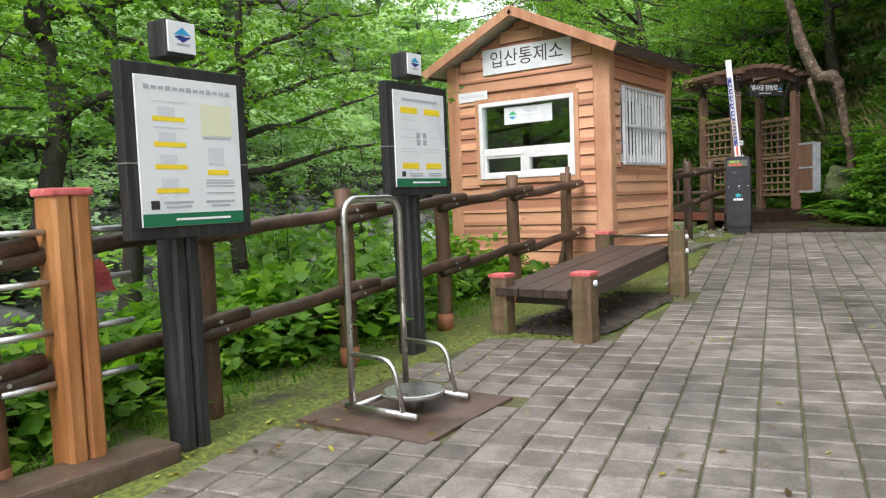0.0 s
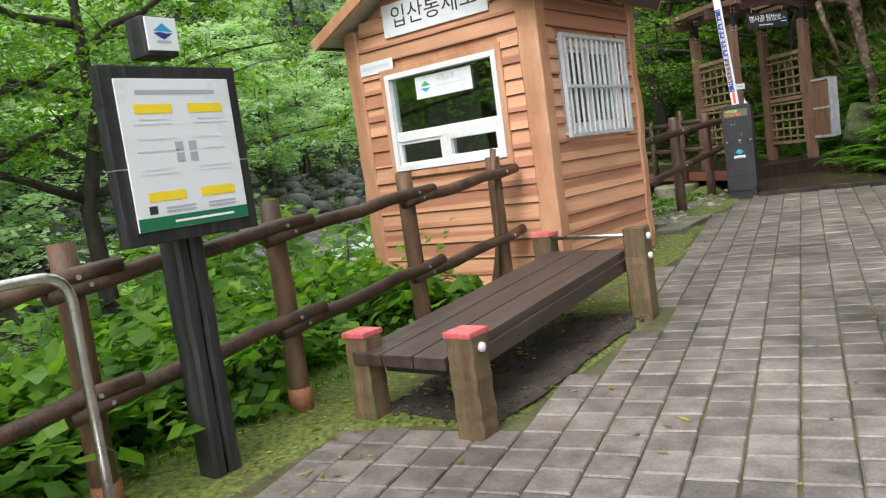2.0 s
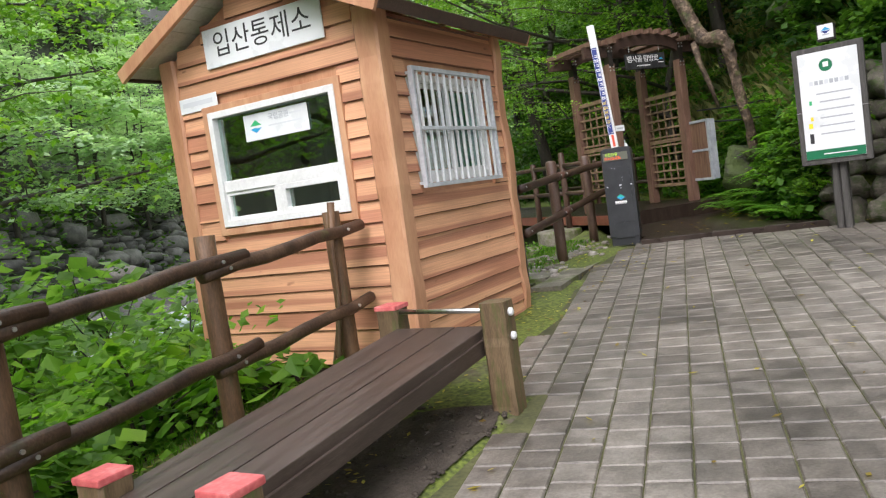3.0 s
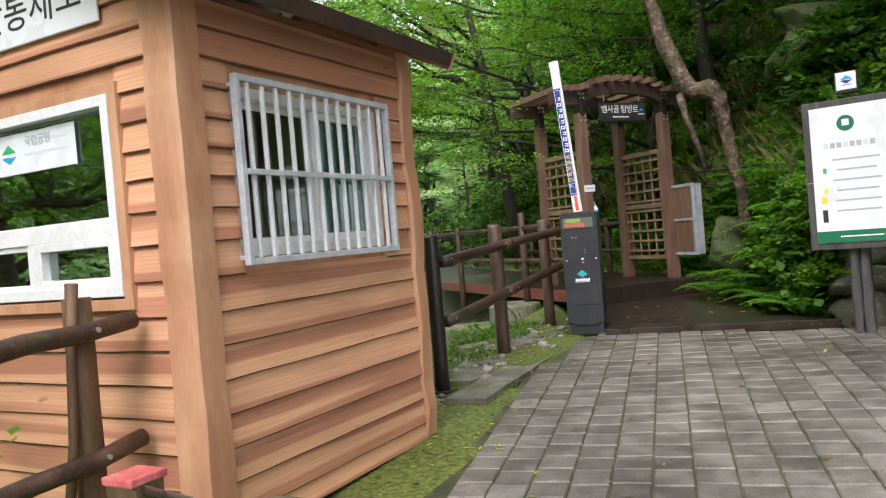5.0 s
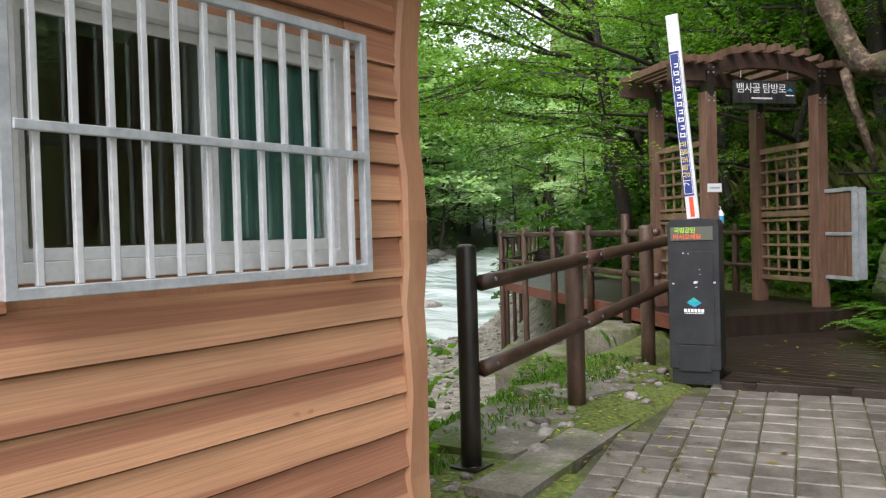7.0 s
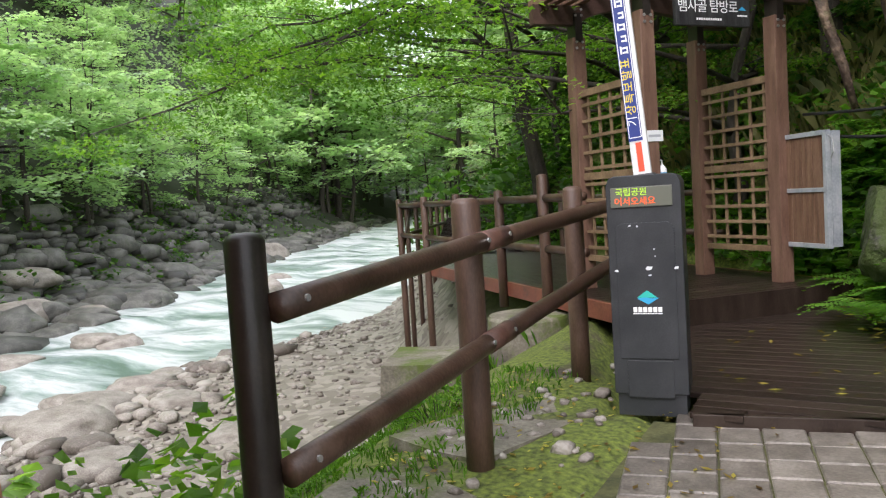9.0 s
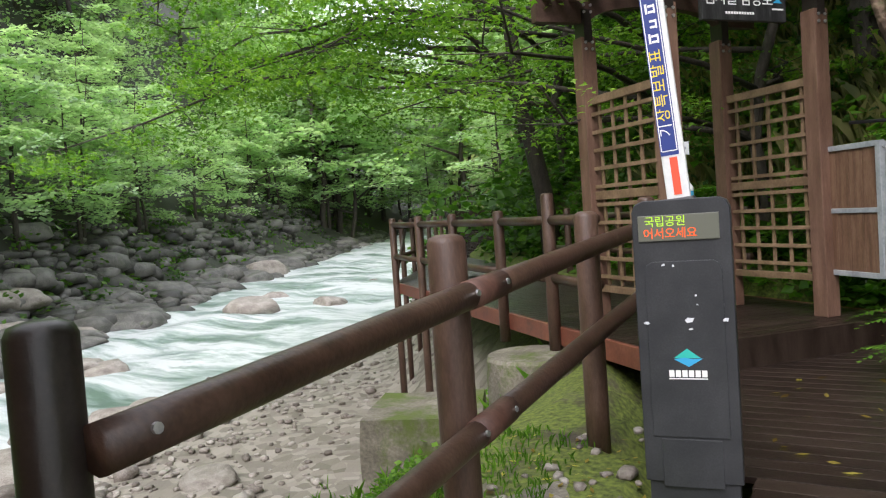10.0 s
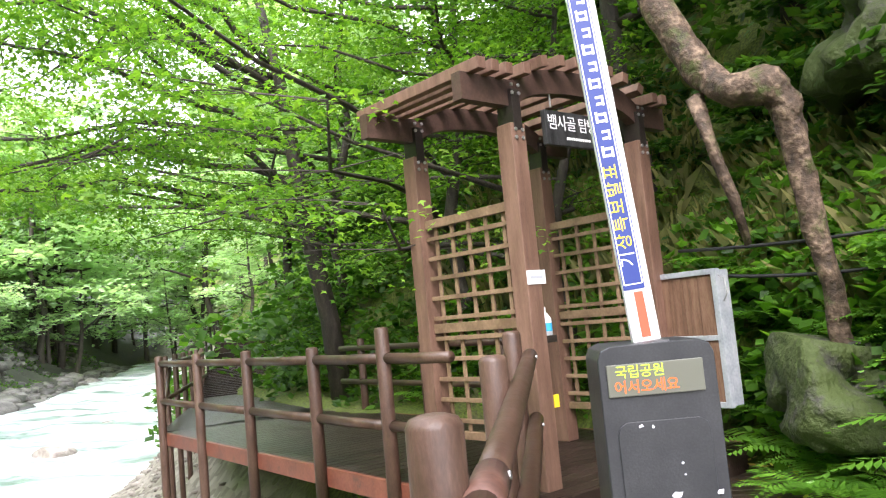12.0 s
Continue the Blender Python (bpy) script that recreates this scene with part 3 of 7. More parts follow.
# ---- river ----
def water_material():
    m = bpy.data.materials.new("rushing_water")
    m.use_nodes = True
    n, l = m.node_tree.nodes, m.node_tree.links
    b = n["Principled BSDF"]
    geo = n.new("ShaderNodeNewGeometry")
    mp = n.new("ShaderNodeMapping")
    mp.inputs["Rotation"].default_value = (0, 0, radians(-115.5))
    mp.inputs["Scale"].default_value = (0.16, 0.62, 0.5)
    l.new(geo.outputs["Position"], mp.inputs[0])
    nz = n.new("ShaderNodeTexNoise")
    nz.inputs["Scale"].default_value, nz.inputs["Detail"].default_value, nz.inputs["Roughness"].default_value = 1.3, 9, 0.68
    nz.inputs["Distortion"].default_value = 0.6
    l.new(mp.outputs[0], nz.inputs["Vector"])
    r = n.new("ShaderNodeValToRGB")
    el = r.color_ramp.elements
    el.new(0.5)
    for k, (p, c) in enumerate(((0.37, (0.10, 0.16, 0.13)), (0.46, (0.27, 0.34, 0.325)), (0.56, (0.58, 0.61, 0.62)))):
        el[k].position, el[k].color = p, (*c, 1)
    l.new(nz.outputs[0], r.inputs[0])
    l.new(r.outputs[0], b.inputs["Base Color"])
    b.inputs["Roughness"].default_value = 0.35
    bp = n.new("ShaderNodeBump")
    bp.inputs["Strength"].default_value, bp.inputs["Distance"].default_value = 0.3, 0.08
    l.new(nz.outputs[0], bp.inputs["Height"])
    l.new(bp.outputs[0], b.inputs["Normal"])
    return m


M["water"] = water_material()


def build_river():
    verts, faces = [], []
    ns, nw = 300, 84
    for i in range(ns):
        s = -70 + 210 * i / (ns - 1)
        for j in range(nw):
            w = -7.0 + 16.0 * j / (nw - 1)
            x, y = -15.2 - 0.9 * w - 0.43 * s, 16.9 - 0.43 * w + 0.9 * s
            z = river_z(y) + 0.18 * noise.noise((w * 0.5, s * 0.25, 1)) + 0.06 * noise.noise((w * 1.6, s * 0.7, 3)) + 0.02 * noise.noise((w * 4.0, s * 1.8, 6))
            verts.append((x, y, z))
    for i in range(ns - 1):
        for j in range(nw - 1):
            a = i * nw + j
            faces.append((a, a + 1, a + nw + 1, a + nw))
    ob = new("river", mesh_from("river", verts, faces, "water", True))
    tagged(ob, "white foaming mountain river over rocks", "water", kind="structure")


build_river()

# ---- ticket booth of cedar siding ----
BOOTH = Matrix.Translation((-4.33, 8.34, 0.58))
HALF, DEEP, EAVE, APEX, SLOPE = 1.135, 2.09, 2.68, 3.24, 0.47


def booth_wall(parent, name, place, length, hole, top):
    """A wall 8 cm thick behind the siding, in one piece, with an optional hole (u0, u1, z0, z1) through it."""
    bm = bmesh.new()
    rings = [((0, 0), (length, 0), (length, top), (0, top))]
    if hole:
        u0, u1, z0, z1 = hole
        rings.append(((u0, z0), (u1, z0), (u1, z1), (u0, z1)))
    loops = [[[bm.verts.new(place(u, o, z)) for u, z in ring] for o in (0, -0.08)] for ring in rings]
    for front, back in loops:
        for k in range(4):
            bm.faces.new((front[k], front[(k + 1) % 4], back[(k + 1) % 4], back[k]))
    for side in (0, 1):
        if hole:
            a, b = loops[0][side], loops[1][side]
            for k in range(4):
                bm.faces.new((a[k], a[(k + 1) % 4], b[(k + 1) % 4], b[k]))
        else:
            bm.faces.new(loops[0][side])
    bmesh.ops.recalc_face_normals(bm, faces=bm.faces)
    return part(name, bm, "cedar_trim", parent)


COURSES = [-0.05, 0.07, 0.24, 0.41, 0.58, 0.746, 0.918, 1.085, 1.259, 1.435, 1.597, 1.755, 1.895, 2.04, 2.19, 2.34, 2.49, 2.64, 2.79, 2.94, 3.09, 3.25]


def siding(wall, place, length, hole, top, gable=False, seed=1):
    """Lapped boards, each thicker at its lower edge, cut round the hole and under the gable."""
    rnd = random.Random(seed)
    for z, z1 in zip(COURSES, COURSES[1:]):
        if z > top - 0.03:
            break
        z1 = min(z1, top)
        lo, hi = 0.10, length - 0.10
        if gable and z1 > EAVE:
            h = max(0.05, (APEX - z1) / SLOPE)
            lo, hi = max(lo, HALF - h), min(hi, HALF + h)
            if hi - lo < 0.12:
                break
        spans = [(lo, hi)]
        if hole and z1 > hole[2] + 0.02 and z < hole[3] - 0.02:
            spans = [(lo, hole[0]), (hole[1], hi)]
        for a, b in spans:
            bm = bmesh.new()
            t = rnd.uniform(-0.002, 0.003)
            n = max(2, int((b - a) / 0.25))
            rows = []
            for k in range(n + 1):
                u = a + (b - a) * k / n
                e = rnd.uniform(-0.0025, 0.0025)
                rows.append([bm.verts.new(place(u, o, zz)) for o, zz in ((0.001, z + e), (0.027 + t, z + e), (0.033 + t, z + 0.007 + e), (0.010, z1 + 0.012), (0.001, z1 + 0.012))])
            for p, q in zip(rows, rows[1:]):
                for k in range(5):
                    # the lower edge faces get the painted lap shadow
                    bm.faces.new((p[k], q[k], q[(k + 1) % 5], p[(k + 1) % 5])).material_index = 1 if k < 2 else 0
            bm.faces.new(rows[0])
            bm.faces.new(list(reversed(rows[-1])))
            bmesh.ops.recalc_face_normals(bm, faces=bm.faces)
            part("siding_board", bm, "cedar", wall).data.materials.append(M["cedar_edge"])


def frame_bars(parent, name, place, u0, u1, z0, z1, width, o0, o1, mat, label=""):
    """A rectangular frame of four bars in a wall's plane."""
    bm = bmesh.new()
    w = width
    outer = ((u0, z0), (u1, z0), (u1, z1), (u0, z1))
    inner = ((u0 + w, z0 + w), (u1 - w, z0 + w), (u1 - w, z1 - w), (u0 + w, z1 - w))
    loops = [[bm.verts.new(place(u, o, z)) for u, z in ring] for o in (o0, o1) for ring in (outer, inner)]
    for a, b in ((loops[0], loops[1]), (loops[2], loops[3]), (loops[0], loops[2]), (loops[1], loops[3])):
        for k in range(4):
            bm.faces.new((a[k], a[(k + 1) % 4], b[(k + 1) % 4], b[k]))
    bmesh.ops.recalc_face_normals(bm, faces=bm.faces)
    bmesh.ops.bevel(bm, geom=[e for e in bm.edges if e.is_manifold and e.calc_face_angle(0) > 0.5], offset=0.003, segments=1, affect="EDGES")
    return part(name, bm, mat, parent, label)


def block(bm, place, u0, u1, o0, o1, z0, z1, bevel=0.004):
    v = [bm.verts.new(place(u, o, z)) for z in (z0, z1) for o in (o0, o1) for u in (u0, u1)]
    fs = [bm.faces.new([v[k] for k in q]) for q in ((0, 1, 3, 2), (4, 6, 7, 5), (0, 4, 5, 1), (2, 3, 7, 6), (0, 2, 6, 4), (1, 5, 7, 3))]
    bmesh.ops.recalc_face_normals(bm, faces=fs)
    if bevel:
        edges = {e for f in fs for e in f.edges}
        bmesh.ops.bevel(bm, geom=list(edges), offset=bevel, segments=1, affect="EDGES")
    return bm


def rough_post(width, depth, height, seed, rough=0.006):
    """A corner board with a slightly hewn, wavy face."""
    rnd = random.Random(seed)
    bm = bmesh.new()
    n = 14
    rings = []
    for k in range(n + 1):
        z = height * k / n
        c = 0.018
        e = [rnd.uniform(-rough, rough) for _ in range(4)]
        x0, x1, y0, y1 = e[0], width + e[1], e[2], depth + e[3]
        rings.append([bm.verts.new(p + (z,)) for p in ((x0 + c, y0), (x1 - c, y0), (x1, y0 + c), (x1, y1 - c), (x1 - c, y1), (x0 + c, y1), (x0, y1 - c), (x0, y0 + c))])
    for a, b in zip(rings, rings[1:]):
        for k in range(8):
            bm.faces.new((a[k], a[(k + 1) % 8], b[(k + 1) % 8], b[k]))
    bm.faces.new(list(reversed(rings[0])))
    bm.faces.new(rings[-1])
    return bm


def build_booth():
    booth = thing("control_booth", "small gabled booth clad in reddish cedar boards beside the fence", "booth", BOOTH)
    front = lambda u, o, z: (u - HALF, -o, z)
    side = lambda u, o, z: (HALF + o, u, z)
    rear = lambda u, o, z: (HALF - u, DEEP + o, z)
    west = lambda u, o, z: (-HALF - o, DEEP - u, z)
    hole_f, hole_s = (0.46, 1.85, 1.21, 2.20), (0.33, 1.68, 1.34, 2.23)
    for name, place, length, hole, gable in (("front_wall", front, 2 * HALF, hole_f, True), ("side_wall", side, DEEP, hole_s, False), ("rear_wall", rear, 2 * HALF, None, True), ("river_wall", west, DEEP, None, False)):
        w = booth_wall(booth, name, place, length, hole, EAVE)
        siding(w, place, length, (hole[0] - 0.03, hole[1] + 0.03, hole[2] - 0.05, hole[3] + 0.03) if name == "front_wall" else hole, APEX - 0.05 if gable else EAVE - 0.01, gable, seed=len(name))
        if gable:
            bm = bmesh.new()
            a = [bm.verts.new(place(u, o, z)) for o in (0, -0.08) for u, z in ((0.02, EAVE), (2 * HALF - 0.02, EAVE), (HALF, APEX - 0.02))]
            for q in ((0, 1, 2), (5, 4, 3), (0, 3, 4, 1), (1, 4, 5, 2), (2, 5, 3, 0)):
                bm.faces.new([a[k] for k in q])
            part("gable", bm, "cedar_trim", booth)
    for k, (x, y, sx, sy) in enumerate(((HALF - 0.16, -0.05, 0.21, 0.19), (-HALF - 0.05, -0.05, 0.19, 0.17), (HALF - 0.10, DEEP - 0.11, 0.15, 0.16), (-HALF - 0.05, DEEP - 0.11, 0.15, 0.16))):
        bm = rough_post(sx, sy, EAVE + 0.02 + (0.06 if k < 2 else 0), 40 + k, 0.015 if k == 2 else 0.007)
        bmesh.ops.translate(bm, verts=bm.verts, vec=(x, y, -0.03))
        part("corner_post", bm, "cedar_trim", booth, smooth=False)
    part("floor_slab", box((2 * HALF - 0.17, DEEP - 0.17, 0.06), (0, DEEP / 2, 0.05), 0), "dark_in", booth)
    part("plinth", box((2 * HALF - 0.04, DEEP - 0.04, 0.5), (0, DEEP / 2, -0.262), 0.01), "old_sill", booth, "dark rotten ground timber")
    # roof
    y0, y1, reach = -0.30, 2.42, 1.37
    for sgn in (1, -1):
        ang = math.atan(SLOPE)
        length = reach / math.cos(ang)
        turn = Matrix.Rotation(sgn * ang, 4, "Y")
        mid = Vector((sgn * reach / 2, (y0 + y1) / 2, APEX - SLOPE * reach / 2 + 0.055))
        roof = part("roof", box((length, y1 - y0 - 0.05, 0.04), mid + turn.to_3x3() @ Vector((0, 0, 0.025)), 0.004, turn), "roofing", booth)
        for k in range(9):
            c = mid + turn.to_3x3() @ Vector((-length / 2 + length * (k + 0.5) / 9, 0, -0.012))
            part("soffit_board", box((length / 9 - 0.006, y1 - y0 - 0.06, 0.022), c, 0.003, turn), "soffit", roof)
        for y, nm in ((y0, "bargeboard"), (y1, "bargeboard")):
            part(nm, box((length + 0.03, 0.04, 0.115), (mid.x, y, mid.z - 0.012), 0.006, turn), "cedar_trim", roof, "pale cedar bargeboard")
        edge = Vector((sgn * (reach + 0.012), (y0 + y1) / 2, APEX - SLOPE * reach + 0.055))
        part("eave_board", box((0.03, y1 - y0 - 0.05, 0.10), edge, 0.005, turn), "gate_dark", roof)
    # service window
    o = 0.055
    frame_bars(booth, "window_trim", front, 0.40, 1.91, 1.13, 2.26, 0.058, 0.001, 0.05, "cedar_trim", "cedar window surround")
    win = frame_bars(booth, "front_window", front, 0.46, 1.85, 1.20, 2.205, 0.055, -0.05, o, "upvc", "white plastic window frame")
    bm = bmesh.new()
    block(bm, front, 0.515, 1.795, -0.045, 0.035, 1.50, 1.60)
    block(bm, front, 1.09, 1.16, -0.045, 0.035, 1.255, 1.50)
    part("mullion", bm, "upvc", win)
    frame_bars(win, "sash", front, 1.16, 1.795, 1.255, 1.50, 0.045, -0.02, 0.042, "upvc")
    frame_bars(win, "sash", front, 0.515, 1.09, 1.255, 1.50, 0.03, -0.035, 0.02, "upvc")
    for u0, u1, z0, z1 in ((0.516, 1.794, 1.601, 2.149), (0.546, 1.059, 1.286, 1.469), (1.206, 1.749, 1.301, 1.454)):
        p = part("pane", block(bmesh.new(), front, u0, u1, -0.012, -0.008, z0, z1, 0), "glass", win)
        p.visible_shadow = False
    paper = part("notice", block(bmesh.new(), front, 0.83, 1.53, 0.004, 0.007, 1.90, 2.12, 0), "board_white", win, "white notice with a green and blue emblem")
    part("emblem", emblem(0.13), "print_green", paper).matrix_basis = pose(0.96 - HALF, -0.0085, 2.02, 90)
    part("emblem_base", emblem(0.13, True), "print_cyan", paper).matrix_basis = pose(0.96 - HALF, -0.0085, 1.995, 90)
    bm = bmesh.new()
    for z, a, b in ((2.065, 1.34, 1.47), (2.0, 1.10, 1.46)):
        block(bm, front, a, b, 0.0075, 0.0085, z - 0.006, z + 0.006, 0)
    part("print", bm, "print_pale", paper)
    writing("국립공원", 0.062, "print_grey", paper, pose(1.22 - HALF, -0.009, 2.065, 90))
    # barred side window
    sw = frame_bars(booth, "side_window", side, 0.33, 1.68, 1.34, 2.23, 0.06, -0.06, 0.01, "upvc", "white plastic window frame")
    frame_bars(sw, "sash", side, 1.02, 1.62, 1.40, 2.17, 0.045, -0.045, -0.012, "upvc")
    frame_bars(sw, "sash", side, 0.39, 1.06, 1.40, 2.17, 0.04, -0.058, -0.046, "upvc")
    for u0, u1, oo in ((1.066, 1.574, -0.03), (0.431, 1.019, -0.052)):
        p = part("pane", block(bmesh.new(), side, u0, u1, oo - 0.003, oo, 1.446, 2.124, 0), "glass_side", sw)
        p.visible_shadow = False
    gr = frame_bars(booth, "window_grille", side, 0.30, 1.72, 1.30, 2.27, 0.035, 0.06, 0.10, "grille", "grey painted steel grille frame")
    for k in range(12):
        u = 0.40 + 1.22 * k / 11
        part("bar", block(bmesh.new(), side, u - 0.011, u + 0.011, 0.068, 0.090, 1.335, 2.235, 0.003), "white_bar", gr)
    part("cross_bar", block(bmesh.new(), side, 0.335, 1.685, 0.0905, 0.108, 1.76, 1.79, 0.003), "grille", gr)
    for u in (0.32, 1.70):
        for z in (1.34, 2.22):
            part("bracket", block(bmesh.new(), side, u - 0.012, u + 0.012, 0.012, 0.06, z - 0.012, z + 0.012, 0.002), "grille", gr)
    # signs
    sign = part("name_sign", block(bmesh.new(), front, 0.55, 1.84, 0.036, 0.052, 2.565, 2.895, 0.004), "board_white", booth, "long white name sign with dark Korean letters")
    writing("입산통제소", 0.235, "print_dark", sign, pose(1.20 - HALF, -0.0535, 2.735, 90), spacing=1.0)
    sm = part("small_sign", block(bmesh.new(), front, 0.14, 0.60, 0.036, 0.044, 2.245, 2.375, 0.003), "board_white", booth, "small white strip sign with pale blue print")
    part("print", block(bmesh.new(), front, 0.18, 0.55, 0.0445, 0.0455, 2.295, 2.335, 0), "print_pale", sm)
    # inside
    part("desk", box((1.9, 0.5, 0.04), (0, 0.40, 1.05), 0.004), "grille", booth, "grey desk behind the window")
    part("file_box", box((0.26, 0.34, 0.3), (0.72, 0.95, 1.22), 0.01), "zinc", booth, "pale grey box inside")
    part("cupboard", box((0.6, 0.4, 1.2), (0.75, 0.95, 0.69), 0.01), "grille", booth, "grey cupboard inside")
    # a rippled pale teal sheet close behind the right-hand pane
    part("teal_sheet", teal_sheet(0.50, 0.67), "teal", booth, "pale teal sheet behind the pane").matrix_basis = pose(1.075, 1.07, 1.448)
    return booth


M["old_sill"] = material("rotten_dark_timber", [(0.015, 0.009, 0.006), (0.035, 0.022, 0.015), (0.07, 0.045, 0.03)], 6, (1, 1, 3), 0.8, 0, 0.8, 30, bump_distance=0.02)
M["teal"] = material("pale_teal_matt", [(0.26, 0.46, 0.44), (0.33, 0.55, 0.53), (0.40, 0.62, 0.60)], 5, rough=0.8, bump=0.1)


def teal_sheet(width, height):
    bm = bmesh.new()
    n = 24
    rows = [[bm.verts.new((0.006 * math.sin(k * 1.9), width * k / n, z)) for k in range(n + 1)] for z in (0, height)]
    for k in range(n):
        bm.faces.new((rows[0][k], rows[0][k + 1], rows[1][k + 1], rows[1][k]))
    bmesh.ops.solidify(bm, geom=bm.faces[:], thickness=0.004)
    return bm


def emblem(size, lower=False):
    """A plain emblem: a peak above, a wave below."""
    s = size / 2
    out = [(-s, 0), (0, 0.75 * s), (s, 0)] if not lower else [(-s, 0), (-0.3 * s, 0.12 * s), (0.3 * s, 0.02 * s), (s, 0.06 * s), (0, -0.55 * s)]
    bm = bmesh.new()
    bm.faces.new([bm.verts.new((x, y, 0)) for x, y in out])
    return bm


build_booth()


# ---- log fence along the river side ----
def log_post(height, r, seed):
    pts = [(0.004 * math.sin(seed + k), 0.004 * math.cos(seed * 2 + k), height * k / 6) for k in range(7)]
    return tube(pts, [r * (1.03 - 0.012 * k) for k in range(7)], 14, wobble=0.03, seed=seed)


FENCE = [(-3.20, -1.35), (-3.28, 0.0), (-3.34, 1.3), (-3.40, 2.62), (-3.45, 3.95), (-3.52, 5.32), (-3.61, 6.75), (-3.62, 8.03)]
ZUP = {3.95: 1.46, 5.32: 1.54, 6.75: 1.60, 8.03: 1.63}


def build_log_fence():
    fence = thing("log_fence", "weathered dark log fence with double rails on the verge", "fence", Matrix.Translation((-3.4, 3.0, 0.25)))
    base = Vector((-3.4, 3.0, 0.25))
    for k, (x, y) in enumerate(FENCE):
        zg = plane_z(y) - 0.15
        top = 1.50 + 0.04 * y if k < 7 else 1.80
        p = part("post", log_post(top - zg, 0.068, k), "log_post", fence, smooth=True)
        p.matrix_basis = Matrix.Translation(Vector((x, y, zg)) - base)
        if 3 < k < 7 or k == 2:
            part("sleeve", tube([(0, 0, 0.13), (0, 0, 0.30)], 0.076, 14, wobble=0.02, seed=k), "rust", p, "rust-orange painted foot", smooth=True)
    for k, ((xa, ya), (xb, yb)) in enumerate(zip(FENCE, FENCE[1:])):
        for level in (0, 1):
            za, zb = 1.29 + 0.04 * ya - 0.59 * level, 1.345 + 0.04 * yb - 0.58 * level
            last = k == len(FENCE) - 2
            a = Vector((xa + 0.105, ya - 0.16, za - 0.02))
            b = Vector((xb + 0.105, yb + 0.22, zb + 0.005))
            pts = [a.lerp(b, t / 6) + Vector((0.006 * math.sin(3 * t + k), 0, 0.010 * math.sin(2.1 * t + k + level))) for t in range(7)]
            r = part("rail", tube([p - base for p in pts], [0.049 - 0.0008 * t for t in range(7)], 12, wobble=0.04, seed=k * 2 + level), "log", fence, smooth=True)
            for q in (a.lerp(b, 0.115), a.lerp(b, 0.86)):
                part("bolt", tube([q - base + Vector((0.044, 0, 0)), q - base + Vector((0.056, 0, 0))], 0.012, 8), "galv", r, "steel bolt head")


M["rust"] = material("rust_orange_paint", [(0.16, 0.055, 0.025), (0.25, 0.09, 0.04), (0.33, 0.14, 0.07)], 8, rough=0.7, bump=0.3)
build_log_fence()


# ---- dead branch leaning on the last fence post ----
st = tube([(-3.60, 7.86, 0.40), (-3.63, 7.90, 0.75), (-3.585, 7.93, 1.15), (-3.60, 7.965, 1.5), (-3.555, 7.97, 1.87)], [0.026, 0.024, 0.021, 0.022, 0.028], 8, wobble=0.15, seed=3)
tube([(-3.60, 7.92, 1.0), (-3.68, 7.90, 0.7), (-3.74, 7.86, 0.45)], [0.014, 0.012, 0.008], 6, bm=st, wobble=0.15)
tagged(link("dead_branch", st, "log_post", smooth=True), "knotty dead branch leaning on the fence post", "branch")


# ---- sit-up bench ----
def build_bench():
    o = Vector((-2.5, 6.5, plane_z(6.5)))
    bench = thing("sit_up_bench", "dark wet plank bench with red-capped timber posts", "bench", Matrix.Translation(o))
    posts = [(-2.93, 5.37, 0.87, True), (-2.10, 5.30, 0.915, True), (-2.12, 7.62, 1.12, False), (-3.03, 7.80, 1.10, True)]
    for k, (x, y, top, cap) in enumerate(posts):
        zg = plane_z(y) - 0.08
        h = top - zg - (0.03 if cap else 0)
        bm = rough_post(0.17, 0.17, h, 60 + k, 0.004)
        p = part("post", bm, "bench_post", bench)
        p.matrix_basis = Matrix.Translation(Vector((x - 0.085, y - 0.085, zg)) - o)
        if cap:
            part("cap", box((0.178, 0.178, 0.034), (0.085, 0.085, h + 0.016), 0.008), "red_cap", p, "faded red cap")
        for z in ((h - 0.07, h - 0.22) if not cap else ((h - 0.06,) if k == 1 else ())):
            part("bolt_cap", tube([(0.17, 0.085, z), (0.188, 0.085, z), (0.196, 0.085, z)], [0.027, 0.026, 0.012], 10), "white_bar", p, "white bolt cap", smooth=True)
    # three planks sloping up to the far end
    a, b = Vector((0, 5.27, 0.735)), Vector((0, 7.70, 0.925))
    ang = math.atan2(b.z - a.z, b.y - a.y)
    turn = Matrix.Rotation(ang, 4, "X")
    for k in range(3):
        x = -2.835 + 0.235 * k
        c = Vector((x + 0.01, (a.y + b.y) / 2, (a.z + b.z) / 2))
        part("plank", box((0.226, (b - a).length, 0.075), c - o - Vector((0, 0, 0.0125)), 0.008, turn), "bench", bench)
    part("end_rail", box((0.60, 0.07, 0.09), Vector((-2.52, 5.45, 0.655)) - o, 0.008), "bench", bench)
    part("end_rail", box((0.72, 0.05, 0.09), Vector((-2.58, 7.62, 0.845)) - o, 0.008), "bench", bench)
    part("apron", box((0.045, (b - a).length - 0.1, 0.10), Vector((-2.245, 6.48, 0.745)) - o, 0.006, turn), "bench", bench)
    part("foot_bar", tube([Vector((-3.0, 7.78, 1.05)) - o, Vector((-2.1, 7.62, 1.06)) - o], 0.017, 12), "steel", bench, "steel foot bar", smooth=True)


build_bench()


# ---- twist stand on a wet timber board ----
tagged(link("timber_mat", box((0.98, 0.92, 0.03), (-2.36, 3.28, plane_z(3.28) - 0.006), 0.006, Matrix.Rotation(math.atan(0.04), 4, "X")), "rubber"), "wet brown timber board set flush in the paving", "board")


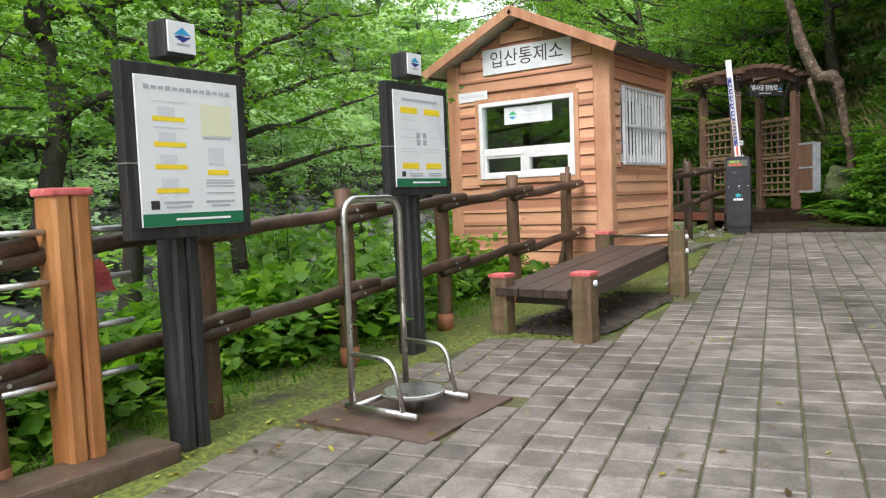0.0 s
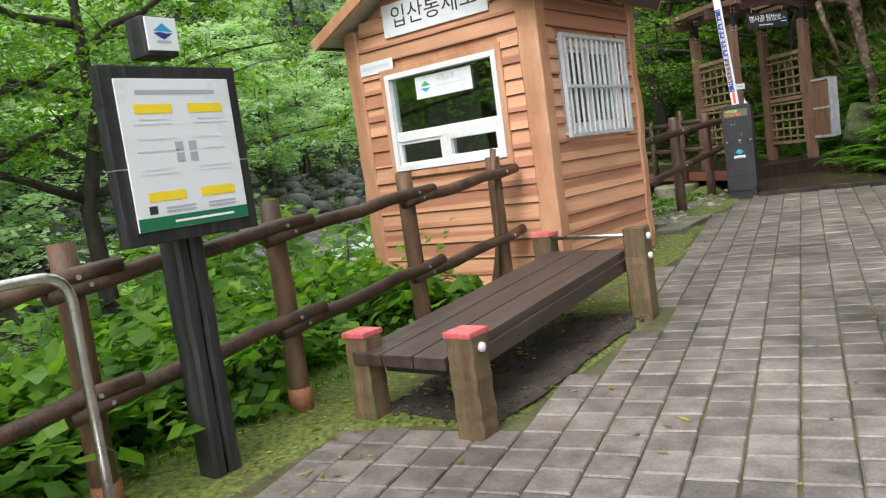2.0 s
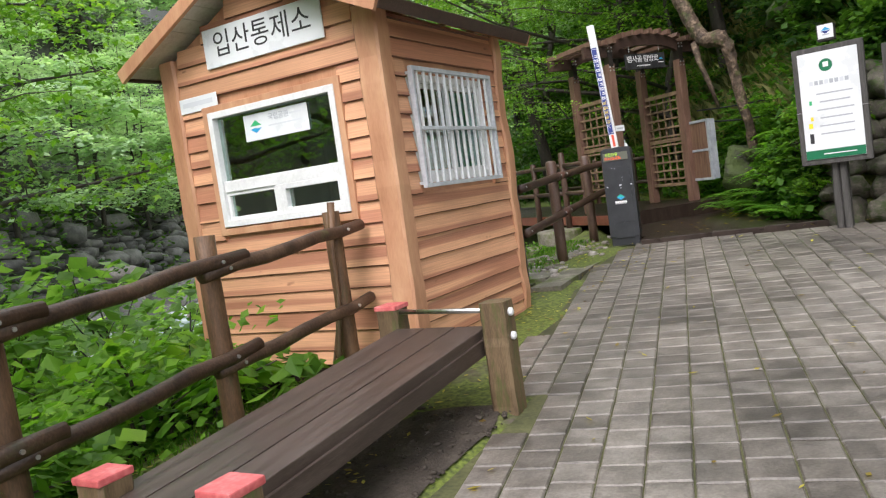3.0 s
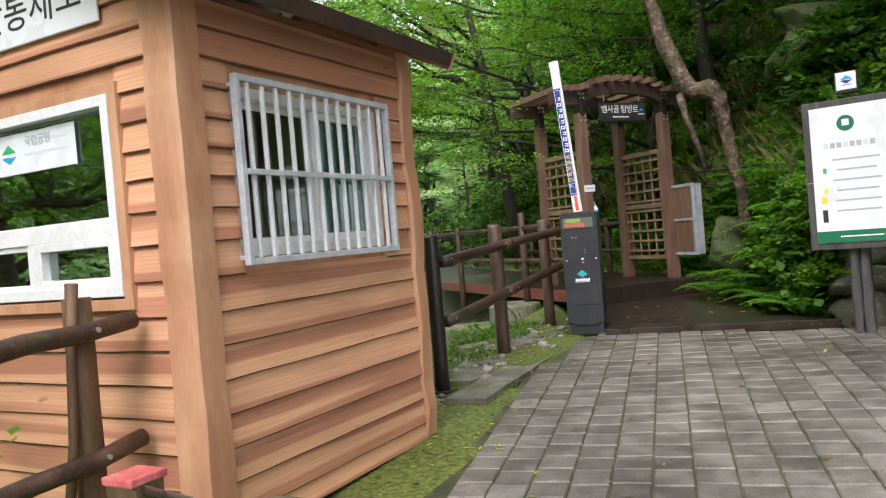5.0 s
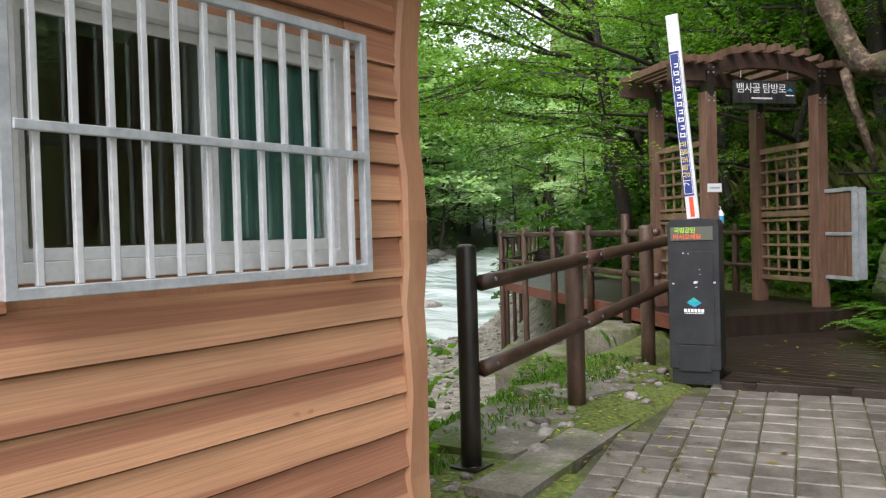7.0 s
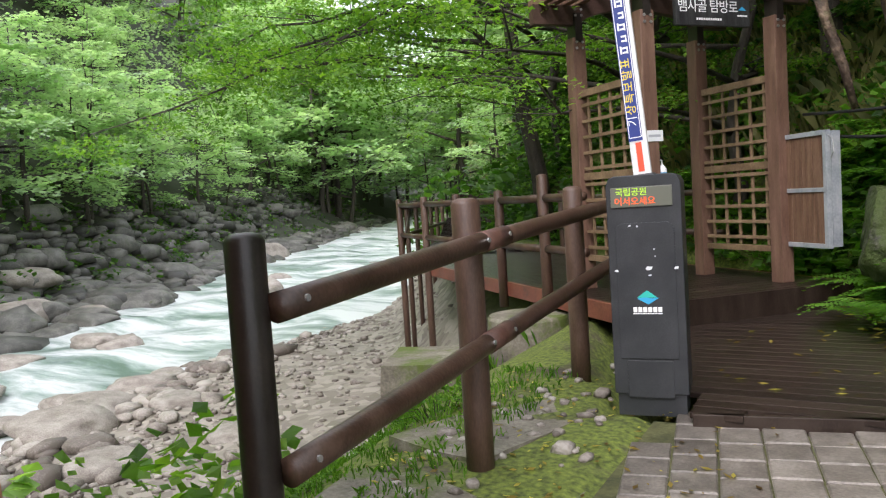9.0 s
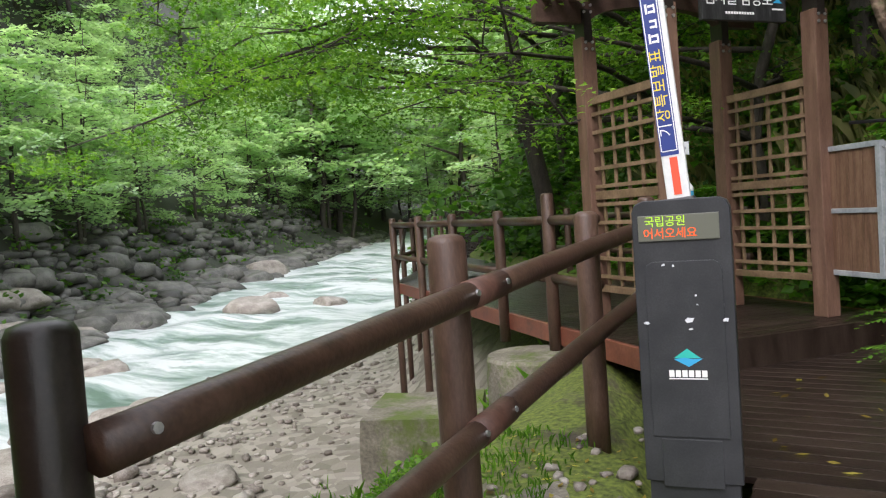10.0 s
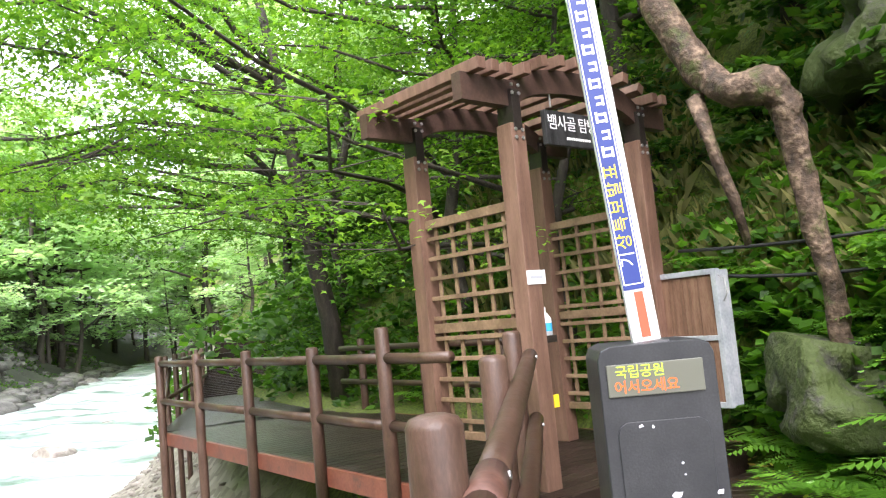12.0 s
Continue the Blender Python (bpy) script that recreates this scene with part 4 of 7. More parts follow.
def build_twister():
    z0 = plane_z(3.27) + 0.03
    t = thing("waist_twister", "stainless tube exercise stand with a round turning disc", "exercise stand", Matrix.Translation((-2.57, 3.02, z0)))
    part("hoop", tube(arc_points([(0, 0, 0.02), (0, 0, 1.28), (0, 0.52, 1.28), (0, 0.52, 0.02)], 0.12, 6), 0.021, 14), "steel", t, smooth=True)
    for y in (0, 0.52):
        part("base_tube", tube([(-0.05, y, 0.022), (0.50, y, 0.022)], 0.021, 12), "steel", t, smooth=True)
        part("side_loop", tube(arc_points([(0, y, 0.345), (0.33, y, 0.335), (0.40, y, 0.03)], 0.09, 5), 0.016, 12), "steel", t, smooth=True)
    part("cross_tube", tube([(0.03, 0, 0.03), (0.03, 0.52, 0.03)], 0.018, 12), "steel", t, smooth=True)
    part("spindle", tube([(0.28, 0.25, 0), (0.28, 0.25, 0.09)], 0.05, 12), "galv", t, smooth=True)
    bm = tube([(0.28, 0.25, 0.075), (0.28, 0.25, 0.085), (0.28, 0.25, 0.10), (0.28, 0.25, 0.104)], [0.185, 0.192, 0.192, 0.182], 36)
    part("disc", bm, "steel", t, "dimpled steel turning disc")


build_twister()


# ---- timber post with grip bars ----
def build_grip_post():
    x, y = -3.20, 1.66
    z0 = plane_z(y)
    t = thing("grip_post", "varnished pine post with steel grip bars and a red cap", "exercise post", Matrix.Translation((x, y, z0)))
    part("base_beam", box((0.30, 1.15, 0.13), (0.14, -0.18, 0.05), 0.02), "rubber", t, "wet brown base timber")
    p = part("post", rough_post(0.20, 0.095, 1.40, 5, 0.002), "pine", t)
    p.matrix_basis = Matrix.Translation((-0.10, -0.1, 0.05))
    p = part("post", rough_post(0.20, 0.095, 1.40, 6, 0.002), "pine", t)
    p.matrix_basis = Matrix.Translation((-0.10, 0.0, 0.05))
    part("cap", box((0.215, 0.215, 0.04), (0, -0.002, 1.465), 0.01), "red_cap", t, "faded red cap")
    for k, z in enumerate((1.27, 1.02, 0.77, 0.51)):
        part("grip_bar", tube([(0.0, -0.36, z), (0.0, -0.102, z)], 0.017, 12), "galv", t, "galvanised grip bar", smooth=True)
        part("grip_bar", tube([(0.0, 0.098, z), (0.0, 0.34, z)], 0.017, 12), "galv", t, smooth=True)
    part("ribbon", ribbon(), "red_cap", t, "pink ribbon")


def ribbon():
    bm = bmesh.new()
    rows = [[bm.verts.new((0.06 + 0.02 * math.sin(k), 0.10 + 0.012 * k * (j - 0.5) + 0.02 * j, 1.12 - 0.035 * k)) for j in (0, 1, 2)] for k in range(6)]
    for a, b in zip(rows, rows[1:]):
        for j in range(2):
            bm.faces.new((a[j], a[j + 1], b[j + 1], b[j]))
    bmesh.ops.solidify(bm, geom=bm.faces[:], thickness=0.003)
    return bm


build_grip_post()


# ---- notice boards ----
def build_board(x, y, zb, rz, w, h, style, height, label, mat="black_wood", posts=1):
    """A panel on a black timber backing and post; local -y is the face, z from the ground."""
    t = thing("notice_board", label, "notice board", pose(x, y, zb, 0, 0, rz), group="notice boards")
    for k in range(2):
        p = part("post", rough_post(0.085, 0.17, height - 0.05, 70 + k, 0.004), mat, t)
        p.matrix_basis = Matrix.Translation((-0.088 + 0.09 * k, 0.0, -0.12))
    back = part("backing", box((w + 0.13, 0.075, h + 0.13), (0, -0.042, height - h / 2 - 0.22), 0.008), mat, t)
    for k in range(3):
        part("strap", box((w + 0.136, 0.079, 0.006), (0, -0.042, height - 0.28 - h * (0.08 + 0.42 * k)), 0), "galv" if k == 1 else mat, back)
    hd = part("header_block", box((0.19, 0.15, 0.20), (0, 0.03, height + 0.0), 0.012), mat, t)
    part("header_plate", box((0.172, 0.012, 0.165), (0.006, -0.05, height + 0.008), 0.003), "board_white", hd, "white plate with a blue emblem")
    part("emblem", emblem(0.11), "print_cyan", hd).matrix_basis = pose(0.01, -0.0575, height + 0.02, 90)
    part("emblem_base", emblem(0.11, True), "print_blue", hd).matrix_basis = pose(0.01, -0.0575, height + 0.01, 90)
    part("print", box((0.08, 0.001, 0.012), (0.01, -0.0572, height - 0.03), 0), "print_grey", hd)
    top = height - 0.22
    panel = part("panel", box((w, 0.012, h), (0, -0.087, top - h / 2), 0.003), "board_white", t, "printed white panel")

    def bar(u, v, bw, bh, mat_, lift=0.0):
        part("print", box((bw, 0.001, bh), (u * w, -0.0945 - lift, top - v * h), 0), mat_, panel)

    rnd = random.Random(int(height * 100))
    if style != "map":
        bar(0, 0.955, w - 0.004, h * 0.085, "board_green")
        bar(0.08, 0.955, w * 0.55, 0.012, "print_white", 0.001)
    if style == "stretch":
        for k in range(13):
            bar(-0.40 + k * 0.066, 0.075, w * 0.048, 0.016 if k % 3 else 0.024, "print_grey")
        for k, v in enumerate((0.28, 0.45, 0.60, 0.76)):
            bar(-0.21, v, w * 0.30, 0.024, "yellow")
            bar(-0.23, v - 0.05, w * 0.16, 0.05, "print_pale")
            if k < 2:
                bar(-0.20, v - 0.115, w * 0.32, 0.006, "print_pale")
        bar(0.26, 0.27, w * 0.32, h * 0.22, "print_map")
        bar(0.26, 0.395, w * 0.30, 0.007, "print_grey")
        bar(0.24, 0.52, w * 0.16, h * 0.12, "print_pale")
        bar(0.25, 0.635, w * 0.22, 0.028, "yellow")
        for v in (0.69, 0.71, 0.73, 0.78):
            bar(0.27, v, w * 0.30, 0.006, "print_grey")
        bar(-0.38, 0.855, 0.05, 0.045, "print_dark")
        for u, v, bw in ((-0.16, 0.84, 0.28), (-0.16, 0.87, 0.24), (0.26, 0.84, 0.30), (0.26, 0.87, 0.2)):
            bar(u, v, w * bw, 0.012, "print_grey")
    if style == "steps":
        bar(0.0, 0.09, w * 0.7, 0.02, "print_grey")
        for u, v in ((-0.22, 0.20), (0.24, 0.20), (-0.22, 0.78), (0.24, 0.78)):
            bar(u, v, w * 0.32, 0.046, "yellow")
        for u, v in ((-0.05, 0.455), (0.07, 0.455), (-0.05, 0.53), (0.07, 0.53)):
            bar(u, v, 0.045, 0.045, "print_grey")
        for u in (-0.24, 0.24):
            for v in (0.27, 0.30, 0.40, 0.48, 0.60, 0.63):
                bar(u + rnd.uniform(-0.03, 0.03), v, w * rnd.uniform(0.2, 0.36), 0.006, "print_pale")
        bar(-0.36, 0.865, 0.045, 0.04, "print_dark")
        for u, v in ((-0.12, 0.86), (-0.12, 0.885), (0.26, 0.86), (0.26, 0.885)):
            bar(u, v, w * 0.26, 0.01, "print_grey")
    if style == "rules":
        part("emblem", tube([(-0.02, -0.0935, top - 0.17), (-0.02, -0.0945, top - 0.17)], 0.075, 24), "board_green", panel)
        bar(-0.03, 0.125, 0.06, 0.06, "print_white", 0.001)
        for k in range(8):
            bar(-0.30 + k * 0.085, 0.285, w * 0.062, 0.05, "print_grey" if k % 3 else "print_pale")
        for k in range(6):
            bar(0.07, 0.39 + 0.075 * k, w * rnd.uniform(0.5, 0.62), 0.016, "print_grey")
            if k in (1, 3):
                bar(-0.34, 0.39 + 0.075 * k, 0.03, 0.05, "print_green" if k == 1 else "yellow")
        bar(-0.37, 0.80, 0.045, 0.12, "print_dark")
        bar(-0.37, 0.68, 0.045, 0.06, "yellow")
    if style == "map":
        part("emblem", tube([(-0.36 * w, -0.0935, top - 0.09), (-0.36 * w, -0.0945, top - 0.09)], 0.045, 20), "board_green", panel)
        for k in range(6):
            bar(-0.24 + 0.075 * k, 0.065, w * 0.062, 0.05, "print_grey")
        for v, bw in ((0.13, 0.75), (0.17, 0.5), (0.20, 0.7), (0.24, 0.45), (0.28, 0.6)):
            bar(-0.04, v, w * bw, 0.01, "print_pale")
        bar(-0.05, 0.34, w * 0.55, 0.035, "print_cyan")
        bar(-0.05, 0.375, w * 0.55, 0.03, "print_red")
        for k in range(46):
            u, v = rnd.uniform(-0.38, 0.36), rnd.uniform(0.47, 0.82)
            bar(u, v, rnd.uniform(0.01, 0.06), 0.004, "print_pale" if k % 4 else "print_grey")
        for k in range(14):
            bar(rnd.uniform(-0.38, 0.36), rnd.uniform(0.47, 0.82), 0.004, rnd.uniform(0.02, 0.10), "print_pale")
        bar(0.36, 0.44, w * 0.12, 0.014, "print_grey")
        bar(0.33, 0.93, w * 0.2, 0.012, "print_grey")
    return t


build_board(-2.995, 2.225, plane_z(2.2), 91, 0.645, 0.775, "stretch", 2.46 - plane_z(2.2), "black timber notice board with a white exercise panel")
build_board(-3.172, 4.48, plane_z(4.48), 90, 0.645, 0.735, "steps", 2.608 - plane_z(4.48), "black timber notice board with four yellow captions")
build_board(-0.42, 14.02, plane_z(14), -8, 0.66, 1.30, "rules", 2.40, "grey timber notice board with a pale green-banded panel", "grey_wood")
build_board(0.56, 13.82, plane_z(13.8), -10, 0.70, 1.36, "map", 2.29, "grey timber notice board with a white trail map", "grey_wood")


# ---- barrier cabinet with its raised arm ----
def build_kiosk():
    z0 = plane_z(14.2) - 0.01
    t = thing("barrier_cabinet", "charcoal steel barrier cabinet with an LED display", "barrier", pose(-3.22, 14.17, z0, 0, 0, 10))
    w, h, d = 0.42, 1.41, 0.30
    out = [(-w / 2, 0.13), (-w / 2, h - 0.05), (-w / 2 + 0.015, h - 0.015), (-w / 2 + 0.05, h), (w / 2 - 0.05, h), (w / 2 - 0.015, h - 0.015), (w / 2, h - 0.05), (w / 2, 0.13)]
    body = part("body", prism(out, d, bevel=0.004), "kiosk", t)
    part("plinth", box((w - 0.03, d - 0.03, 0.14), (0, d / 2, 0.065), 0.004), "kiosk", t)
    door = [(-0.165, 0.34), (-0.165, 1.09), (-0.155, 1.12), (-0.13, 1.135), (0.13, 1.135), (0.155, 1.12), (0.165, 1.09), (0.165, 0.34)]
    dp = part("door_panel", prism(door, 0.008, bevel=0.002), "kiosk", body)
    dp.matrix_basis = Matrix.Translation((0, -0.0075, 0))
    part("lower_panel", box((0.26, 0.007, 0.22), (0, -0.003, 0.22), 0.003), "kiosk", body)
    for x, z, s in ((0.02, 0.87, 0.026), (0.02, 0.83, 0.012), (-0.165, 0.86, 0.018), (0.172, 0.87, 0.02), (0.05, 0.98, 0.008), (0.055, 0.94, 0.007), (-0.08, 1.12, 0.012), (-0.04, 1.115, 0.01)):
        part("paint_chip", chip(s, int(x * 1000 + z * 100)), "print_pale", body).matrix_basis = pose(x, -0.0095, z, 90)
    disp = part("display", box((0.345, 0.012, 0.115), (-0.01, -0.004, 1.285), 0.003), "led_off", body, "LED display with green and orange Korean text")
    writing("국립공원", 0.050, "led_green", disp, pose(-0.065, -0.0105, 1.312, 90), spacing=0.95)
    writing("어서오세요", 0.052, "led_orange", disp, pose(-0.045, -0.0105, 1.258, 90), spacing=0.95)
    part("emblem", emblem(0.115), "emblem_teal", body).matrix_basis = pose(0.0, -0.0095, 0.70, 90)
    part("emblem_base", emblem(0.125, True), "print_cyan", body).matrix_basis = pose(0.005, -0.0095, 0.695, 90)
    for k in range(6):
        part("print", box((0.022, 0.001, 0.030), (-0.07 + k * 0.028, -0.0095, 0.63), 0), "print_white", body)
    part("print", box((0.165, 0.001, 0.005), (0, -0.0095, 0.607), 0), "print_white", body)
    # raised arm, leaning slightly
    arm = part("arm", box((0.16, 0.16, 0.05), (0, 0, 0), 0.01), "kiosk", t, "raised white barrier arm with a blue lettered strip")
    arm.matrix_basis = pose(-0.015, 0.10, h - 0.02, 1.0, -4.6, 0)
    part("beam", box((0.105, 0.045, 1.80), (0.012, 0, 0.89), 0.01), "arm_white", arm)
    part("blue_strip", box((0.080, 0.002, 1.25), (0.0, -0.0235, 0.845), 0.0), "print_blue", arm, "blue lettered strip")
    part("red_stripe", box((0.034, 0.002, 0.17), (0.012, -0.0235, 0.125), 0.0), "print_red", arm, "red reflective stripe")
    for body_, first, mat in (("기", 0.335, "print_white"), ("상특보발표", 0.402, "yellow")):
        for k, letter in enumerate(body_):
            writing(letter, 0.066, mat, arm, Matrix(((0, -1, 0, 0.0), (0, 0, -1, -0.0250), (1, 0, 0, first + 0.067 * k), (0, 0, 0, 1))), "lettering", 0.0006)
    for k in range(10):
        z = 0.745 + 0.067 * k
        for x, dz, wx, wz in ((-0.016, 0.004, 0.010, 0.044), (0.004, -0.012, 0.024, 0.010), (0.004, 0.014, 0.024, 0.010), (0.019, 0.0, 0.008, 0.040))[k % 2:]:
            part("print", box((wx, 0.001, wz), (x, -0.0252, z + dz), 0), "print_white", arm)
    for x in (-0.034, 0.034):
        part("print", box((0.004, 0.001, 1.21), (x, -0.0252, 0.845), 0), "print_white", arm)
    for z in (0.24, 1.45):
        part("print", box((0.064, 0.001, 0.004), (0, -0.0252, z), 0), "print_white", arm)


def chip(s, seed):
    rnd = random.Random(seed)
    bm = bmesh.new()
    bm.faces.new([bm.verts.new((s * math.cos(a) * rnd.uniform(0.4, 1), s * 0.7 * math.sin(a) * rnd.uniform(0.4, 1), 0)) for a in [k * 0.785 for k in range(8)]])
    return bm


M["arm_white"] = material("white_arm_paint", [(0.60, 0.61, 0.62), (0.70, 0.71, 0.72), (0.76, 0.77, 0.78)], 6, rough=0.35, bump=0.05)
M["led_off"] = plain("grey_led_panel", (0.12, 0.125, 0.10), 0.4)
M["led_green"] = plain("green_led", (0.40, 0.70, 0.03), 0.4, emit=0.3)
M["led_orange"] = plain("orange_led", (0.90, 0.10, 0.01), 0.4, emit=0.4)
M["emblem_teal"] = plain("teal_print", (0.03, 0.45, 0.38), 0.4)
build_kiosk()


# ---- brown painted rail fence up to the barrier ----
def build_rail_fence():
    o = Vector((-3.7, 11.5, plane_z(11.5)))
    f = thing("rail_fence", "brown painted round-rail fence with a black end post", "fence", Matrix.Translation(o))
    for k, (x, y, top, r, mat) in enumerate(((-3.69, 11.53, 1.965, 0.064, "black_post"), (-3.81, 13.14, 2.03, 0.073, "rail_post"), (-3.92, 14.85, 2.065, 0.068, "rail_post"), (-4.02, 16.36, 2.13, 0.062, "rail_post"))):
        zg = plane_z(y) - 0.12
        p = part("post", tube([(0, 0, 0), (0, 0, 0.4), (0, 0, 0.8), (0, 0, top - zg)], r, 20, round_end=True, wobble=0.008, seed=k), mat, f, smooth=True)
        p.matrix_basis = Matrix.Translation(Vector((x, y, zg)) - o)
        if k == 0:
            part("base_plate", box((0.2, 0.2, 0.012), (0, 0, 0.128), 0.003), "black_post", p)
    for level, (za, zm, zb) in enumerate(((1.725, 1.81, 1.95), (1.20, 1.31, 1.53))):
        a, m, b = Vector((-3.605, 11.56, za)), Vector((-3.705, 13.14, zm)), Vector((-3.915, 16.42, zb))
        for p, q, s in ((a, m.lerp(a, -0.03), 0), (m, b, 1)):
            pts = [p.lerp(q, t / 6) - o for t in range(7)]
            r = part("rail", tube(pts, 0.050, 16, wobble=0.015, seed=s + level * 2), "rail", f, smooth=True)
            for t in (0.06, 0.93):
                c = p.lerp(q, t) - o
                part("bolt", tube([c + Vector((0.043, 0, 0.012)), c + Vector((0.056, 0, 0.014))], 0.012, 8), "galv", r)
        c = m - o
        part("joint_wrap", tube([m.lerp(a, 0.035) - o, m.lerp(b, 0.07) - o], 0.054, 16), "rail_joint", f, "rust-red joint sleeve", smooth=True)


M["rail_joint"] = material("worn_rail_sleeve", [(0.06, 0.026, 0.018), (0.10, 0.045, 0.032), (0.15, 0.075, 0.055)], 8, rough=0.6, bump=0.3)
build_rail_fence()

# ---- deck ----
U, V = Vector((0.656, 0.755, 0)), Vector((-0.755, 0.656, 0))
P0 = Vector((-4.70, 16.82, 0))
DECK_LOW, DECK_HIGH = 0.76, 1.0


def along(v, u=0.0, z=0.0):
    p = P0 + V * v + U * u
    return Vector((p.x, p.y, z))


def clip_rows(poly, y):
    """The x-interval of a convex outline at y."""
    xs = []
    for (ax, ay), (bx, by) in zip(poly, poly[1:] + poly[:1]):
        if (ay <= y < by) or (by <= y < ay):
            xs.append(ax + (bx - ax) * (y - ay) / (by - ay))
    return (min(xs), max(xs)) if len(xs) >= 2 else None


def plank(parent, p, q, width, thick, z, mat="deck"):
    d = (q - p)
    turn = Matrix.Rotation(math.atan2(d.y, d.x), 4, "Z")
    c = (p + q) / 2
    return part("deck_board", box((d.length, width, thick), (c.x, c.y, z - thick / 2), 0.004, turn), mat, parent)


def build_deck():
    low = tagged(new("deck_floor"), "wet dark brown timber deck before the gate", "deck", kind="structure")
    poly = [(-2.98, 14.08), (-0.75, 14.56), (-1.45, 16.3), (-1.9, 17.9), (-2.42, 18.45), (-4.08, 16.24), (-3.50, 14.56), (-3.02, 14.54)]
    y = 14.14
    while y < 18.4:
        r = clip_rows(poly, y)
        if r:
            plank(low, Vector((r[0], y, 0)), Vector((r[1], y, 0)), 0.136, 0.035, DECK_LOW)
        y += 0.142
    part("edge_board", box((2.75, 0.04, 0.09), (-1.62, 14.345, DECK_LOW - 0.045), 0.006, Matrix.Rotation(math.atan2(0.209, 0.978), 4, "Z")), "deck", low)
    high = tagged(new("deck_walkway"), "wet dark timber walkway with a red-brown edge", "deck", kind="structure")
    n = int(7.65 / 0.142)
    for k in range(n):
        v = -0.80 + 0.142 * k
        u0 = 0.02
        u1 = 2.45
        plank(high, along(v, u0), along(v, u1), 0.136, 0.035, DECK_HIGH)
    for u in (0.0, 2.47):
        a, b = along(-0.87, u), along(6.75, u)
        turn = Matrix.Rotation(math.atan2(V.y, V.x), 4, "Z")
        c = (a + b) / 2
        part("fascia", box((7.62, 0.05, 0.17), (c.x, c.y, DECK_HIGH - 0.085), 0.006, turn), "deck_fascia", high, "red-brown edge board")
    c = along(-0.89, 1.23)
    part("fascia", box((2.5, 0.05, 0.25), (c.x, c.y, DECK_HIGH - 0.128), 0.006, Matrix.Rotation(math.atan2(U.y, U.x), 4, "Z")), "deck", high)
    # the far flight, along the river and up
    W = Vector((-0.42, 0.907, 0))
    s = Vector((W.y, -W.x, 0))
    e0 = along(6.85, 0.0)
    for k in range(58):
        p = e0 + W * (0.142 * k)
        z = DECK_HIGH + max(0, k - 40) * 0.03
        plank(high, p, p + s * 2.2, 0.136, 0.035, z)
    return W, s, e0


W_DIR, W_SIDE, W_START = build_deck()


def rail_post(parent, p, top, foot, r=0.055, seed=0):
    m = part("post", tube([(0, 0, 0), (0, 0, (top - foot) * 0.5), (0, 0, top - foot)], r, 14, round_end=True, wobble=0.015, seed=seed), "rail_post", parent, smooth=True)
    m.matrix_basis = Matrix.Translation((p.x, p.y, foot))
    return m


def build_deck_rails():
    outer = thing("deck_railing", "brown log railing on the river side of the walkway", "railing")
    vs = (0.55, 1.78, 3.36, 4.96, 6.56)
    tops, feet = (2.23, 2.10, 2.10, 2.10, 2.09), (0.70, 0.70, 0.3, -0.6, -1.2)
    for k, v in enumerate(vs):
        p = along(v, -0.06)
        rail_post(outer, p, tops[k], min(feet[k], ground_z(p.x, p.y) - 0.1) if k > 2 else feet[k], 0.058, k)
    for z in (1.98, 1.45):
        for a, b in zip((-0.35,) + vs, vs):
            part("rail", tube([along(a + 0.03, -0.05, z), along((a + b) / 2, -0.05, z - 0.006), along(b - 0.03, -0.05, z)], 0.043, 12, wobble=0.02), "rail", outer, smooth=True)
    for k in range(1, 7):
        p = W_START + W_DIR * (1.25 * k) - W_SIDE * 0.06
        rail_post(outer, p, 2.06, -1.2, 0.05, k + 9)
    for z in (1.93, 1.40):
        part("rail", tube([W_START + Vector((0, 0, z)), W_START + W_DIR * 7.6 + Vector((0, 0, z))], 0.04, 12), "rail", outer, smooth=True)
    part("brace", tube([W_START + Vector((0, 0, 1.02)), W_START + W_DIR * 1.3 + Vector((0, 0, 1.85))], 0.03, 10), "rail", outer, smooth=True)
    inner = thing("deck_railing", "brown log railing on the hillside edge of the walkway", "railing")
    vi = (2.1, 3.7, 5.3)
    for k, v in enumerate(vi):
        rail_post(inner, along(v, 2.52), 2.06, 0.5, 0.055, 30 + k)
    for z in (1.92, 1.42):
        part("rail", tube([along(1.0, 2.50, z), along(5.9, 2.50, z)], 0.042, 12), "rail", inner, smooth=True)
    far = thing("far_handrail", "dark steel handrail climbing beyond the walkway", "handrail")
    f0 = W_START + W_DIR * 8.2
    for k in range(4):
        p = f0 + W_DIR * (1.5 * k)
        for s in (0.0, 2.2):
            q = p + W_SIDE * s
            part("post", tube([(q.x, q.y, 0.9), (q.x, q.y, 2.55 + 0.15 * k)], 0.03, 8), "black_post", far)
    for s in (0.0, 2.2):
        for dz in (0, -0.45):
            a, b = f0 + W_SIDE * s, f0 + W_DIR * 4.5 + W_SIDE * s
            part("rail", tube([(a.x, a.y, 2.5 + dz), (b.x, b.y, 2.95 + dz)], 0.025, 8), "black_post", far)
    a = f0 + W_DIR * 0.0
    for k in range(5):
        c = f0 + W_DIR * (0.9 + 0.3 * k) + W_SIDE * 1.1
        part("step", box((2.1, 0.3, 0.16), (c.x, c.y, 1.45 + 0.16 * k), 0.01, Matrix.Rotation(math.atan2(W_SIDE.y, W_SIDE.x), 4, "Z")), "deck", far)


build_deck_rails()


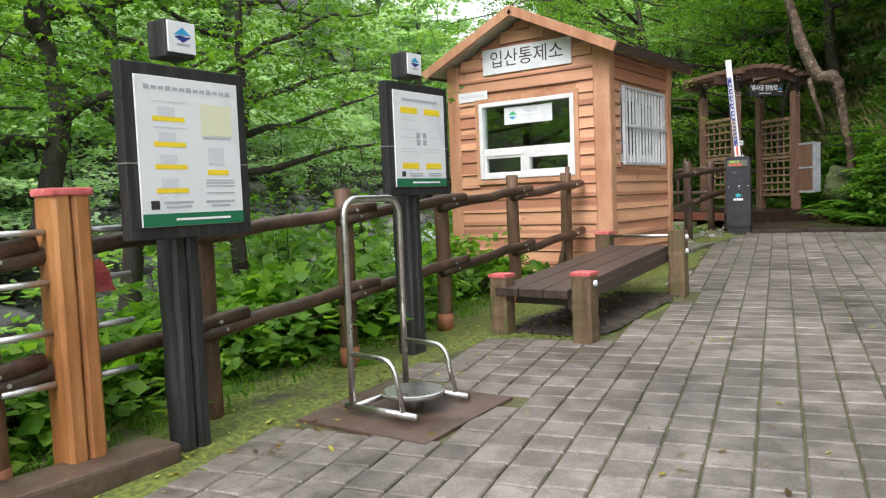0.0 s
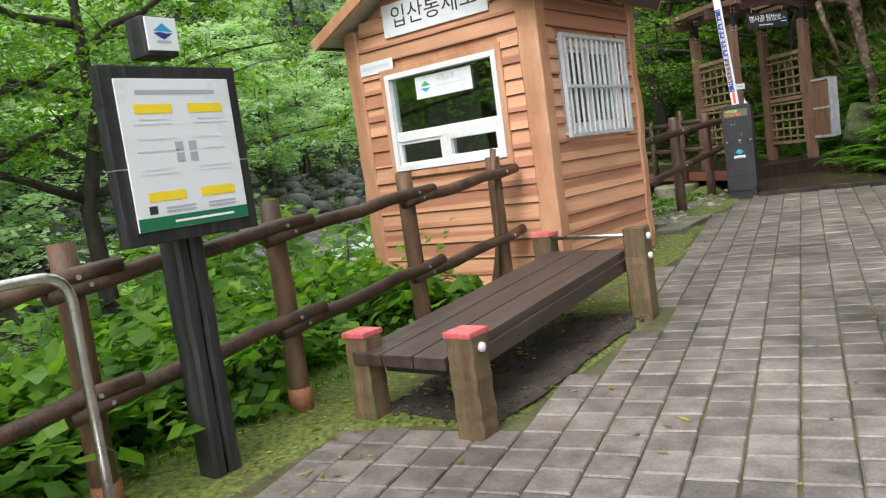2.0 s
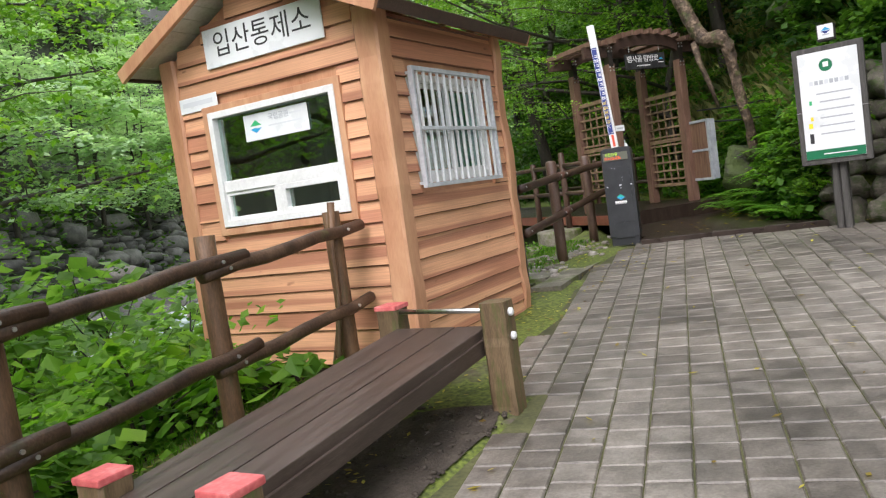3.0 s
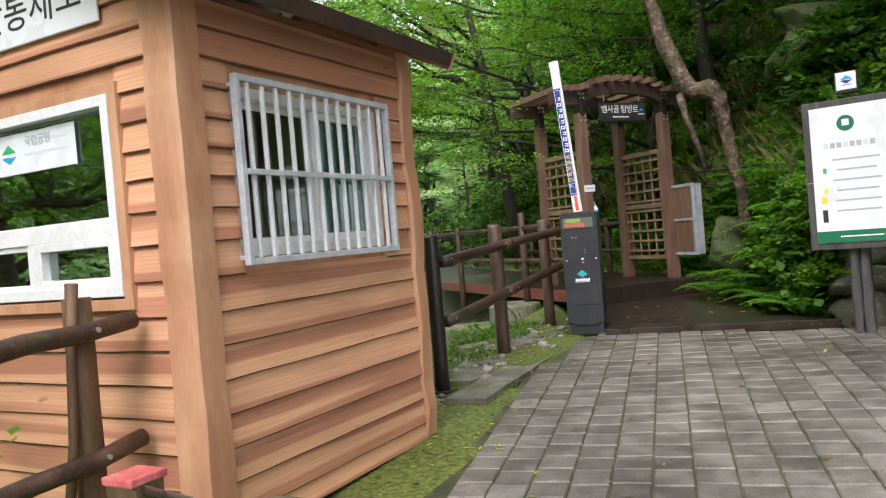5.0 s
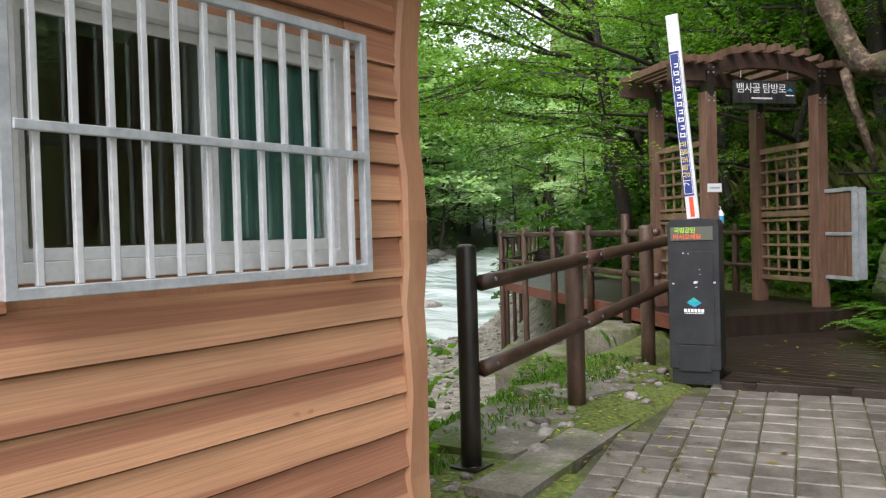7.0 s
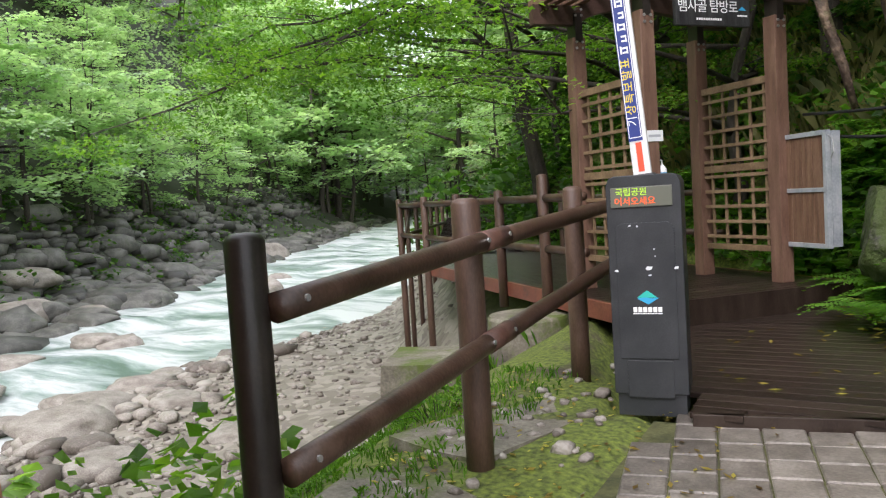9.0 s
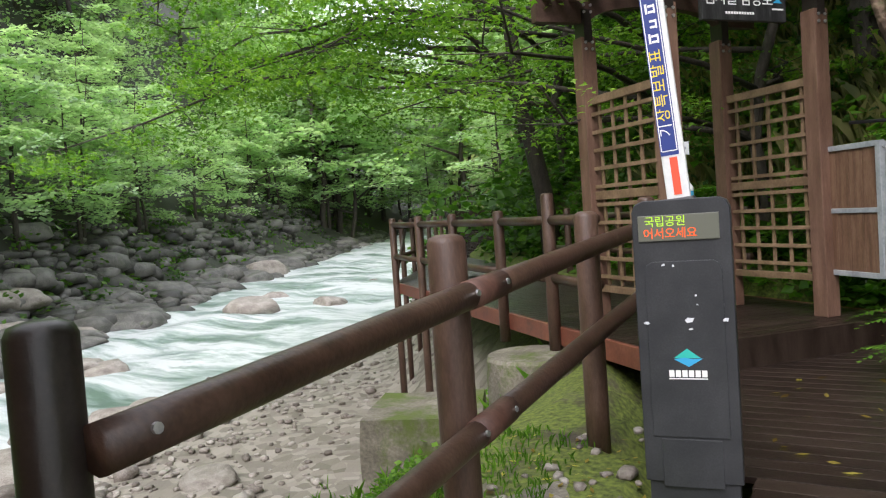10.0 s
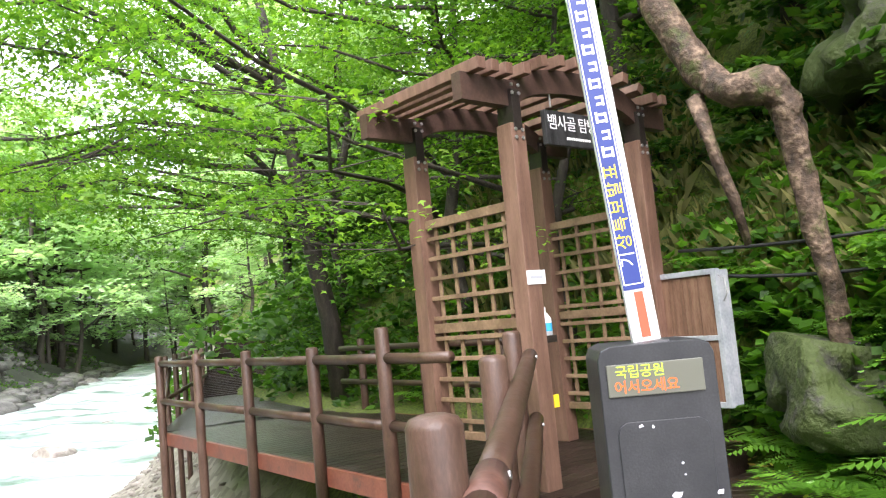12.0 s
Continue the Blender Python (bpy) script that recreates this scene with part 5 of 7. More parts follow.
# ---- trail gate ----
def build_gate():
    base = Vector((-3.92, 16.74, 0))
    rz = 53.0
    g = thing("trail_gate", "brown timber trail gate with lattice sides and an arched top", "gate", pose(base.x, base.y, DECK_HIGH, 0, 0, rz))
    WID, DEP, TOP = 1.55, 1.12, 2.60
    LEFT, RIGHT, RISE = 0.50, 0.40, 0.17
    for x in (0, WID):
        for y in (0, DEP):
            p = part("post", box((0.15, 0.15, TOP + (0.45 if x == 0 and y == 0 else 0.0)), (x, y, TOP / 2 - (0.225 if x == 0 and y == 0 else 0)), 0.01), "gate", g)
            part("bracket", box((0.085, 0.16, 0.30), (x, y, TOP + 0.10), 0.004), "black_post", p, "black steel post bracket")
            for z in (TOP - 0.05, TOP - 0.11, TOP + 0.28, TOP + 0.22):
                for dx in (-0.035, 0.035):
                    part("bolt", tube([(x + dx, y - 0.078, z), (x + dx, y - 0.088, z)], 0.014, 8), "galv", p)
    # lattice sides
    for x in (0, WID):
        lat = part("lattice_frame", box((0.05, DEP - 0.15, 0.07), (x, DEP / 2, 2.02), 0.005), "lattice", g)
        part("mid_rail", box((0.05, DEP - 0.15, 0.075), (x, DEP / 2, 1.17), 0.005), "lattice", lat)
        part("bottom_rail", box((0.05, DEP - 0.15, 0.06), (x, DEP / 2, 0.33), 0.005), "lattice", lat)
        for k in range(5):
            y = 0.075 + (DEP - 0.15) * (k + 0.5) / 5
            part("slat", box((0.018, 0.034, 1.62), (x + 0.010, y, 1.175), 0.003), "lattice", lat)
        for k in range(10):
            z = 0.36 + 1.62 * (k + 0.5) / 10
            part("slat", box((0.018, DEP - 0.15, 0.034), (x - 0.010, DEP / 2, z), 0.003), "lattice", lat)
    # arched beams, front and back
    for y in (0, DEP):
        top, low = [], []
        for k in range(25):
            x = -LEFT + (WID + LEFT + RIGHT) * k / 24
            c = (x - WID / 2) / (WID / 2 - 0.05)
            rise = RISE * max(0, 1 - c * c) ** 0.5 if abs(c) < 1 else 0
            top.append((x, TOP + 0.325 + rise * 0.95))
            low.append((x, TOP + 0.13 + rise))
        bm = prism(top + list(reversed(low)), 0.09)
        bmesh.ops.translate(bm, verts=bm.verts, vec=(0, y - 0.045, 0))
        part("arched_beam", bm, "gate_dark", g, "dark arched beam")
    for x in (-0.40, -0.27, -0.13, 0.06, 0.26, 0.46, 0.66, 0.86, 1.06, 1.26, 1.46, 1.66, 1.80):
        c = (x - WID / 2) / (WID / 2 - 0.05)
        z = TOP + 0.36 + (RISE * 0.95 * (1 - c * c) ** 0.5 if abs(c) < 1 else 0)
        slope = 0 if abs(c) > 0.95 else math.atan(-RISE * c / max(0.35, (1 - c * c) ** 0.5) / 0.83)
        part("rafter", box((0.075, DEP + 0.34, 0.085), (x, DEP / 2, z), 0.006, Matrix.Rotation(-slope, 4, "Y")), "gate", g)
    sign = part("hanging_sign", box((0.86, 0.045, 0.27), (WID / 2, -0.02, TOP + 0.015), 0.006), "black_wood", g, "dark hanging sign with white Korean letters")
    writing("뱀사골 탐방로", 0.128, "print_white", sign, pose(WID / 2 - 0.06, -0.0445, TOP + 0.05, 90), spacing=0.9)
    for k in range(11):
        part("print", box((0.021, 0.001, 0.02), (WID / 2 - 0.19 + 0.027 * k, -0.0435, TOP - 0.06), 0), "print_white", sign)
    part("emblem", emblem(0.10), "print_cyan", sign).matrix_basis = pose(WID / 2 + 0.34, -0.0445, TOP + 0.03, 90)
    part("print", box((0.12, 0.001, 0.014), (WID / 2 + 0.34, -0.0435, TOP - 0.02), 0), "print_white", sign)
    for x in (WID / 2 - 0.33, WID / 2 + 0.33):
        part("chain", tube([(x, -0.02, TOP + 0.18), (x, -0.02, TOP + 0.40)], 0.008, 6), "galv", sign)
    plate = part("small_plate", box((0.19, 0.006, 0.10), (0.02, -0.079, 1.48), 0.002), "board_white", g, "small white number plate")
    part("print", box((0.13, 0.001, 0.022), (0.02, -0.0825, 1.48), 0), "print_grey", plate)
    # sanitiser bottle in a bracket
    s = thing("sanitiser_bottle", "clear pump bottle with a blue label on the gate post", "bottle", pose(base.x, base.y, DECK_HIGH, 0, 0, rz) @ Matrix.Translation((0.125, -0.03, 1.05)))
    part("bottle", tube([(0, 0, 0), (0, 0, 0.13), (0, 0, 0.155), (0, 0, 0.17)], [0.042, 0.042, 0.025, 0.016], 14), "board_white", s, smooth=True)
    part("label", tube([(0, 0, 0.04), (0, 0, 0.10)], 0.0428, 14, cap=False), "print_cyan", s, "blue label", smooth=True)
    part("pump", tube([(0, 0, 0.17), (0, 0, 0.21), (-0.03, 0, 0.212)], 0.008, 8), "board_white", s)
    part("holder", box((0.10, 0.10, 0.05), (0, 0, -0.015), 0.006), "black_post", s, "black bracket")
    part("yellow_tag", box((0.05, 0.01, 0.09), (-0.03, -0.05, -0.45), 0.002), "yellow", s)


build_gate()


# ---- wooden box on the gate post ----
def build_box():
    a, b = Vector((-3.0, 18.06, 0)), Vector((-2.50, 17.52, 0))
    rz = math.degrees(math.atan2(b.y - a.y, b.x - a.x))
    t = thing("tool_box", "old board cabinet with grey metal edges on the gate post", "cabinet", pose(a.x, a.y, 1.36, 0, 0, rz))
    W, H, D = 0.71, 1.08, 0.13
    part("body", box((W - 0.02, D - 0.03, H - 0.02), (W / 2, D / 2 + 0.02, H / 2), 0.005), "zinc", t, "grey metal casing")
    n = 4
    for k in range(n):
        part("board", box(((W - 0.10) / n - 0.008, 0.022, H - 0.06), (0.05 + (W - 0.10) * (k + 0.5) / n, 0.0, H / 2), 0.004), "old_board", t)
    for x in (0.025, W - 0.025):
        part("edge_strip", box((0.05, 0.05, H), (x, 0.0, H / 2), 0.004), "zinc", t, "grey metal edging")
    for z in (0.02, H - 0.02):
        part("edge_strip", box((W - 0.1, 0.05, 0.045), (W / 2, 0.0, z), 0.004), "zinc", t)
    part("cross_strip", box((W - 0.1, 0.035, 0.04), (W / 2, -0.005, H * 0.50), 0.004), "zinc", t)
    part("wire_loop", tube([(W, 0, H - 0.05), (W + 0.06, 0, H - 0.08), (W + 0.07, 0.0, H - 0.2), (W + 0.03, 0, H - 0.26)], 0.006, 6), "galv", t)


build_box()


# ---- stones, boulders, concrete ----
def rock_mesh(name, seed, mat, sub=3, rough=0.35, flat=0.7):
    bm = bmesh.new()
    bmesh.ops.create_icosphere(bm, subdivisions=sub, radius=1)
    o = Vector((seed * 7.3, seed * 3.1, seed))
    for v in bm.verts:
        d = v.co.normalized()
        k = 1 + rough * noise.noise(d * 1.1 + o) + rough * 0.5 * noise.noise(d * 2.5 + o) + rough * 0.2 * noise.noise(d * 6 + o)
        c = d * k
        for ax in (Vector((1, 0.2, 0.3)).normalized(), Vector((-0.4, 1, 0.2)).normalized(), Vector((0.1, -0.3, 1)).normalized()):
            t = c.dot(ax)
            if t > 0.72:
                c -= ax * (t - 0.72) * 0.8
        v.co = Vector((c.x, c.y, c.z * flat))
    me = bpy.data.meshes.new(name)
    for f in bm.faces:
        f.smooth = True
    bm.to_mesh(me)
    bm.free()
    me.materials.append(M[mat])
    return me


ROCKS = [rock_mesh("boulder", k, "stone", 3) for k in range(5)]
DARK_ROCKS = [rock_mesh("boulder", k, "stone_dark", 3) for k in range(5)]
MOSSY = [rock_mesh("mossy_boulder", 10 + k, "rock_moss", 4, 0.8, 0.75) for k in range(3)]


def put_rock(me, x, y, z, s, rz, name, label, group):
    ob = new(name, me)
    ob.matrix_basis = pose(x, y, z, 0, 0, rz) @ Matrix.Diagonal((s[0], s[1], s[2], 1))
    return tagged(ob, label, "rock", group)


put_rock(MOSSY[0], -1.82, 17.2, 1.50, (0.60, 0.56, 0.56), 75, "boulder", "big mossy boulder at the foot of the slope", "slope boulders")
put_rock(MOSSY[1], -1.5, 16.75, 1.15, (0.36, 0.34, 0.32), 80, "boulder", "mossy boulder at the foot of the slope", "slope boulders")
put_rock(MOSSY[2], -0.6, 18.3, 4.4, (0.8, 0.6, 0.8), 10, "boulder", "dark mossy outcrop on the slope", "slope boulders")

for k, (s, w, r) in enumerate(((-4.2, -1.0, 0.9), (-5.4, -0.8, 1.0), (0.2, 0.3, 0.4), (2.5, 2.6, 0.5), (8.0, 3.2, 0.7))):
    x, y = -15.2 - 0.9 * w - 0.43 * s, 16.9 - 0.43 * w + 0.9 * s
    put_rock(ROCKS[k % 5], x, y, river_z(y) + 0.1, (r * 1.35, r, r * 0.62), 40 * k, "boulder", "smooth grey river boulder", "river boulders")
rnd = random.Random(11)
for k in range(120):
    s = rnd.uniform(-12, 45)
    w = rnd.uniform(-1.8, 7.5) if rnd.random() < 0.55 else rnd.uniform(6.0, 10.0)
    if -0.8 < w < 6 and rnd.random() < 0.9:
        continue
    x, y = -15.2 - 0.9 * w - 0.43 * s, 16.9 - 0.43 * w + 0.9 * s
    r = rnd.uniform(0.3, 0.95) * (1.25 if w > 6 else 1)
    zz = max(ground_z(x, y), river_z(y) - 0.15)
    put_rock((DARK_ROCKS if w > 5.5 else ROCKS)[k % 5], x, y, zz + 0.1 * r, (r * rnd.uniform(0.9, 1.5), r, r * rnd.uniform(0.6, 1.0)), rnd.uniform(0, 360), "boulder", "wet boulder on the far bank, darkened as in shade" if w > 5.5 else "smooth grey river boulder", "river boulders")


# larger flat boulders at the water's edge and in the current
for k, (x, y, r, f) in enumerate(((-13.7, 16.9, 0.8, 0.5), (-11.3, 16.0, 0.5, 0.5), (-14.5, 18.0, 0.75, 0.55), (-15.6, 19.7, 0.6, 0.6), (-28.0, 24.0, 1.1, 0.5), (-20.6, 22.9, 0.65, 0.55), (-24.8, 32.4, 0.95, 0.7),
                                  (-31, 26.3, 1.1, 0.55), (-21.8, 20.3, 0.9, 0.4), (-37, 45, 1.2, 0.8), (-10.5, 17.6, 0.4, 0.4), (-27, 26.3, 0.8, 0.6), (-13.0, 18.6, 0.45, 0.55), (-16.4, 18.6, 0.5, 0.5))):
    zz = max(ground_z(x, y), river_z(y) - 0.1)
    put_rock(ROCKS[(k + 2) % 5], x, y, zz + 0.12 * r, (r * 1.25, r, r * f * 1.3), 67 * k, "boulder", "broad pale river boulder at the water's edge", "river boulders")


def scatter_stones(name, label, count, area, size, mat, seed, sink=0.2):
    """Many small stones as one heap of real pieces."""
    rnd = random.Random(seed)
    base = []
    for k in range(4):
        bm = bmesh.new()
        bmesh.ops.create_icosphere(bm, subdivisions=1, radius=1)
        if k % 2:
            bm.clear()
            bmesh.ops.create_cube(bm, size=1.3)
            bmesh.ops.bevel(bm, geom=bm.edges[:], offset=0.3, segments=1, affect="EDGES")
        bm.verts.index_update()
        base.append((np.array([tuple(v.co * (1 + 0.35 * noise.noise(v.co * 1.5 + Vector((k * 5, 0, 0))))) for v in bm.verts]), [tuple(v.index for v in f.verts) for f in bm.faces]))
        bm.free()
    verts, faces, n = [], [], 0
    for _ in range(count):
        p = area(rnd)
        if p is None:
            continue
        x, y = p
        s = rnd.uniform(*size) * (1.8 if rnd.random() < 0.08 else 1)
        bv, bf = base[rnd.randrange(4)]
        a = rnd.uniform(0, 6.28)
        ca, sa = math.cos(a), math.sin(a)
        sc = np.array((s * rnd.uniform(0.9, 1.6), s, s * rnd.uniform(0.45, 0.75)))
        v = bv * sc
        v = np.stack((v[:, 0] * ca - v[:, 1] * sa + x, v[:, 0] * sa + v[:, 1] * ca + y, v[:, 2] + ground_z(x, y) + s * sink), 1)
        verts.extend(map(tuple, v))
        faces.extend(tuple(i + n for i in f) for f in bf)
        n += len(bv)
    ob = new(name, mesh_from(name, verts, faces, mat, True))
    tagged(ob, label, "stones", kind="stuff")


def beach(rnd):
    s = rnd.uniform(-13, 22)
    w = rnd.triangular(-8.0, 0.6, -2.5) + piecewise(SHORE, s)
    x, y = -15.2 - 0.9 * w - 0.43 * s, 16.9 - 0.43 * w + 0.9 * s
    return (x, y) if x < piecewise(FENCE_X, y) - 1.6 else None


scatter_stones("beach_stones", "grey and brown river stones on the beach", 5600, beach, (0.022, 0.075), "stone", 21)
scatter_stones("shore_cobbles", "brown and grey cobbles heaped at the water's edge", 420, lambda r: (lambda s, w: (-15.2 - 0.9 * w - 0.43 * s, 16.9 - 0.43 * w + 0.9 * s))(r.uniform(-6, 9), r.gauss(-1.7, 0.8)), (0.07, 0.24), "stone", 25)
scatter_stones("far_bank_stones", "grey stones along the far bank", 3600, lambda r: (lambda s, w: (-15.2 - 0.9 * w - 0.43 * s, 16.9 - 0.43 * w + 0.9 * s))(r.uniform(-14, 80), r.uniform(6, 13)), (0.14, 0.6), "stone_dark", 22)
scatter_stones("verge_stones", "small stones along the broken verge", 110, lambda r: (r.uniform(-4.3, -3.3), r.uniform(10.9, 15.2)), (0.015, 0.045), "stone", 23)


def slab(x, y, z, sx, sy, sz, rz, seed, mat="concrete"):
    bm = box((sx, sy, sz), (0, 0, 0), 0)
    bmesh.ops.subdivide_edges(bm, edges=bm.edges[:], cuts=5, use_grid_fill=True)
    for v in bm.verts:
        n = noise.noise_vector(v.co * 1.7 + Vector((seed, 0, 0)))
        v.co += Vector((n.x, n.y, n.z * 0.4)) * 0.05
    bmesh.ops.transform(bm, matrix=pose(x, y, z, 0, 0, rz), verts=bm.verts)
    return bm


tagged(link("concrete_block", slab(-5.75, 15.85, 0.10, 0.95, 0.9, 0.95, 25, 2), "concrete", smooth=False), "old mossy concrete block below the walkway", "concrete block")
tagged(link("round_slab", tube([(-5.3, 16.95, 0.0), (-5.3, 16.95, 0.76), (-5.3, 16.95, 0.79)], [0.43, 0.43, 0.41], 28, wobble=0.012), "concrete"), "round mossy concrete slab below the walkway", "slab")
tagged(link("stone_slab", slab(-3.98, 12.35, 0.57, 0.75, 1.3, 0.14, 8, 5), "concrete"), "broken flat stone slab beside the fence", "slab")
tagged(link("stone_slab", slab(-4.02, 13.75, 0.62, 0.7, 1.1, 0.14, -12, 8), "concrete"), "broken flat stone slab beside the fence", "slab")
tagged(link("stone_slab", slab(-3.35, 12.3, 0.585, 0.36, 2.3, 0.10, 4, 9), "concrete"), "mossy concrete kerb strip along the paving", "kerb")


# ---- bare earth under the bench and round the booth ----
def earth(name, label, outline, seed):
    bm = bmesh.new()
    pts = []
    for (ax, ay), (bx, by) in zip(outline, outline[1:] + outline[:1]):
        n = max(2, int(math.hypot(bx - ax, by - ay) / 0.12))
        for k in range(n):
            x, y = ax + (bx - ax) * k / n, ay + (by - ay) * k / n
            d = noise.noise_vector((x * 3, y * 3, seed)) * 0.07
            pts.append((x + d.x, y + d.y))
    vs = [bm.verts.new((x, y, ground_z(x, y) + 0.008)) for x, y in pts]
    bm.faces.new(vs)
    bmesh.ops.triangulate(bm, faces=bm.faces[:])
    tagged(link(name, bm, "earth"), label, "soil", kind="structure")


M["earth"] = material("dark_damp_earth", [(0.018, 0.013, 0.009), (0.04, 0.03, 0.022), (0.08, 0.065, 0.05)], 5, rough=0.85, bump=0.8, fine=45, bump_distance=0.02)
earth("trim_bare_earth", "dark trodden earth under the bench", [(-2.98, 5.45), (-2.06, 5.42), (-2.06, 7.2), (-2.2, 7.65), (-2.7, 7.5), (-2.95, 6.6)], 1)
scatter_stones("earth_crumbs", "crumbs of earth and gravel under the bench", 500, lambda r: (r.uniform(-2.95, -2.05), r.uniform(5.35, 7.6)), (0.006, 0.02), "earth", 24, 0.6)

# ---- stone retaining wall behind the trail boards ----
def build_wall():
    w = tagged(new("retaining_wall"), "dry stone retaining wall of rough mossy blocks", "wall", kind="structure")
    rnd = random.Random(5)
    metas = [rock_mesh("wall_stone", 30 + k, "wall_stone", 3, 0.42, 1.0) for k in range(5)]
    z = 0.65
    row = 0
    while z < 2.75:
        h = rnd.uniform(0.20, 0.46)
        x = -0.75 + 0.1 * rnd.random() + row * 0.03
        while x < 5.0:
            l = rnd.uniform(0.25, 0.62)
            ob = new("stone", metas[rnd.randrange(5)])
            ob.parent = w
            ob.matrix_basis = pose(x + l / 2, 14.75 - 0.12 * (x + 0.75) + 0.08 * row + rnd.uniform(-0.05, 0.05), z + h / 2, rnd.uniform(-25, 25), rnd.uniform(-20, 20), rnd.uniform(0, 360)) @ Matrix.Diagonal((l * 0.6, l * 0.5, h * 0.62, 1))
            x += l * 0.95
        z += h * 0.9
        row += 1


build_wall()


# ---- trees ----
def leaf_cloud(rnd, sprays, leaf, per, radius, droop=0.25, loose=0.4, lobed=False):
    """Leaves in flat layered sprays round the points of sprays: (point, outward, size)."""
    V_, F_ = [], []
    n = 0
    for p, d, size in sprays:
        m = int(per * size)
        up = Vector((rnd.gauss(0, 0.22), rnd.gauss(0, 0.22), 1)).normalized()
        d = Vector(d)
        d.z *= 0.3
        if d.length < 1e-3:
            d = Vector((1, 0, 0))
        fx = (d - up * d.dot(up)).normalized()
        fy = up.cross(fx)
        for _ in range(m):
            r, a = radius * size * math.sqrt(rnd.random()), rnd.uniform(0, 6.283)
            lx, ly = r * math.cos(a) * 1.25, r * math.sin(a)
            c = Vector(p) + fx * lx + fy * ly + up * rnd.gauss(0, 0.17 * loose * radius) - Vector((0, 0, droop * (lx * lx + ly * ly) / max(0.2, radius)))
            s = leaf * rnd.uniform(0.6, 1.25)
            ang = rnd.uniform(0, 6.283)
            t = (fx * math.cos(ang) + fy * math.sin(ang) + Vector((rnd.gauss(0, 0.3), rnd.gauss(0, 0.3), rnd.gauss(-0.15, 0.85 * loose)))).normalized()
            nrm = (up + Vector((rnd.gauss(0, loose), rnd.gauss(0, loose), 0))).normalized()
            b = nrm.cross(t).normalized()
            q = c + t * s
            if lobed:
                e = nrm * s * 0.08
                ring = (c, c + t * s * 0.30 + b * s * 0.52 - e, c + t * s * 0.45 + b * s * 0.17, q - e, c + t * s * 0.45 - b * s * 0.17, c + t * s * 0.30 - b * s * 0.52 - e)
                V_ += [tuple(p_) for p_ in ring]
                F_ += [(n, n + 1, n + 2), (n, n + 2, n + 3, n + 4), (n, n + 4, n + 5)]
                n += 6
                continue
            mid = c + t * s * 0.42
            V_ += [tuple(c), tuple(mid + b * s * 0.42 - nrm * s * 0.06), tuple(q), tuple(mid - b * s * 0.42 - nrm * s * 0.06)]
            F_.append((n, n + 1, n + 2, n + 3))
            n += 4
    return V_, F_


def make_tree(name, seed, height, spread_, limbs, leaf, per, spray, leafmat, barkmat, trunk_r, label, start=0.3, lean=0.06, bias=(0, 0, 0), loose=0.4, twigs=True):
    rnd = random.Random(seed)
    t = thing(name, label, "tree")
    bm = bmesh.new()
    top = Vector((rnd.uniform(-lean, lean) * height, rnd.uniform(-lean, lean) * height, height))
    trunk = [Vector((0, 0, -0.5)).lerp(top, k / 8) + Vector((rnd.gauss(0, 0.012), rnd.gauss(0, 0.012), 0)) * height * (k > 0) for k in range(9)]
    tube(trunk, [trunk_r * (1.25 if k == 0 else 1 - 0.11 * k) for k in range(9)], 10, bm=bm, wobble=0.06, seed=seed)
    sprays = []
    for k in range(limbs):
        f = start + (0.97 - start) * (k + rnd.random()) / limbs
        i = min(7, int(f * 8))
        p = trunk[i].lerp(trunk[i + 1], f * 8 - i)
        a = k * 2.4 + rnd.uniform(-0.5, 0.5)
        reach = spread_ * (1.15 - 0.75 * f) * rnd.uniform(0.75, 1.2)
        d = Vector((math.cos(a), math.sin(a), rnd.uniform(0.05, 0.45))) + Vector(bias)
        pts = [p]
        for j in range(1, 6):
            pts.append(pts[-1] + (d + Vector((rnd.gauss(0, 0.26), rnd.gauss(0, 0.26), rnd.gauss(0, 0.16)))) * reach / 5)
            d.z -= 0.04
        r0 = trunk_r * (0.55 - 0.35 * f)
        tube(pts, [r0 * (1 - 0.17 * j) for j in range(6)], 6, bm=bm, wobble=0.08, seed=seed + k)
        for j in range(2, 6):
            for _ in range(3):
                b = d.cross(Vector((0, 0, 1))).normalized() * rnd.uniform(-1, 1) * reach * 0.32 + Vector((0, 0, rnd.uniform(-0.12, 0.28)))
                q = pts[j] + b
                sprays.append((q, d + b, rnd.uniform(0.6, 1.15)))
                if twigs:
                    tube([pts[j], pts[j].lerp(q, 0.55) + Vector((0, 0, 0.04)), q], [r0 * 0.16, r0 * 0.09, 0.003], 4, bm=bm, cap=False)
        sprays.append((pts[-1], d, 1.0))
    part("trunk", bm, barkmat, t, smooth=True)
    v, f = leaf_cloud(rnd, sprays, leaf, per, spray, 0.25, loose, leafmat == "leaf")
    crown = new("crown", mesh_from("crown", v, f, leafmat))
    crown.parent = t
    return t


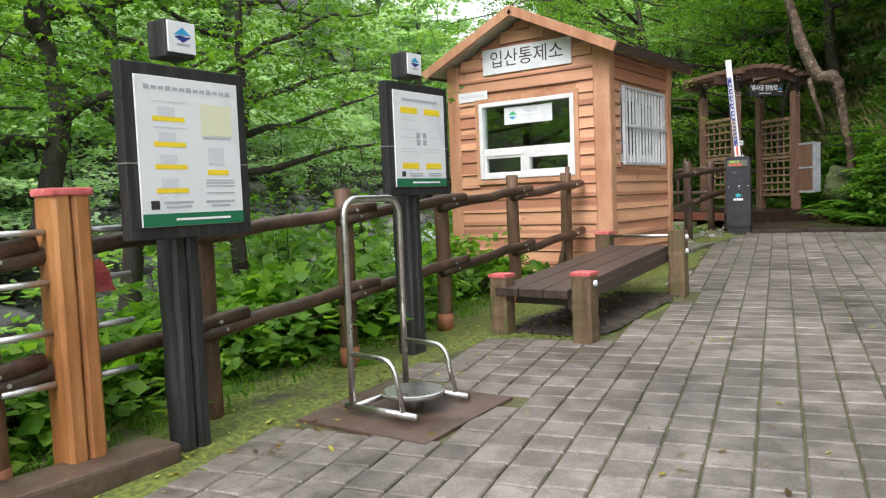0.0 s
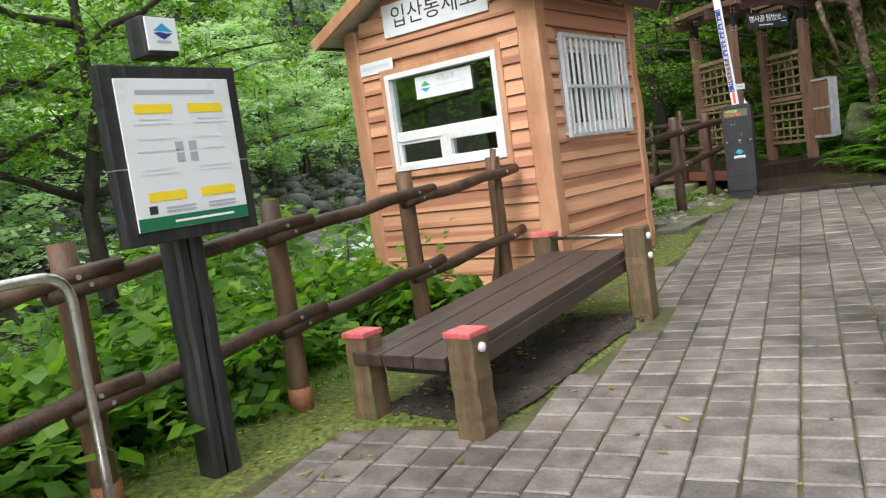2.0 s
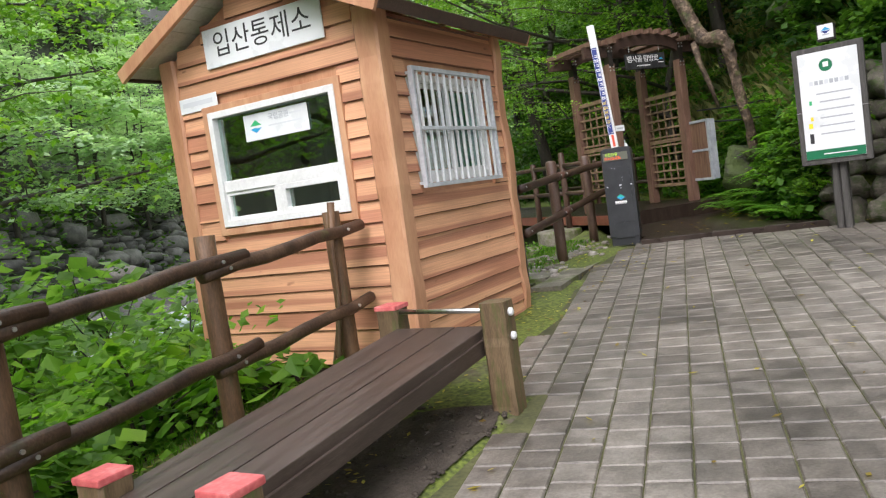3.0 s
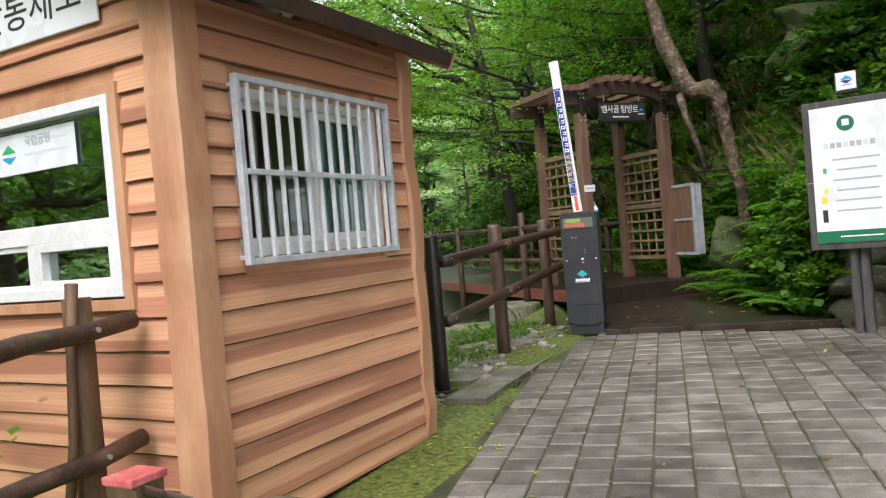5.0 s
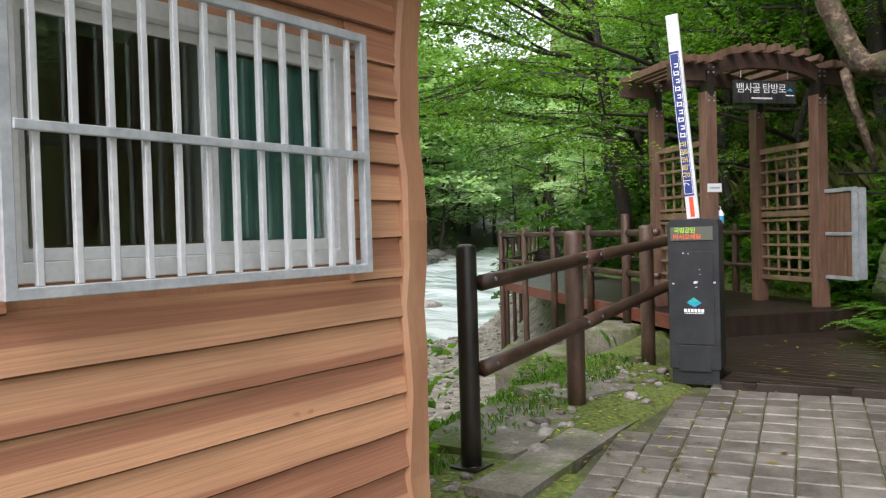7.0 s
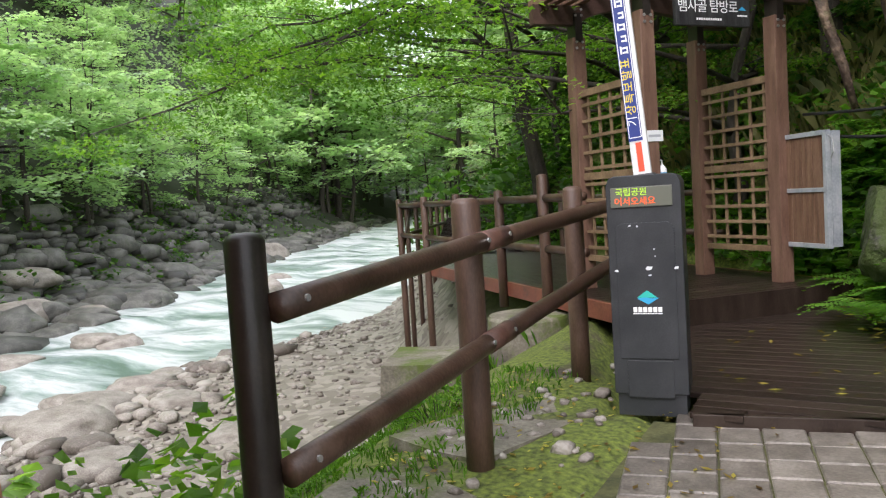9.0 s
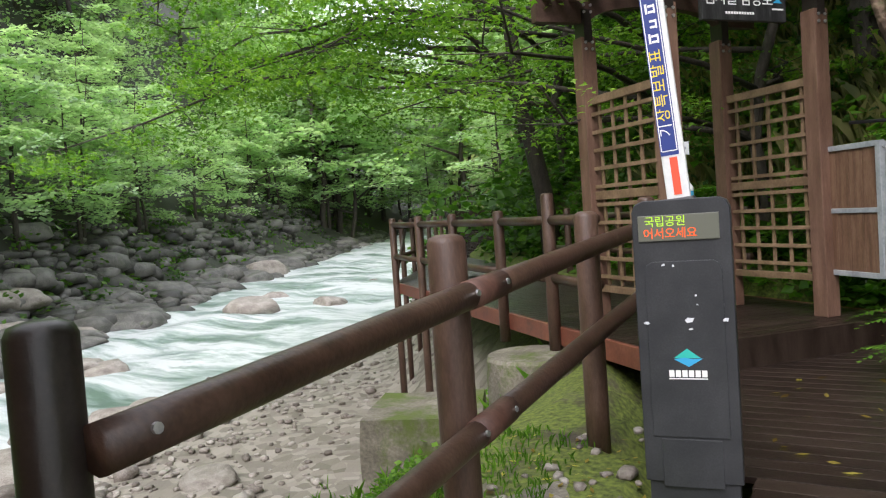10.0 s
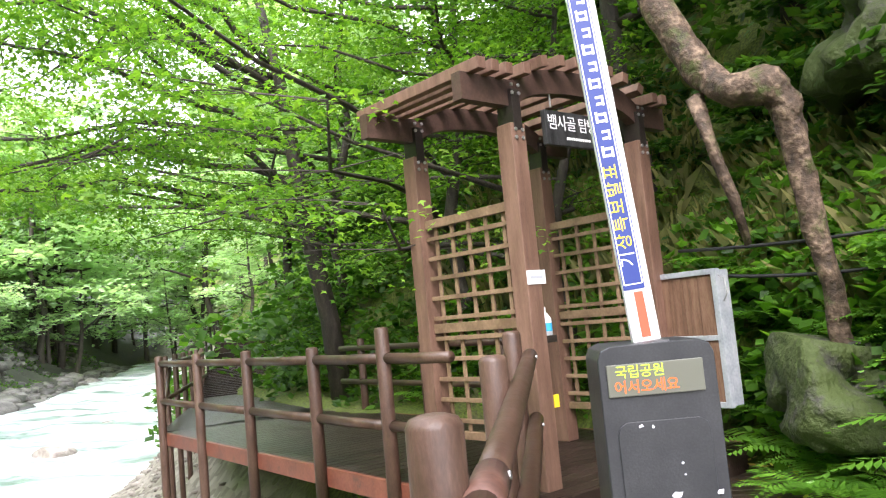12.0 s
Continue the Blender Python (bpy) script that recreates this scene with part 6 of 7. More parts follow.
def make_bush(name, seed, size, count, leaf, leafmat, label, category="shrub"):
    rnd = random.Random(seed)
    t = thing(name, label, category)
    bm = bmesh.new()
    sprays = []
    for k in range(count):
        a, r = rnd.uniform(0, 6.283), size * math.sqrt(rnd.random()) * 0.9
        q = Vector((r * math.cos(a), r * math.sin(a), size * rnd.uniform(0.15, 0.95) * (1.1 - 0.5 * r / size)))
        tube([(q.x * 0.15, q.y * 0.15, -0.1), q * 0.6 + Vector((0, 0, 0.1)), q], [0.012, 0.008, 0.003], 4, bm=bm, cap=False)
        sprays.append((q, q, rnd.uniform(0.6, 1.2)))
    part("stem", bm, "bark", t)
    v, f = leaf_cloud(rnd, sprays, leaf, 42, min(0.36, size * 0.30), 0.25, 0.4)
    crown = new("foliage", mesh_from("foliage", v, f, leafmat))
    crown.parent = t
    return t


def make_fern(name, seed, fronds, length, label):
    rnd = random.Random(seed)
    V_, F_, n = [], [], 0
    for k in range(fronds):
        a = k * 6.283 / fronds + rnd.uniform(-0.3, 0.3)
        L = length * rnd.uniform(0.7, 1.1)
        d, s = Vector((math.cos(a), math.sin(a), 0)), Vector((-math.sin(a), math.cos(a), 0))
        for j in range(3, 22):
            t = j / 22
            p = d * (L * t) + Vector((0, 0, L * (0.85 * t - 0.75 * t * t)))
            wdt = L * 0.26 * math.sin(math.pi * min(1, t * 0.9 + 0.12)) * (1 - 0.4 * t)
            for sg in (1, -1):
                e = p + s * sg * wdt + d * 0.25 * wdt + Vector((0, 0, -0.15 * wdt + rnd.gauss(0, 0.006)))
                h = d * L * 0.021
                V_ += [tuple(p - h), tuple(p + (e - p) * 0.5 - h * 1.1), tuple(e), tuple(p + (e - p) * 0.5 + h * 1.1)]
                F_.append((n, n + 1, n + 2, n + 3))
                n += 4
    ob = new(name, mesh_from(name, V_, F_, "fern"))
    return tagged(ob, label, "fern")


def place_at(proto, first, x, y, s, rz, dz=0.0):
    m = pose(x, y, ground_z(x, y) + dz, 0, 0, rz) @ Matrix.Diagonal((s, s, s, 1))
    if first:
        proto.matrix_basis = m
        return proto
    return copy_thing(proto, m)


NEAR = [make_tree("maple_tree", 100 + k, h, sp, 15, 0.095, 50, 0.62, "leaf", "bark", r, "slender dark-trunked maple with layered green leaves", 0.45) for k, (h, sp, r) in enumerate(((8.5, 3.6, 0.19), (7.5, 4.0, 0.17), (9.5, 3.4, 0.2)))]
FAR = [make_tree("forest_tree", 200 + k, h, sp, 13, 0.40, 20, 1.08, "leaf_haze", "bark", 0.2, "leafy forest tree on the far slope", 0.26, 0.08, (0, 0, -0.16), 0.13, False) for k, (h, sp) in enumerate(((13, 5.0), (11, 5.5), (15, 4.8)))]
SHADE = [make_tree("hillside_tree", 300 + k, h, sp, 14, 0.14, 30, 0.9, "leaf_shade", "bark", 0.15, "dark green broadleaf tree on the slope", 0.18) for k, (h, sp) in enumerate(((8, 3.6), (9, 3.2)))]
CANOPY = [make_tree("canopy_tree", 350 + k, 11.5, 5.2, 17, 0.16, 32, 0.95, "leaf_shade", "bark", 0.19, "tall broadleaf tree added to shade the deck and slope", 0.5) for k in range(2)]
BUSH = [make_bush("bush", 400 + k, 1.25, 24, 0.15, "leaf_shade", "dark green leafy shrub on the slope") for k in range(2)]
BUSH_M = [make_bush("bush", 420 + k, 0.85, 20, 0.13, "leaf", "bright green broad-leaved shrub at the foot of the slope") for k in range(2)]
BUSH_L = [make_bush("bush", 410 + k, 0.8, 16, 0.10, "leaf", "bright green leafy shrub on the bank") for k in range(2)]
BUSH_T = [make_bush("bush", 430 + k, 1.9, 46, 0.12, "leaf_bank", "tall leafy shrub between the fence and the river") for k in range(2)]
OVER = [make_tree("overhanging_maple", 600 + k, 7.5, 4.6, 15, 0.09, 88, 0.68, "leaf", "bark", 0.13, "maple whose layered branches hang over the river", 0.2, 0.10, (-0.75, -0.55, -0.05)) for k in range(2)]
FERNS = [make_fern("fern", 500 + k, 9, 0.75, "bright green fern at the foot of the slope") for k in range(2)]

used = set()


def put(proto, x, y, s=1.0, rz=0.0, dz=0.0, group=""):
    first = proto.name not in used
    used.add(proto.name)
    ob = place_at(proto, first, x, y, s, rz, dz)
    if group:
        ob["group"] = group
    return ob


# on the near bank, behind the log fence
for x, y, s, rz, k in ((-8.6, 5.4, 1.0, 10, 0), (-7.7, 6.4, 0.95, 140, 1), (-7.0, 3.4, 0.9, 250, 2), (-6.2, 1.2, 0.85, 60, 0)):
    put(NEAR[k], x, y, s, rz, group="bank maples")
# beyond the walkway, leaning over the river
for x, y, s, rz in ((-5.6, 22.6, 1.0, 0), (-8.8, 26.2, 1.1, 12), (-4.0, 21.2, 0.8, -14), (-12.5, 32.5, 1.25, 5)):
    put(OVER[int(s * 100) % 2], x, y, s, rz, group="overhanging maples")
rnd = random.Random(77)
# hillside
for k in range(40):
    x, y = rnd.uniform(-9, 6), rnd.uniform(15, 30)
    h = hill_distance(x, y)
    if h < 3.0 or h > 12:
        continue
    put(SHADE[k % 2], x, y, rnd.uniform(0.75, 1.2), rnd.uniform(0, 360), group="slope trees")
# tall trees over the paving's uphill side, several unseen and added for shade
for x, y, s, rz in ((6.5, 9.0, 1.3, 0), (7.5, 3.0, 1.3, 70), (6.0, -3.5, 1.2, 160), (-0.1, 18.4, 1.3, 60), (2.2, 17.5, 1.25, 200), (5.0, 15.5, 1.2, 20), (2.8, -11.5, 1.2, 30), (9.5, 12.5, 1.3, 280),
                    (3.2, 15.4, 1.55, 10), (1.2, 20.5, 1.7, 300), (4.0, 18.5, 1.6, 150), (-2.6, 21.5, 1.5, 40), (6.5, 14.0, 1.5, 90)):
    put(SHADE[int(s * 10) % 2], x, y, s, rz, group="slope trees")
# more trees added, mostly out of view, to keep light off deck and slope
for k, (x, y, s, rz) in enumerate(((2.8, 15.6, 1.0, 170), (-0.6, 21.5, 1.1, 250), (5.2, 13.2, 1.0, 30), (3.3, 14.9, 1.15, 300), (1.7, 17.2, 1.2, 110), (3.4, 18.6, 1.2, 200), (7.2, 10.4, 1.0, 60))):
    put(CANOPY[k % 2], x, y, s, rz, group="canopy trees")
for k in range(135):
    i = rnd.randrange(3, 10)
    (ax, ay), (bx, by) = HILL[i], HILL[i + 1]
    t, out = rnd.random(), 0.35 + 4.2 * rnd.random() ** 1.4
    ln = math.hypot(bx - ax, by - ay)
    x, y = ax + (bx - ax) * t + (by - ay) / ln * out, ay + (by - ay) * t - (bx - ax) / ln * out
    if hill_distance(x, y) < 0.3 or (x > -0.8 and hill_distance(x, y) < 0.9) or y > 32:
        continue
    if out < 1.9:
        put(BUSH_M[k % 2], x, y, rnd.uniform(0.55, 1.0), rnd.uniform(0, 360), -0.1, group="slope shrubs")
    else:
        put(BUSH[k % 2], x, y, rnd.uniform(0.6, 1.15), rnd.uniform(0, 360), -0.1, group="slope shrubs")
for k in range(60):
    i = rnd.randrange(4, 8)
    (ax, ay), (bx, by) = HILL[i], HILL[i + 1]
    t, out = rnd.random(), rnd.uniform(0.0, 0.9)
    ln = math.hypot(bx - ax, by - ay)
    x, y = ax + (bx - ax) * t + (by - ay) / ln * out, ay + (by - ay) * t - (bx - ax) / ln * out
    put(FERNS[k % 2], x, y, rnd.uniform(0.6, 1.15), rnd.uniform(0, 360), group="slope ferns")
for k, (x, y) in enumerate(((-1.25, 15.5), (-1.5, 16.1), (-1.0, 15.05), (-1.75, 16.8), (-1.35, 15.8), (-1.1, 15.3), (-1.95, 17.5), (-1.6, 16.45), (-2.05, 16.75), (-2.3, 16.85), (-1.75, 16.55))):
    put(FERNS[k % 2], x, y, 0.85 + 0.05 * (k % 4), 70 * k, 0.05, group="slope ferns")
# near bank undergrowth
for k in range(130):
    y = rnd.uniform(-1, 11.6) if k % 8 else rnd.uniform(12, 15.5)
    x = piecewise(FENCE_X, y) - (rnd.uniform(0.45, 5.0) if y < 11.8 else rnd.uniform(0.3, 1.2))
    if (-6.0 < x < -2.6 and 7.9 < y < 11.2) or 9.2 - 0.516 * (2.18 + x) < y < 11.8:
        continue
    put(BUSH_L[k % 2], x, y, rnd.uniform(0.6, 1.1) * (0.42 if y > 11.8 else 1.0 + 0.4 * (x < -4.6)), rnd.uniform(0, 360), -0.08, group="bank shrubs")
# bushes between the bank and the water
for k in range(26):
    x, y = rnd.uniform(-11.5, -6.5), rnd.uniform(5.2, 9.2)
    put(BUSH_L[k % 2], x, y, rnd.uniform(1.2, 1.8), rnd.uniform(0, 360), 0.1, group="bank shrubs")
for k in range(13):
    x = rnd.uniform(-10.5, -6.8)
    y = rnd.uniform(5.2, min(11.0, 8.0 - 0.53 * (2.35 + x)))
    put(BUSH_T[k % 2], x, y, rnd.uniform(0.95, 1.45), rnd.uniform(0, 360), 0.0, group="bank shrubs")
# trees on the slope upstream
for k in range(9):
    i, t, out = 9 + k % 2, rnd.uniform(0.05, 0.6), rnd.uniform(1.0, 6.0)
    (ax, ay), (bx, by) = HILL[i], HILL[i + 1]
    ln = math.hypot(bx - ax, by - ay)
    put(FAR[k % 3], ax + (bx - ax) * t + (by - ay) / ln * out, ay + (by - ay) * t - (bx - ax) / ln * out, rnd.uniform(0.6, 0.9), 40 * k, -0.3, group="far slope trees")
# low bushes close behind the log fence
for k in range(34):
    y = rnd.uniform(0.2, 7.6)
    x = piecewise(FENCE_X, y) - rnd.uniform(1.0, 2.6)
    scale, turn = rnd.uniform(0.75, 1.15), rnd.uniform(0, 360)
    if k % 3 == 0:
        put(BUSH_L[k % 2], x, y, scale, turn, 0.12, group="bank shrubs")
# broad-leaved bushes at the slope's foot beside the deck
for k, (x, y, s) in enumerate(((-0.75, 14.9, 0.8), (-0.95, 15.3, 0.75), (-0.8, 15.0, 1.0), (-1.15, 15.7, 0.9), (-0.55, 15.2, 1.1), (-1.3, 16.85, 0.75), (-1.42, 17.25, 0.8))):
    put(BUSH_M[k % 2], x, y, s, 80 * k, 0.15 + 0.3 * (k % 3), group="slope shrubs")
# far slope, thickest along the water
for k in range(64):
    s, w = (rnd.uniform(-10, 58) if k > 11 else rnd.uniform(-34, -10)), (11.2 + 2.6 * rnd.random() if k % 2 else 12 + 20 * rnd.random())
    x, y = -15.2 - 0.9 * w - 0.43 * s, 16.9 - 0.43 * w + 0.9 * s
    put(FAR[k % 3], x, y, rnd.uniform(0.65, 1.05), rnd.uniform(0, 360), -0.3, group="far slope trees")
for k in range(14):
    s, w = rnd.uniform(8, 50), rnd.uniform(22, 34)
    x, y = -15.2 - 0.9 * w - 0.43 * s, 16.9 - 0.43 * w + 0.9 * s
    put(FAR[k % 3], x, y, rnd.uniform(1.3, 1.7), rnd.uniform(0, 360), -0.3, group="far slope trees")
for k in range(24):
    s, w = rnd.uniform(-15, 90), rnd.uniform(26, 52)
    x, y = -15.2 - 0.9 * w - 0.43 * s, 16.9 - 0.43 * w + 0.9 * s
    put(FAR[k % 3], x, y, rnd.uniform(1.4, 1.9), rnd.uniform(0, 360), -0.3, group="far slope trees")
for k in range(20):
    s, w = rnd.uniform(58, 105), rnd.uniform(-16, 40)
    x, y = -15.2 - 0.9 * w - 0.43 * s, 16.9 - 0.43 * w + 0.9 * s
    put(FAR[k % 3], x, y, rnd.uniform(1.9, 2.5), rnd.uniform(0, 360), -0.5, group="far slope trees")
for k in range(9):
    s, w = -15 + 2.0 * k + rnd.uniform(-0.6, 0.6), rnd.uniform(9.4, 10.8)
    x, y = -15.2 - 0.9 * w - 0.43 * s, 16.9 - 0.43 * w + 0.9 * s
    put(FAR[k % 3], x, y, rnd.uniform(0.6, 0.8), rnd.uniform(0, 360), -0.3, group="far slope trees")
# where the valley closes upstream
for k in range(20):
    s, w = rnd.uniform(50, 115), rnd.uniform(-22, 34)
    x, y = -15.2 - 0.9 * w - 0.43 * s, 16.9 - 0.43 * w + 0.9 * s
    put(FAR[k % 3], x, y, rnd.uniform(1.2, 1.7), rnd.uniform(0, 360), -0.5, group="far slope trees")
for p in NEAR + FAR + SHADE + BUSH + BUSH_M + BUSH_L + FERNS + OVER + CANOPY + BUSH_T:
    if p.name not in used:
        bpy.data.objects.remove(p)


# ---- old leaning trunk over the gate ----
def build_old_trunk():
    t = thing("old_leaning_tree", "old tree with peeling pale bark, its trunk bent over the gate", "tree")
    line = [(-1.74, 17.25, 1.5), (-1.78, 17.2, 2.0), (-1.85, 17.14, 2.5), (-1.92, 17.1, 3.0), (-1.97, 17.06, 3.35), (-1.99, 17.03, 3.56), (-2.07, 17.02, 3.68), (-2.2, 17.06, 3.70), (-2.35, 17.14, 3.72), (-2.48, 17.24, 3.90), (-2.60, 17.3, 4.15), (-2.74, 17.38, 4.55), (-2.95, 17.5, 5.3), (-3.4, 17.9, 6.8), (-3.9, 18.4, 8.2)]
    girth = [0.10, 0.095, 0.09, 0.09, 0.10, 0.125, 0.155, 0.14, 0.125, 0.125, 0.13, 0.125, 0.10, 0.08, 0.05]
    pts, rs = [], []
    for k in range(len(line) - 1):
        for q in range(4):
            pts.append(Vector(line[k]).lerp(Vector(line[k + 1]), q / 4))
            rs.append((girth[k] + (girth[k + 1] - girth[k]) * q / 4) * 0.92)
    bm = tube(pts, rs, 20)
    tube([(-2.55, 17.3, 3.75), (-2.5, 17.25, 3.45), (-2.42, 17.28, 3.2), (-2.36, 17.32, 2.95), (-2.3, 17.4, 2.6)], [0.06, 0.05, 0.045, 0.04, 0.03], 9, bm=bm)
    for v in bm.verts:
        c = v.co
        d = noise.noise_vector(c * 3.5) * 0.035 + noise.noise_vector(c * 9) * 0.024 + noise.noise_vector(c * 24) * 0.010
        v.co = c + d
    part("trunk", bm, "bark_light", t, smooth=True)
    rnd = random.Random(8)
    sp = [(Vector((-3.6 + rnd.gauss(0, 1.2), 18.3 + rnd.gauss(0, 1.2), rnd.uniform(5.6, 8.6))), Vector((rnd.gauss(0, 1), rnd.gauss(0, 1), 0.2)), 1.0) for _ in range(60)]
    v, f = leaf_cloud(rnd, sp, 0.11, 46, 0.75)
    c = new("crown", mesh_from("crown", v, f, "leaf"))
    c.parent = t


build_old_trunk()


# ---- undergrowth ----
def undergrowth(name, label, count, area, leaf, per, radius, rise, mat, seed):
    rnd = random.Random(seed)
    sp = []
    while len(sp) < count:
        p = area(rnd)
        if p is None:
            continue
        x, y = p
        sp.append((Vector((x, y, ground_z(x, y) + rise * rnd.random() ** 1.5)), Vector((rnd.gauss(0, 1), rnd.gauss(0, 1), 0.1)), rnd.uniform(0.6, 1.2)))
    v, f = leaf_cloud(rnd, sp, leaf, per, radius, 0.35, 0.5)
    tagged(new(name, mesh_from(name, v, f, mat)), label, "undergrowth", kind="stuff")


def on_slope(lo, hi, first=3, last=10, north=34):
    def area(rnd):
        i = rnd.randrange(first, last)
        (ax, ay), (bx, by) = HILL[i], HILL[i + 1]
        t, out = rnd.random(), lo + (hi - lo) * rnd.random() ** 1.2
        ln = math.hypot(bx - ax, by - ay)
        x, y = ax + (bx - ax) * t + (by - ay) / ln * out, ay + (by - ay) * t - (bx - ax) / ln * out
        h = hill_distance(x, y)
        if h < lo or (x > -0.8 and h < 0.7) or y > north:
            return None
        return x, y
    return area


def on_bank(rnd):
    y = rnd.uniform(-2.5, 12.4)
    x = piecewise(FENCE_X, y) - 0.3 - 5.2 * rnd.random()
    if -5.9 < x < -2.8 and 7.9 < y < 10.9:
        return None
    return x, y


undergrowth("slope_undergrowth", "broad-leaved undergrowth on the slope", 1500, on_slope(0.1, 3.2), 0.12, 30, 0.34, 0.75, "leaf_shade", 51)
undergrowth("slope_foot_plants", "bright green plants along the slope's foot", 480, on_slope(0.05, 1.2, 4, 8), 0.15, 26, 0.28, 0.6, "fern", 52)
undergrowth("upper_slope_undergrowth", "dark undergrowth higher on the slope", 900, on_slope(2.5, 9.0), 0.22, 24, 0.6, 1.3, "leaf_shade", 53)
undergrowth("bank_undergrowth", "green herbs and seedlings on the river bank", 850, on_bank, 0.095, 30, 0.29, 0.8, "leaf", 54)
undergrowth("shore_herbs", "low bright herbs above the beach", 130, lambda r: (r.gauss(-7.2, 0.6), r.gauss(16.5, 0.8)), 0.06, 40, 0.2, 0.25, "grass", 57)
undergrowth("far_bank_undergrowth", "green undergrowth on the far bank", 1350, lambda r: (lambda s, w: (-15.2 - 0.9 * w - 0.43 * s, 16.9 - 0.43 * w + 0.9 * s))(r.uniform(-16, 75), r.uniform(12.6, 44)), 0.36, 30, 1.5, 2.6, "leaf_haze", 55)


# these plants take the shade-darkened leaf colour for the dim far bank
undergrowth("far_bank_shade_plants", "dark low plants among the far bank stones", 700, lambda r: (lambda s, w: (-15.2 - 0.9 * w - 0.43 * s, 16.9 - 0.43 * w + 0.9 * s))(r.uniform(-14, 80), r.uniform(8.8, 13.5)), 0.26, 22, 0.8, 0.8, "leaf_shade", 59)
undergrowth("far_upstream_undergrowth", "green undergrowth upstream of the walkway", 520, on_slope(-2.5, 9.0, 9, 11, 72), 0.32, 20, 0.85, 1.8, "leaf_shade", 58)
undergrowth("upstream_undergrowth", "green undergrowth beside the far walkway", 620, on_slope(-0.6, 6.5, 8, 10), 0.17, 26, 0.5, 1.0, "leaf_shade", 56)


# ---- maple reaching far out over the river ----
def build_river_maple():
    rnd = random.Random(91)
    t = thing("river_maple", "maple with long dark limbs reaching over the river", "tree", group="overhanging maples")
    bm = bmesh.new()
    foot = Vector((-7.9, 23.6, ground_z(-7.9, 23.6) - 0.3))
    fork = Vector((-8.1, 23.0, 4.0))
    top = Vector((-8.6, 22.6, 8.5))
    tube([foot, foot.lerp(fork, 0.5) + Vector((0.08, 0, 0)), fork, fork.lerp(top, 0.5) + Vector((0.1, 0, 0)), top], [0.20, 0.16, 0.14, 0.10, 0.05], 10, bm=bm, wobble=0.06)
    sprays = []
    for k, (x, y, z, h) in enumerate(((-12.9, 17.6, 3.5, 0.35), (-12.4, 19.2, 4.2, 0.45), (-11.6, 18.2, 5.6, 0.6), (-13.8, 20.6, 5.0, 0.6), (-10.2, 18.4, 6.8, 0.75), (-12.6, 21.6, 6.6, 0.8), (-9.6, 19.4, 4.6, 0.4), (-10.8, 20.0, 7.6, 0.9), (-13.2, 18.6, 6.6, 0.85))):
        a = fork.lerp(top, h - 0.3) if h > 0.3 else fork
        b = Vector((x, y, z))
        pts = []
        for j in range(9):
            q = a.lerp(b, j / 8) + Vector((0, 0, 0.7 * math.sin(math.pi * j / 8)))
            if 0 < j:
                q += Vector((rnd.gauss(0, 0.12), rnd.gauss(0, 0.12), rnd.gauss(0, 0.10)))
            pts.append(q)
        tube(pts, [0.065 * (1 - 0.11 * j) for j in range(9)], 7, bm=bm, wobble=0.08, seed=k)
        side = (b - a).cross(Vector((0, 0, 1))).normalized()
        for j in range(3, 9):
            for sg in (-1, 1, 0.4, -0.4):
                q = pts[j] + side * sg * rnd.uniform(0.5, 1.3) + Vector((rnd.gauss(0, 0.15), rnd.gauss(0, 0.15), rnd.uniform(-0.35, 0.15)))
                tube([pts[j], pts[j].lerp(q, 0.5) + Vector((0, 0, 0.06)), q], [0.014, 0.009, 0.003], 4, bm=bm, cap=False)
                sprays.append((q, q - pts[j], rnd.uniform(0.7, 1.2)))
    part("trunk", bm, "bark", t, smooth=True)
    v, f = leaf_cloud(rnd, sprays, 0.09, 90, 0.52, 0.45, 0.4, True)
    c = new("crown", mesh_from("crown", v, f, "leaf"))
    c.parent = t


build_river_maple()


# ---- black cables slung along the slope ----
for k, (z0, sag) in enumerate(((2.62, 0.10), (2.42, 0.16))):
    pts = [Vector((-2.75, 17.9, z0)).lerp(Vector((-0.2, 16.4, z0 + 0.12)), t / 10) - Vector((0, 0, sag * math.sin(math.pi * t / 10))) for t in range(11)]
    tagged(link("cable", tube(pts, 0.014, 8), "cable", smooth=True), "black cable slung along the slope", "cable", "slope cables")


# ---- ground cover ----
def blades(name, label, count, area, height, mat, seed):
    rnd = random.Random(seed)
    V_, F_, n = [], [], 0
    for _ in range(count):
        p = area(rnd)
        if p is None:
            continue
        x, y = p
        z = ground_z(x, y) - (0.0)
        for _ in range(4):
            a, h, l = rnd.uniform(0, 6.28), height * rnd.uniform(0.5, 1.3), rnd.uniform(0.2, 0.7)
            d, s = Vector((math.cos(a), math.sin(a), 0)), Vector((-math.sin(a), math.cos(a), 0)) * (0.004 if height < 0.3 else 0.016)
            b = Vector((x + rnd.gauss(0, 0.03), y + rnd.gauss(0, 0.03), z))
            m, e = b + Vector((0, 0, h * 0.6)) + d * h * l * 0.3, b + Vector((0, 0, h * 0.9)) + d * h * l
            V_ += [tuple(b - s), tuple(b + s), tuple(m + s), tuple(e), tuple(m - s)]
            F_.append((n, n + 1, n + 2, n + 3, n + 4))
            n += 5
    tagged(new(name, mesh_from(name, V_, F_, mat)), label, "grass", kind="stuff")


def bank_strip(rnd):
    y = rnd.uniform(-2, 15)
    x = piecewise(FENCE_X, y) + 0.02 - 2.6 * rnd.random()
    if -5.6 < x < -2.9 and 8.1 < y < 10.6:
        return None
    return x, y


